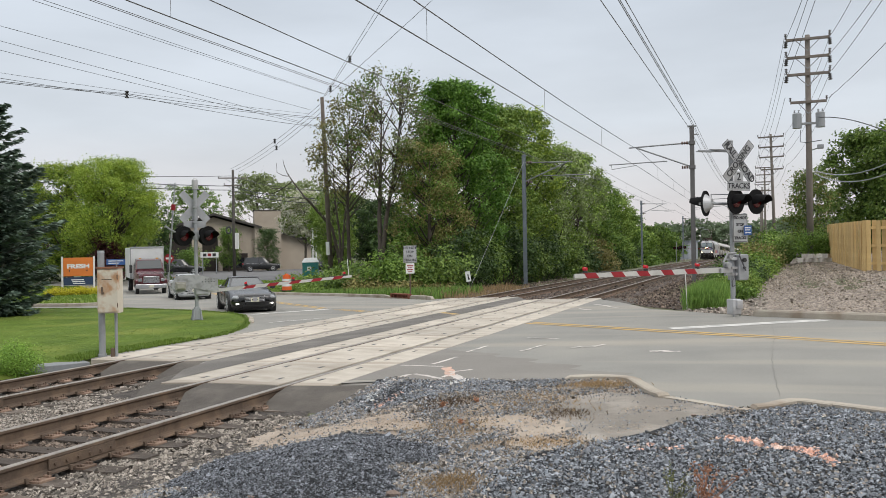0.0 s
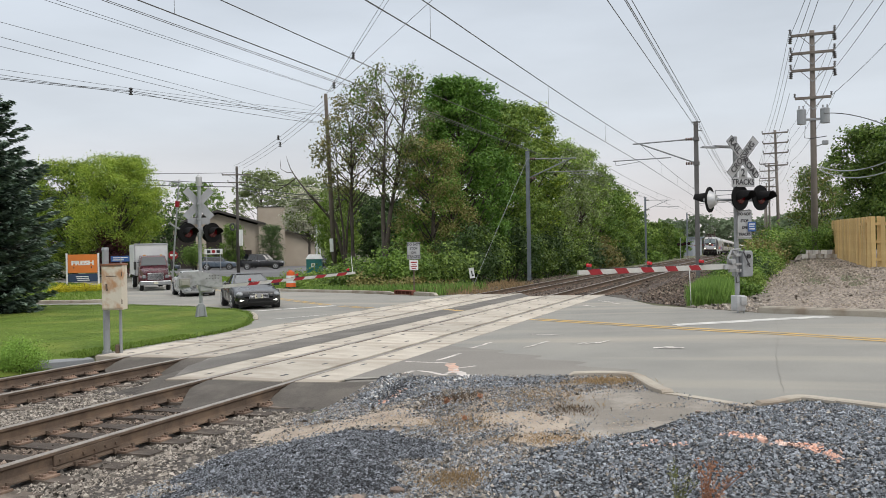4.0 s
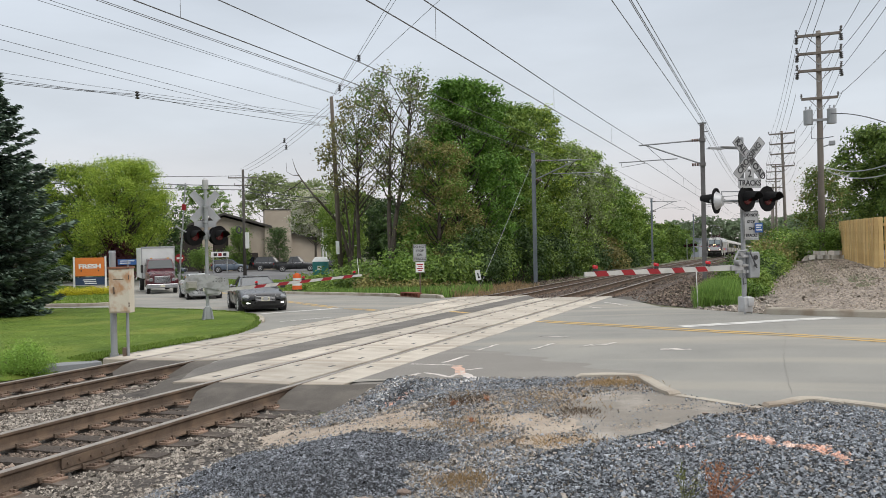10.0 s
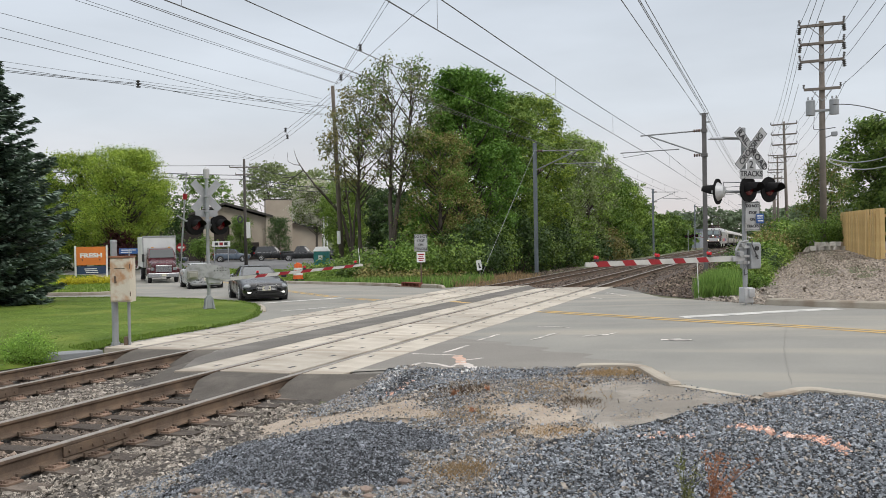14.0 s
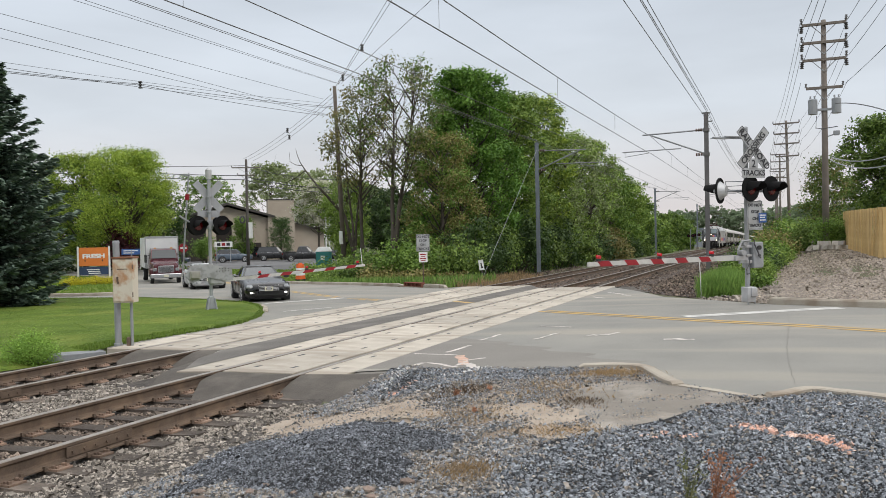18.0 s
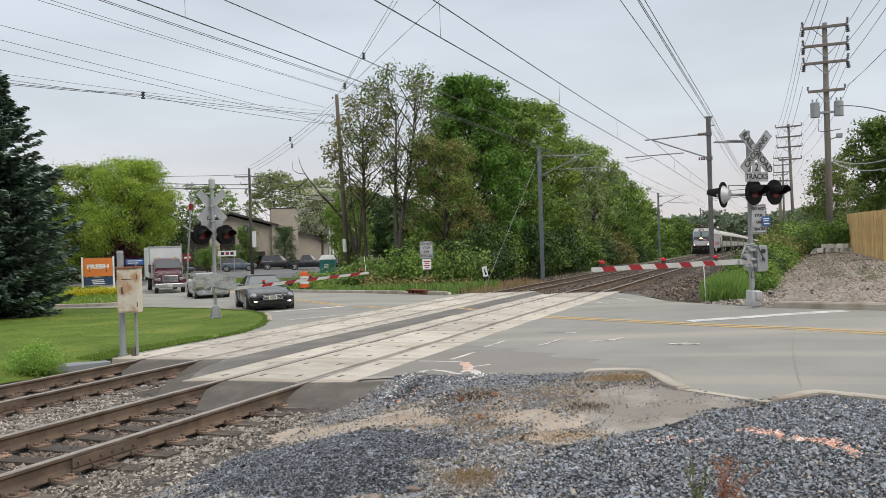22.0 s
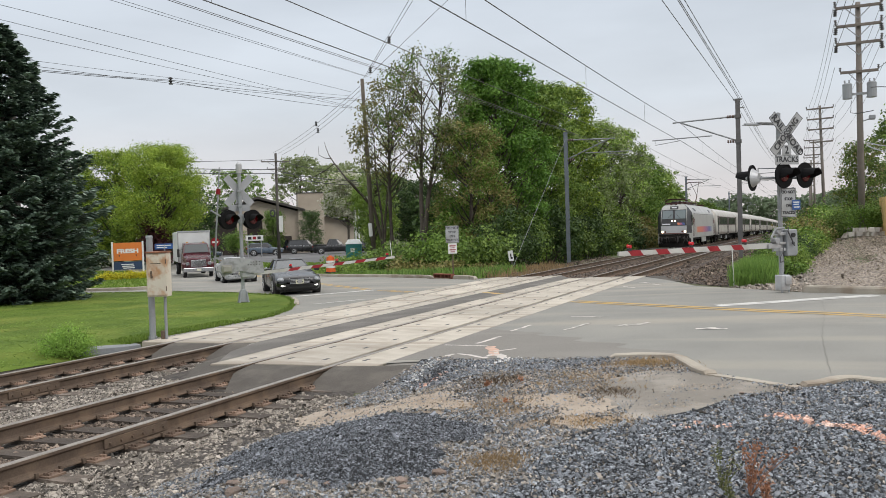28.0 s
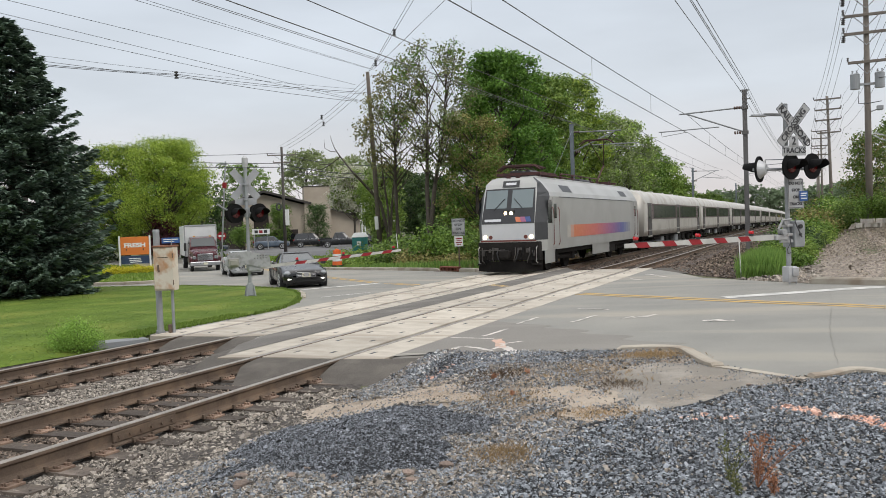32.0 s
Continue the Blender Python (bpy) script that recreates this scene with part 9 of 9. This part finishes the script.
# beside the gravel bank
tree("tree", "dense dark green tree behind the board fence", 13.3, 64.0, 8.3, 3.6, LEAF_UNDER, 17000, 0.24, 61, 0.25, 0.05, 60, 0.2, extra=(LEAF_GREEN, 4000, 0.25))
tree("tree", "dense dark green tree behind the board fence", 16.0, 60.0, 8.9, 4.2, LEAF_UNDER, 17000, 0.24, 62, 0.25, 0.05, 60, 0.2, extra=(LEAF_GREEN, 4000, 0.25))
tree("tree", "dense dark green tree behind the board fence", 21.0, 56.0, 9.0, 4.4, LEAF_GREEN, 14000, 0.26, 63, 0.25, 0.05, 34, 0.27)
tree("tree", "ivy-grown brush round the timber pole", 8.75, 46.2, 4.4, 1.3, LEAF_UNDER, 6000, 0.13, 64, 0.10, 0.05, 44, 0.2, 10, 2, extra=(LEAF_BROWN, 2200, 0.12))
for k, (x, y, rx, ry, h, lf, n, s) in enumerate(((5.78, 28.6, 0.6, 1.6, 0.95, LEAF_LIGHT, 7000, 0.08), (5.7, 31.4, 0.75, 1.8, 1.25, LEAF_GREEN, 7000, 0.085), (5.6, 34.5, 0.9, 2.0, 1.5, LEAF_DARK, 6000, 0.12), (5.8, 36.4, 0.95, 2.2, 1.4, LEAF_LIGHT, 6000, 0.11), (5.8, 40.5, 1.2, 2.6, 1.8, LEAF_GREEN, 5500, 0.14), (6.4, 45.0, 1.4, 2.4, 1.9, LEAF_BROWN, 5000, 0.15), (8.4, 50.0, 1.6, 2.6, 2.1, LEAF_LIGHT, 5500, 0.15), (6.8, 53.0, 1.7, 3.4, 2.6, LEAF_GREEN, 4800, 0.17), (6.4, 64.0, 1.8, 4.5, 2.2, LEAF_DARK, 4200, 0.20), (6.2, 78.0, 2.0, 6.0, 2.2, LEAF_GREEN, 3800, 0.24), (6.0, 96.0, 2.2, 8.0, 2.2, LEAF_DARK, 3600, 0.28), (6.0, 120.0, 2.4, 10.0, 2.2, LEAF_GREEN, 3600, 0.34), (5.9, 26.6, 0.5, 1.0, 0.55, LEAF_GREEN, 3200, 0.08), (6.2, 38.6, 0.85, 1.8, 1.2, LEAF_LIGHT, 5000, 0.11), (9.2, 55.5, 1.6, 2.4, 2.4, LEAF_LIGHT, 4200, 0.16), (9.3, 45.4, 1.0, 0.9, 1.75, LEAF_LIGHT, 5200, 0.11), (10.1, 46.2, 0.9, 0.9, 1.6, LEAF_BUSH, 4000, 0.11), (7.7, 45.2, 1.0, 0.9, 1.45, LEAF_UNDER, 5000, 0.11), (8.75, 43.2, 0.95, 0.6, 1.75, LEAF_GREEN, 6000, 0.10), (9.55, 43.6, 0.6, 0.6, 1.6, LEAF_LIGHT, 4500, 0.10))):
    shrub("leafy brambles along the gravel bank", x, y, rx, ry, h, lf, n, s, 160 + k, "bramble", "shrub", 14)
# rough concrete blocks piled where the gravel bank ends
BLOCKS = mat("rough_block", (0.66, 0.62, 0.57), (0.48, 0.45, 0.41), 0.9, 4, 40, 0.3, vary=0.3)
pile = thing("block_pile", "pale rough concrete blocks piled before the hedge on the bank", "block", pose(8.72, 42.0, float(land(8.72, 42.0)) + 0.03))
rb = random.Random(77)
for k, (x, z) in enumerate(((-0.62, 0.0), (-0.33, 0.0), (-0.02, 0.0), (0.30, 0.0), (0.62, 0.0), (-0.45, 0.19), (-0.14, 0.19), (0.17, 0.19), (0.44, 0.19))):
    part("block", jittered_box(0.13, 0.10, 0.095, 0.012, 300 + k), BLOCKS, pile, m=pose(x + rb.uniform(-0.03, 0.03), rb.uniform(-0.10, 0.10), z + 0.095, 0, 0, rb.uniform(-40, 40)))

for k, (y, h) in enumerate(((156.0, 7.0), (172.0, 6.6), (190.0, 6.4), (210.0, 6.0))):
    tree("tree", "low green tree at the thicket's end", -13.0 - 0.6 * k, y, h, 4.2, LEAF_GREEN if k % 2 else LEAF_UNDER, 7000, 0.5, 240 + k, 0.2, 0.04, 26, 0.28, group=TH)
# small shrubs on the lawn side
shrub("round bright green bush at the lawn's edge", -7.12, 12.25, 0.44, 0.44, 0.74, LEAF_BUSH, 15000, 0.038, 181, "bush", "shrub", 26, clump=8)
for k in range(4):
    shrub("clipped golden-yellow hedge under the orange sign", -32.75 + 0.52 * k, 38.45 + 0.49 * k, 0.52, 0.48, 0.80, HEDGE_Y, 3600, 0.075, 190 + k, "hedge", "hedge", 16, z0=-0.66)
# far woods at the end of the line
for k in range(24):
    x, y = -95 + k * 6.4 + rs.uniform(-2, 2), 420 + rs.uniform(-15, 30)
    tree("tree", "distant tree at the end of the line, haze painted into its green", x, y, rs.uniform(14, 18.5), rs.uniform(8, 11), LEAF_FAR_HAZE, 4500, 1.2, 200 + k, 0.4, 0.02, 34, 0.26, 8, group="far woods", z0=-4.5)
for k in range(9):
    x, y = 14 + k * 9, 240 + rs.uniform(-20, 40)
    tree("tree", "distant tree beyond the poles, haze painted into its green", x, y, rs.uniform(6, 8.5), rs.uniform(6, 8), LEAF_FAR_HAZE, 2800, 0.9, 220 + k, 0.4, 0.02, 18, 0.32, 8, group="far woods")

# ---- the big spruce on the lawn ----
def spruce(x, y, h, r, seed):
    rng, rnd = np.random.default_rng(seed), random.Random(seed)
    t = thing("spruce", "tall dense blue-green spruce tree on the lawn", "tree", pose(x, y, float(land(x, y)) + 0.1))
    part("trunk", cyl(bmesh.new(), (0, 0, -0.3), (0, 0, h), 0.24, 0.02, seg=10), BARK, t)
    bm = bmesh.new()
    at, ax, tips = [], [], []
    z = 0.25
    while z < h - 0.1:
        f = 1 - z / h
        reach = min(lerp(z, (0.0, 1.5, 3.5), (2.7, 3.1, 3.75)), r * f ** 0.84) + 0.10
        for k in range(int(13 * f) + 9):
            a = rnd.uniform(0, 2 * math.pi)
            ln = reach * (rnd.uniform(0.55, 1.0) if k % 3 else rnd.uniform(0.95, 1.14))
            d = Vector((math.cos(a), math.sin(a), 0))
            droop = -0.26 * ln * f + 0.10 * ln
            tip = d * ln + Vector((0, 0, z + droop + 0.12 * ln))
            mid = d * ln * 0.55 + Vector((0, 0, z + droop * 0.9 - 0.05 * ln))
            tube(bm, [(0, 0, z), mid, tip], [0.03 * f + 0.01, 0.02 * f + 0.006, 0.004], 3)
            side = Vector((-d.y, d.x, 0))
            m = int(34 + 150 * ln / r)
            for q in range(m):
                s = 0.25 + 0.75 * math.sqrt(rnd.random())
                p = (Vector((0, 0, z)).lerp(mid, s / 0.55) if s < 0.55 else mid.lerp(tip, (s - 0.55) / 0.45))
                w = (1.02 - s) * ln * 0.42 + 0.07
                o = rnd.uniform(-w, w)
                p = p + side * o + Vector((0, 0, -abs(o) * 0.22 + rnd.uniform(-0.07, 0.05)))
                at.append(p)
                # outer needles that get the painted highlight colour
                tips.append(s > 0.8 and rnd.random() < 0.75 or abs(o) > 0.82 * w and rnd.random() < 0.5)
                ax.append((d * 0.75 + side * (0.9 if o > 0 else -0.9) * rnd.uniform(0.2, 1) + Vector((0, 0, rnd.uniform(-0.45, 0.25)))).normalized())
        z += 0.17 + 0.10 * f
    part("branchwork", bm, BARK, t)
    at, ax = np.array(at), np.array(ax)
    n = len(at)
    upv = np.array((0, 0, 1.0)) + rng.normal(0, 0.35, (n, 3))
    sd = np.cross(ax, upv)
    sd /= np.linalg.norm(sd, axis=1, keepdims=True)
    ln = rng.uniform(0.18, 0.38, n)[:, None]
    w = rng.uniform(0.05, 0.09, n)[:, None]
    v = np.stack([at - ax * ln * 0.4, at + sd * w, at + ax * ln * 0.6, at - sd * w], 1)
    tips = np.array(tips, bool)
    for name, pick, m in (("needles", ~tips, NEEDLE), ("new_needles", tips, NEEDLE_TIP)):
        k = int(pick.sum())
        part(name, raw_mesh(name, v[pick].reshape(-1, 3), np.arange(4 * k).reshape(k, 4), m), m, t)
    return t


spruce(-22.2, 23.2, 10.9, 5.0, 9)


# ---- the office building ----
STUCCO = mat("beige_stucco", (0.45, 0.385, 0.31), (0.385, 0.33, 0.265), 0.9, 0.5, 30, 0.2, stain=(0.35, 0.295, 0.235), stain_scale=0.3)
SHINGLE = mat("dark_shingles", (0.05, 0.045, 0.042), (0.075, 0.068, 0.062), 0.9, 1.0, 20, 0.4)
DARKWOOD = mat("dark_wood_siding", (0.045, 0.036, 0.03), (0.03, 0.024, 0.02), 0.9, 1.5, 20, 0.3)
of = thing("office_building", "beige stucco office with dark sloping roofs and a square tower", "building", pose(-72.6, 94.9, -0.95, 0, 0, 36))


def profile_block(name, outline, y0, y1, material, parent, label=""):
    """An outline of (x, z) run back from y0 to y1."""
    bm = prism(bmesh.new(), outline, y0, y1)
    for v in bm.verts:
        v.co = Vector((v.co.x, v.co.z, v.co.y))
    bmesh.ops.recalc_face_normals(bm, faces=bm.faces[:])
    return part(name, bm, material, parent, label)


profile_block("wall", [(1.0, -0.3), (14.0, -0.3), (14.0, 6.0), (8.0, 7.75), (1.0, 5.75)], 0.0, 10.0, STUCCO, of)
profile_block("roof", [(-0.6, 5.35), (8.0, 8.0), (14.6, 6.1), (14.6, 6.4), (8.0, 8.3), (-0.6, 5.65)], -1.2, 11.0, SHINGLE, of, "dark gabled roof with deep eaves")
tw = part("tower", new_box(13.6, 17.3, -0.8, 4.0, -0.3, 8.65), STUCCO, of, "square windowless stucco tower")
part("tower_cap", new_box(13.5, 17.4, -0.9, 4.1, 8.65, 8.75), SHINGLE, of)
profile_block("wall", [(17.3, -0.3), (21.6, -0.3), (21.6, 3.95), (17.3, 5.35)], 0.2, 9.0, STUCCO, of)
profile_block("roof", [(17.3, 5.35), (22.3, 3.75), (22.3, 4.0), (17.3, 5.6)], -0.7, 9.8, SHINGLE, of, "dark lean-to roof")
# Shade of the recessed lower floors is painted into this dark wood.
part("siding", new_box(1.2, 8.5, -0.06, 0.0, -0.3, 4.9), DARKWOOD, of, "dark wooden siding, the porch recess's shade put into its colour")
part("siding", new_box(9.0, 12.6, -0.06, 0.0, -0.3, 2.6), DARKWOOD, of)
for x in (5.0, 8.6):
    part("pier", new_box(x, x + 1.4 if x < 6 else x + 0.5, -1.0, -0.2, -0.3, 5.2), STUCCO, of)
for x in (9.4, 11.0):
    w = part("window", new_box(x, x + 1.1, -0.1, -0.07, 0.6, 2.0), GLASS, of)
    part("window_frame", box(box(new_box(x - 0.06, x, -0.12, -0.07, 0.54, 2.06), x + 1.1, x + 1.16, -0.12, -0.07, 0.54, 2.06), x, x + 1.1, -0.12, -0.07, 2.0, 2.06), DARKWOOD, w)
part("wall_joint", box(new_box(14.6, 17.2, -0.812, -0.80, 3.2, 3.26), 14.6, 17.2, -0.812, -0.80, 5.6, 5.66), DARKWOOD, tw)

# ---- street furniture over the junction ----
ORANGE_S = mat("orange_panel", (0.66, 0.19, 0.03), (0.6, 0.17, 0.03), 0.5, 2, 40)
NAVY = mat("navy_panel", (0.02, 0.045, 0.10), (0.018, 0.04, 0.09), 0.5, 2, 40)
og = thing("business_sign", "orange and navy panel sign on two white posts behind a hedge", "sign", pose(-42.4, 50.1, -0.38, 0, 0, 42) @ Matrix.Scale(0.88, 4))
for s in (-1, 1):
    part("post", new_box(s * 1.27 - 0.075, s * 1.27 + 0.075, -0.075, 0.075, -0.6, 2.42, 0.01), WHITE, og, "square white post")
op = part("upper_panel", new_box(-1.18, 1.18, -0.06, 0.06, 0.72, 2.32, 0.01), ORANGE_S, og, "orange panel with white letters")
letters("FRESH", 0.50, WHITE, op, pose(0, -0.068, 1.56) @ Matrix.Diagonal((1.32, 1.0, 1.0, 1.0)), bold=0.026)
for x in (-0.7, 0.7):
    part("bracket", new_box(x - 0.04, x + 0.04, -0.09, -0.06, 1.12, 1.26), BLACK, op)
np_ = part("lower_panel", new_box(-1.18, 1.18, -0.06, 0.06, -0.05, 0.62, 0.01), NAVY, og, "navy panel with unreadable white script")
for k in range(3):
    part("text_bar", new_box(-0.55 + 0.06 * k, 0.45 + 0.05 * k, -0.068, -0.06, 0.36 - 0.16 * k, 0.44 - 0.16 * k), WHITE, np_)
bs3 = thing("street_sign", "blue panel sign with pale unreadable lines", "sign", pose(-41.7, 53.4, -0.70, 0, 0, 42))
part("post", new_cyl((0, 0, -0.2), (0, 0, 2.1), 0.05), GALV, bs3)
bp3 = part("panel", new_box(-0.75, 0.75, -0.03, 0.03, 1.72, 2.18, 0.01), BLUE, bs3)
part("text_bar", box(new_box(-0.6, 0.5, -0.036, -0.03, 2.0, 2.07), -0.6, 0.2, -0.036, -0.03, 1.83, 1.90), WHITE, bp3)
ss = thing("stop_sign", "red octagonal stop sign on a thin post", "road sign", pose(-40.56, 58.32, -0.78, 0, 0, 40))
part("post", new_box(-0.03, 0.03, 0.0, 0.04, -0.2, 2.5), GALV, ss)
oc = cyl(bmesh.new(), (0, -0.01, 2.22), (0, 0.0, 2.22), 0.40, seg=8)
bmesh.ops.rotate(oc, verts=oc.verts[:], cent=(0, 0, 2.22), matrix=Matrix.Rotation(radians(22.5), 3, "Y"))
pl8 = part("plate", oc, RED, ss, "red octagon")
part("text_bar", new_box(-0.26, 0.26, -0.016, -0.01, 2.14, 2.30), WHITE, pl8)
ls = thing("lot_sign", "white sign with red and dark squares beside the lot", "sign", pose(-55.76, 84.47, -0.85, 0, 0, 36))
for s in (-1, 1):
    part("post", new_cyl((s * 0.8, 0, -0.2), (s * 0.8, 0, 2.2), 0.06), GALV, ls)
lsp = part("panel", new_box(-1.05, 1.05, -0.06, 0.06, 2.1, 2.75, 0.01), WHITE, ls)
for k, m in enumerate((TRIM, RED, TRIM)):
    part("panel_mark", new_box(-0.75 + 0.55 * k, -0.35 + 0.55 * k, -0.066, -0.06, 2.25, 2.6), m, lsp)
TEAL = mat("teal_plastic", (0.03, 0.20, 0.20), (0.025, 0.16, 0.16), 0.6, 2, 30)
pp = thing("portable_toilet", "teal portable toilet with a white roof", "portable toilet", pose(-25.3, 55.5, -0.92, 0, 0, 25))
part("cabin", new_box(-0.56, 0.56, -0.56, 0.56, 0.0, 1.95, 0.02), TEAL, pp)
part("door", new_box(-0.40, 0.40, -0.59, -0.56, 0.1, 1.9, 0.01), TEAL, pp)
part("sticker", new_box(-0.2, 0.1, -0.60, -0.59, 1.35, 1.65), WHITE, pp)
part("roof", new_box(-0.62, 0.62, -0.62, 0.62, 1.95, 2.3, 0.04, taper=(0.22, 0.22)), WHITE, pp, "white domed roof")
CONE = mat("safety_orange", (0.75, 0.13, 0.02), (0.65, 0.11, 0.02), 0.6, 3, 40)
br = thing("traffic_barrel", "orange traffic barrel with white bands on the kerb", "traffic barrel", pose(-19.3, 42.3, float(surface(-19.3, 42.3)) + 0.05, 0, 0, 0))
part("barrel", cyl(cyl(bmesh.new(), (0, 0, 0.08), (0, 0, 0.95), 0.29, 0.22, seg=20), (0, 0, 0.95), (0, 0, 1.02), 0.12, 0.1, seg=12), CONE, br)
for z in (0.30, 0.60):
    part("band", cyl(bmesh.new(), (0, 0, z), (0, 0, z + 0.13), 0.29 - 0.07 * z + 0.006, 0.29 - 0.07 * (z + 0.13) + 0.006, seg=20, caps=False), WHITE, br)
part("base", new_cyl((0, 0, 0), (0, 0, 0.08), 0.38, seg=16), RUBBER, br)
for x, y, r, h in ((-18.0, 42.4, 0.8, 1.1), (-16.6, 41.4, 0.8, 1.0), (-19.4, 44.4, 1.0, 1.5), (-20.9, 46.0, 1.3, 1.9), (-22.4, 47.6, 1.2, 1.7), (-17.2, 42.6, 1.0, 1.3)):
    shrub("green roadside shrub behind the barrel", x, y, r, r, h, LEAF_LIGHT, 2200, 0.14, int(x * -10), "shrub", "shrub", 10)
fl = thing("field_light", "thin white light pole behind the lot", "street lamp", pose(-34.5, 72.0, -0.9))
for dx in (0.0, 0.35):
    part("pole", new_cyl((dx, 0, 0), (dx, 0, 7.8 - dx * 2), 0.08, 0.05, seg=8), WHITE, fl)
part("lamp_head", new_box(-0.3, 0.5, -0.2, 0.2, 7.6, 7.8, 0.03), SIGNBACK, fl)

# ---- board fence on the bank ----
fence = thing("board_fence", "new yellow cedar board fence along the gravel bank", "fence")
rf = random.Random(12)
bd = new_box(-0.068, 0.068, -0.010, 0.010, 0.0, 1.70, 0.004)
BOARD = mesh_of(bd, "board", FENCE)
for (ax, ay), (bx, by), gap in (((9.40, 44.1), (9.73, 31.8), 0.145), ((9.73, 31.8), (17.5, 29.4), 0.150)):
    d = Vector((bx - ax, by - ay, 0))
    n = int(d.length / gap)
    ang = math.degrees(math.atan2(d.y, d.x))
    for k in range(n + 1):
        x, y = ax + d.x * k / n, ay + d.y * k / n
        nx_, ny_ = d.normalized().y * -1, d.normalized().x
        side = -0.045 if k % 2 else 0.045
        z = lerp(y, (29, 32, 44), (0.94, 0.96, 1.08))
        part("board", BOARD, FENCE, fence, m=pose(x + nx_ * side, y + ny_ * side, z + rf.uniform(-0.01, 0.012), rf.uniform(-0.5, 0.5), rf.uniform(-0.5, 0.5), ang))
    for zr in (0.25, 0.85, 1.45):
        rr = new_box(0, d.length, -0.02, 0.02, zr - 0.045, zr + 0.045)
        z = lerp(ay, (29, 32, 44), (0.94, 0.96, 1.08))
        z2 = lerp(by, (29, 32, 44), (0.94, 0.96, 1.08))
        part("rail", rr, FENCE, fence, m=pose(ax, ay, z, 0, -math.degrees(math.atan2(z2 - z, d.length)), ang))
    for k in range(0, n + 1, 16):
        x, y = ax + d.x * k / n, ay + d.y * k / n
        part("post", new_box(-0.05, 0.05, -0.05, 0.05, -0.4, 1.62), FENCE, fence, m=pose(x, y, lerp(y, (29, 32, 44), (0.94, 0.96, 1.08)), 0, 0, ang))
pile = np.random.default_rng(5).normal((8.75, 43.2), (0.45, 0.35), (160, 2))
stones("rubble_heap", pile, 0.22, STONE_PALE, "heap of pale broken concrete by the fence", land, -0.3, 33)

# ---- low buildings and lamps far down the line ----
hb = thing("warehouse", "long low grey warehouse far down the line", "building", pose(-42, 330, -4.2, 0, 0, -10))
part("wall", new_box(-22, 22, 0, 14, 0, 7.0), mat("grey_cladding", (0.32, 0.34, 0.37), (0.27, 0.29, 0.32), 0.8, 0.2, 5), hb)
part("roof", new_box(-22.5, 22.5, -0.5, 14.5, 7.0, 7.5), mat("blue_grey_roof", (0.22, 0.25, 0.29), None, 0.7), hb)
for x, y, h in ((-16.0, 205.0, 8.5), (-12.0, 250.0, 9.0), (-14, 300, 10)):
    sl2 = thing("street_lamp", "distant street lamp on a thin pole", "street lamp", pose(x, y, float(land(x, y))))
    part("pole", new_cyl((0, 0, -0.5), (0, 0, h), 0.1, 0.06, seg=8), GALV, sl2)
    part("lamp_arm", tube(bmesh.new(), [(0, 0, h - 0.1), (1.0, 0, h + 0.3), (2.2, 0, h + 0.2)], 0.04, 5), GALV, sl2)
    part("lamp_head", new_box(1.9, 2.6, -0.15, 0.15, h + 0.05, h + 0.2, 0.03), GALV, sl2)


# ---- what moves ----
def motions():
    walk(loco, [(t, train_pose(y, LOCO_L)) for t, y in TRAIN])
    for k, c in enumerate(coaches):
        off = LOCO_L + 0.75 + k * (COACH_L + 0.7)
        walk(c, [(t, train_pose(y + off, COACH_L)) for t, y in TRAIN])
    # the wheels turn as the train rolls
    times, ys = [p[0] for p in TRAIN], [p[1] for p in TRAIN]
    fine = np.arange(0, 32.001, 0.1)
    dist = 184.5 - np.interp(fine, times, ys)
    rows_t = [0.0]
    last = 0.0
    for t, d in zip(fine, dist):
        if d - last > 0.55 or t >= 31.99:
            rows_t.append(float(round(t, 2)))
            last = d
    for w, y, r in LOCO_WHEELS:
        rows, prev = [], -1.0
        for t in rows_t:
            if t - prev > 0.05:
                d = float(np.interp(t, fine, dist))
                rows.append((t, pose(0, y, r, math.degrees(d / r), 0, 0)))
                prev = t
        walk(w, rows)
    # the pickup rolls across the lot and stops; the blue-grey car pulls in behind it
    PICK = ((0, -60.5, 85.0), (1, -57.0, 87.3), (2, -55.5, 88.4), (3, -53.7, 89.5), (5.5, -52.4, 90.5), (7, -51.4, 91.1), (9, -50.3, 91.7), (11, -49.5, 92.3), (13, -49.3, 92.4), (32, -49.3, 92.4))
    walk(pickup, [(t, on_road(x, y, 122)) for t, x, y in PICK])
    SUVP = ((0, -68.5, 84.2), (2, -61.6, 88.9), (3, -59.95, 90.05), (5.5, -59.3, 90.5), (9, -59.1, 90.65), (11, -58.85, 90.85), (32, -58.85, 90.85))
    walk(suv, [(t, on_road(x, y, 122)) for t, x, y in SUVP])


motions()
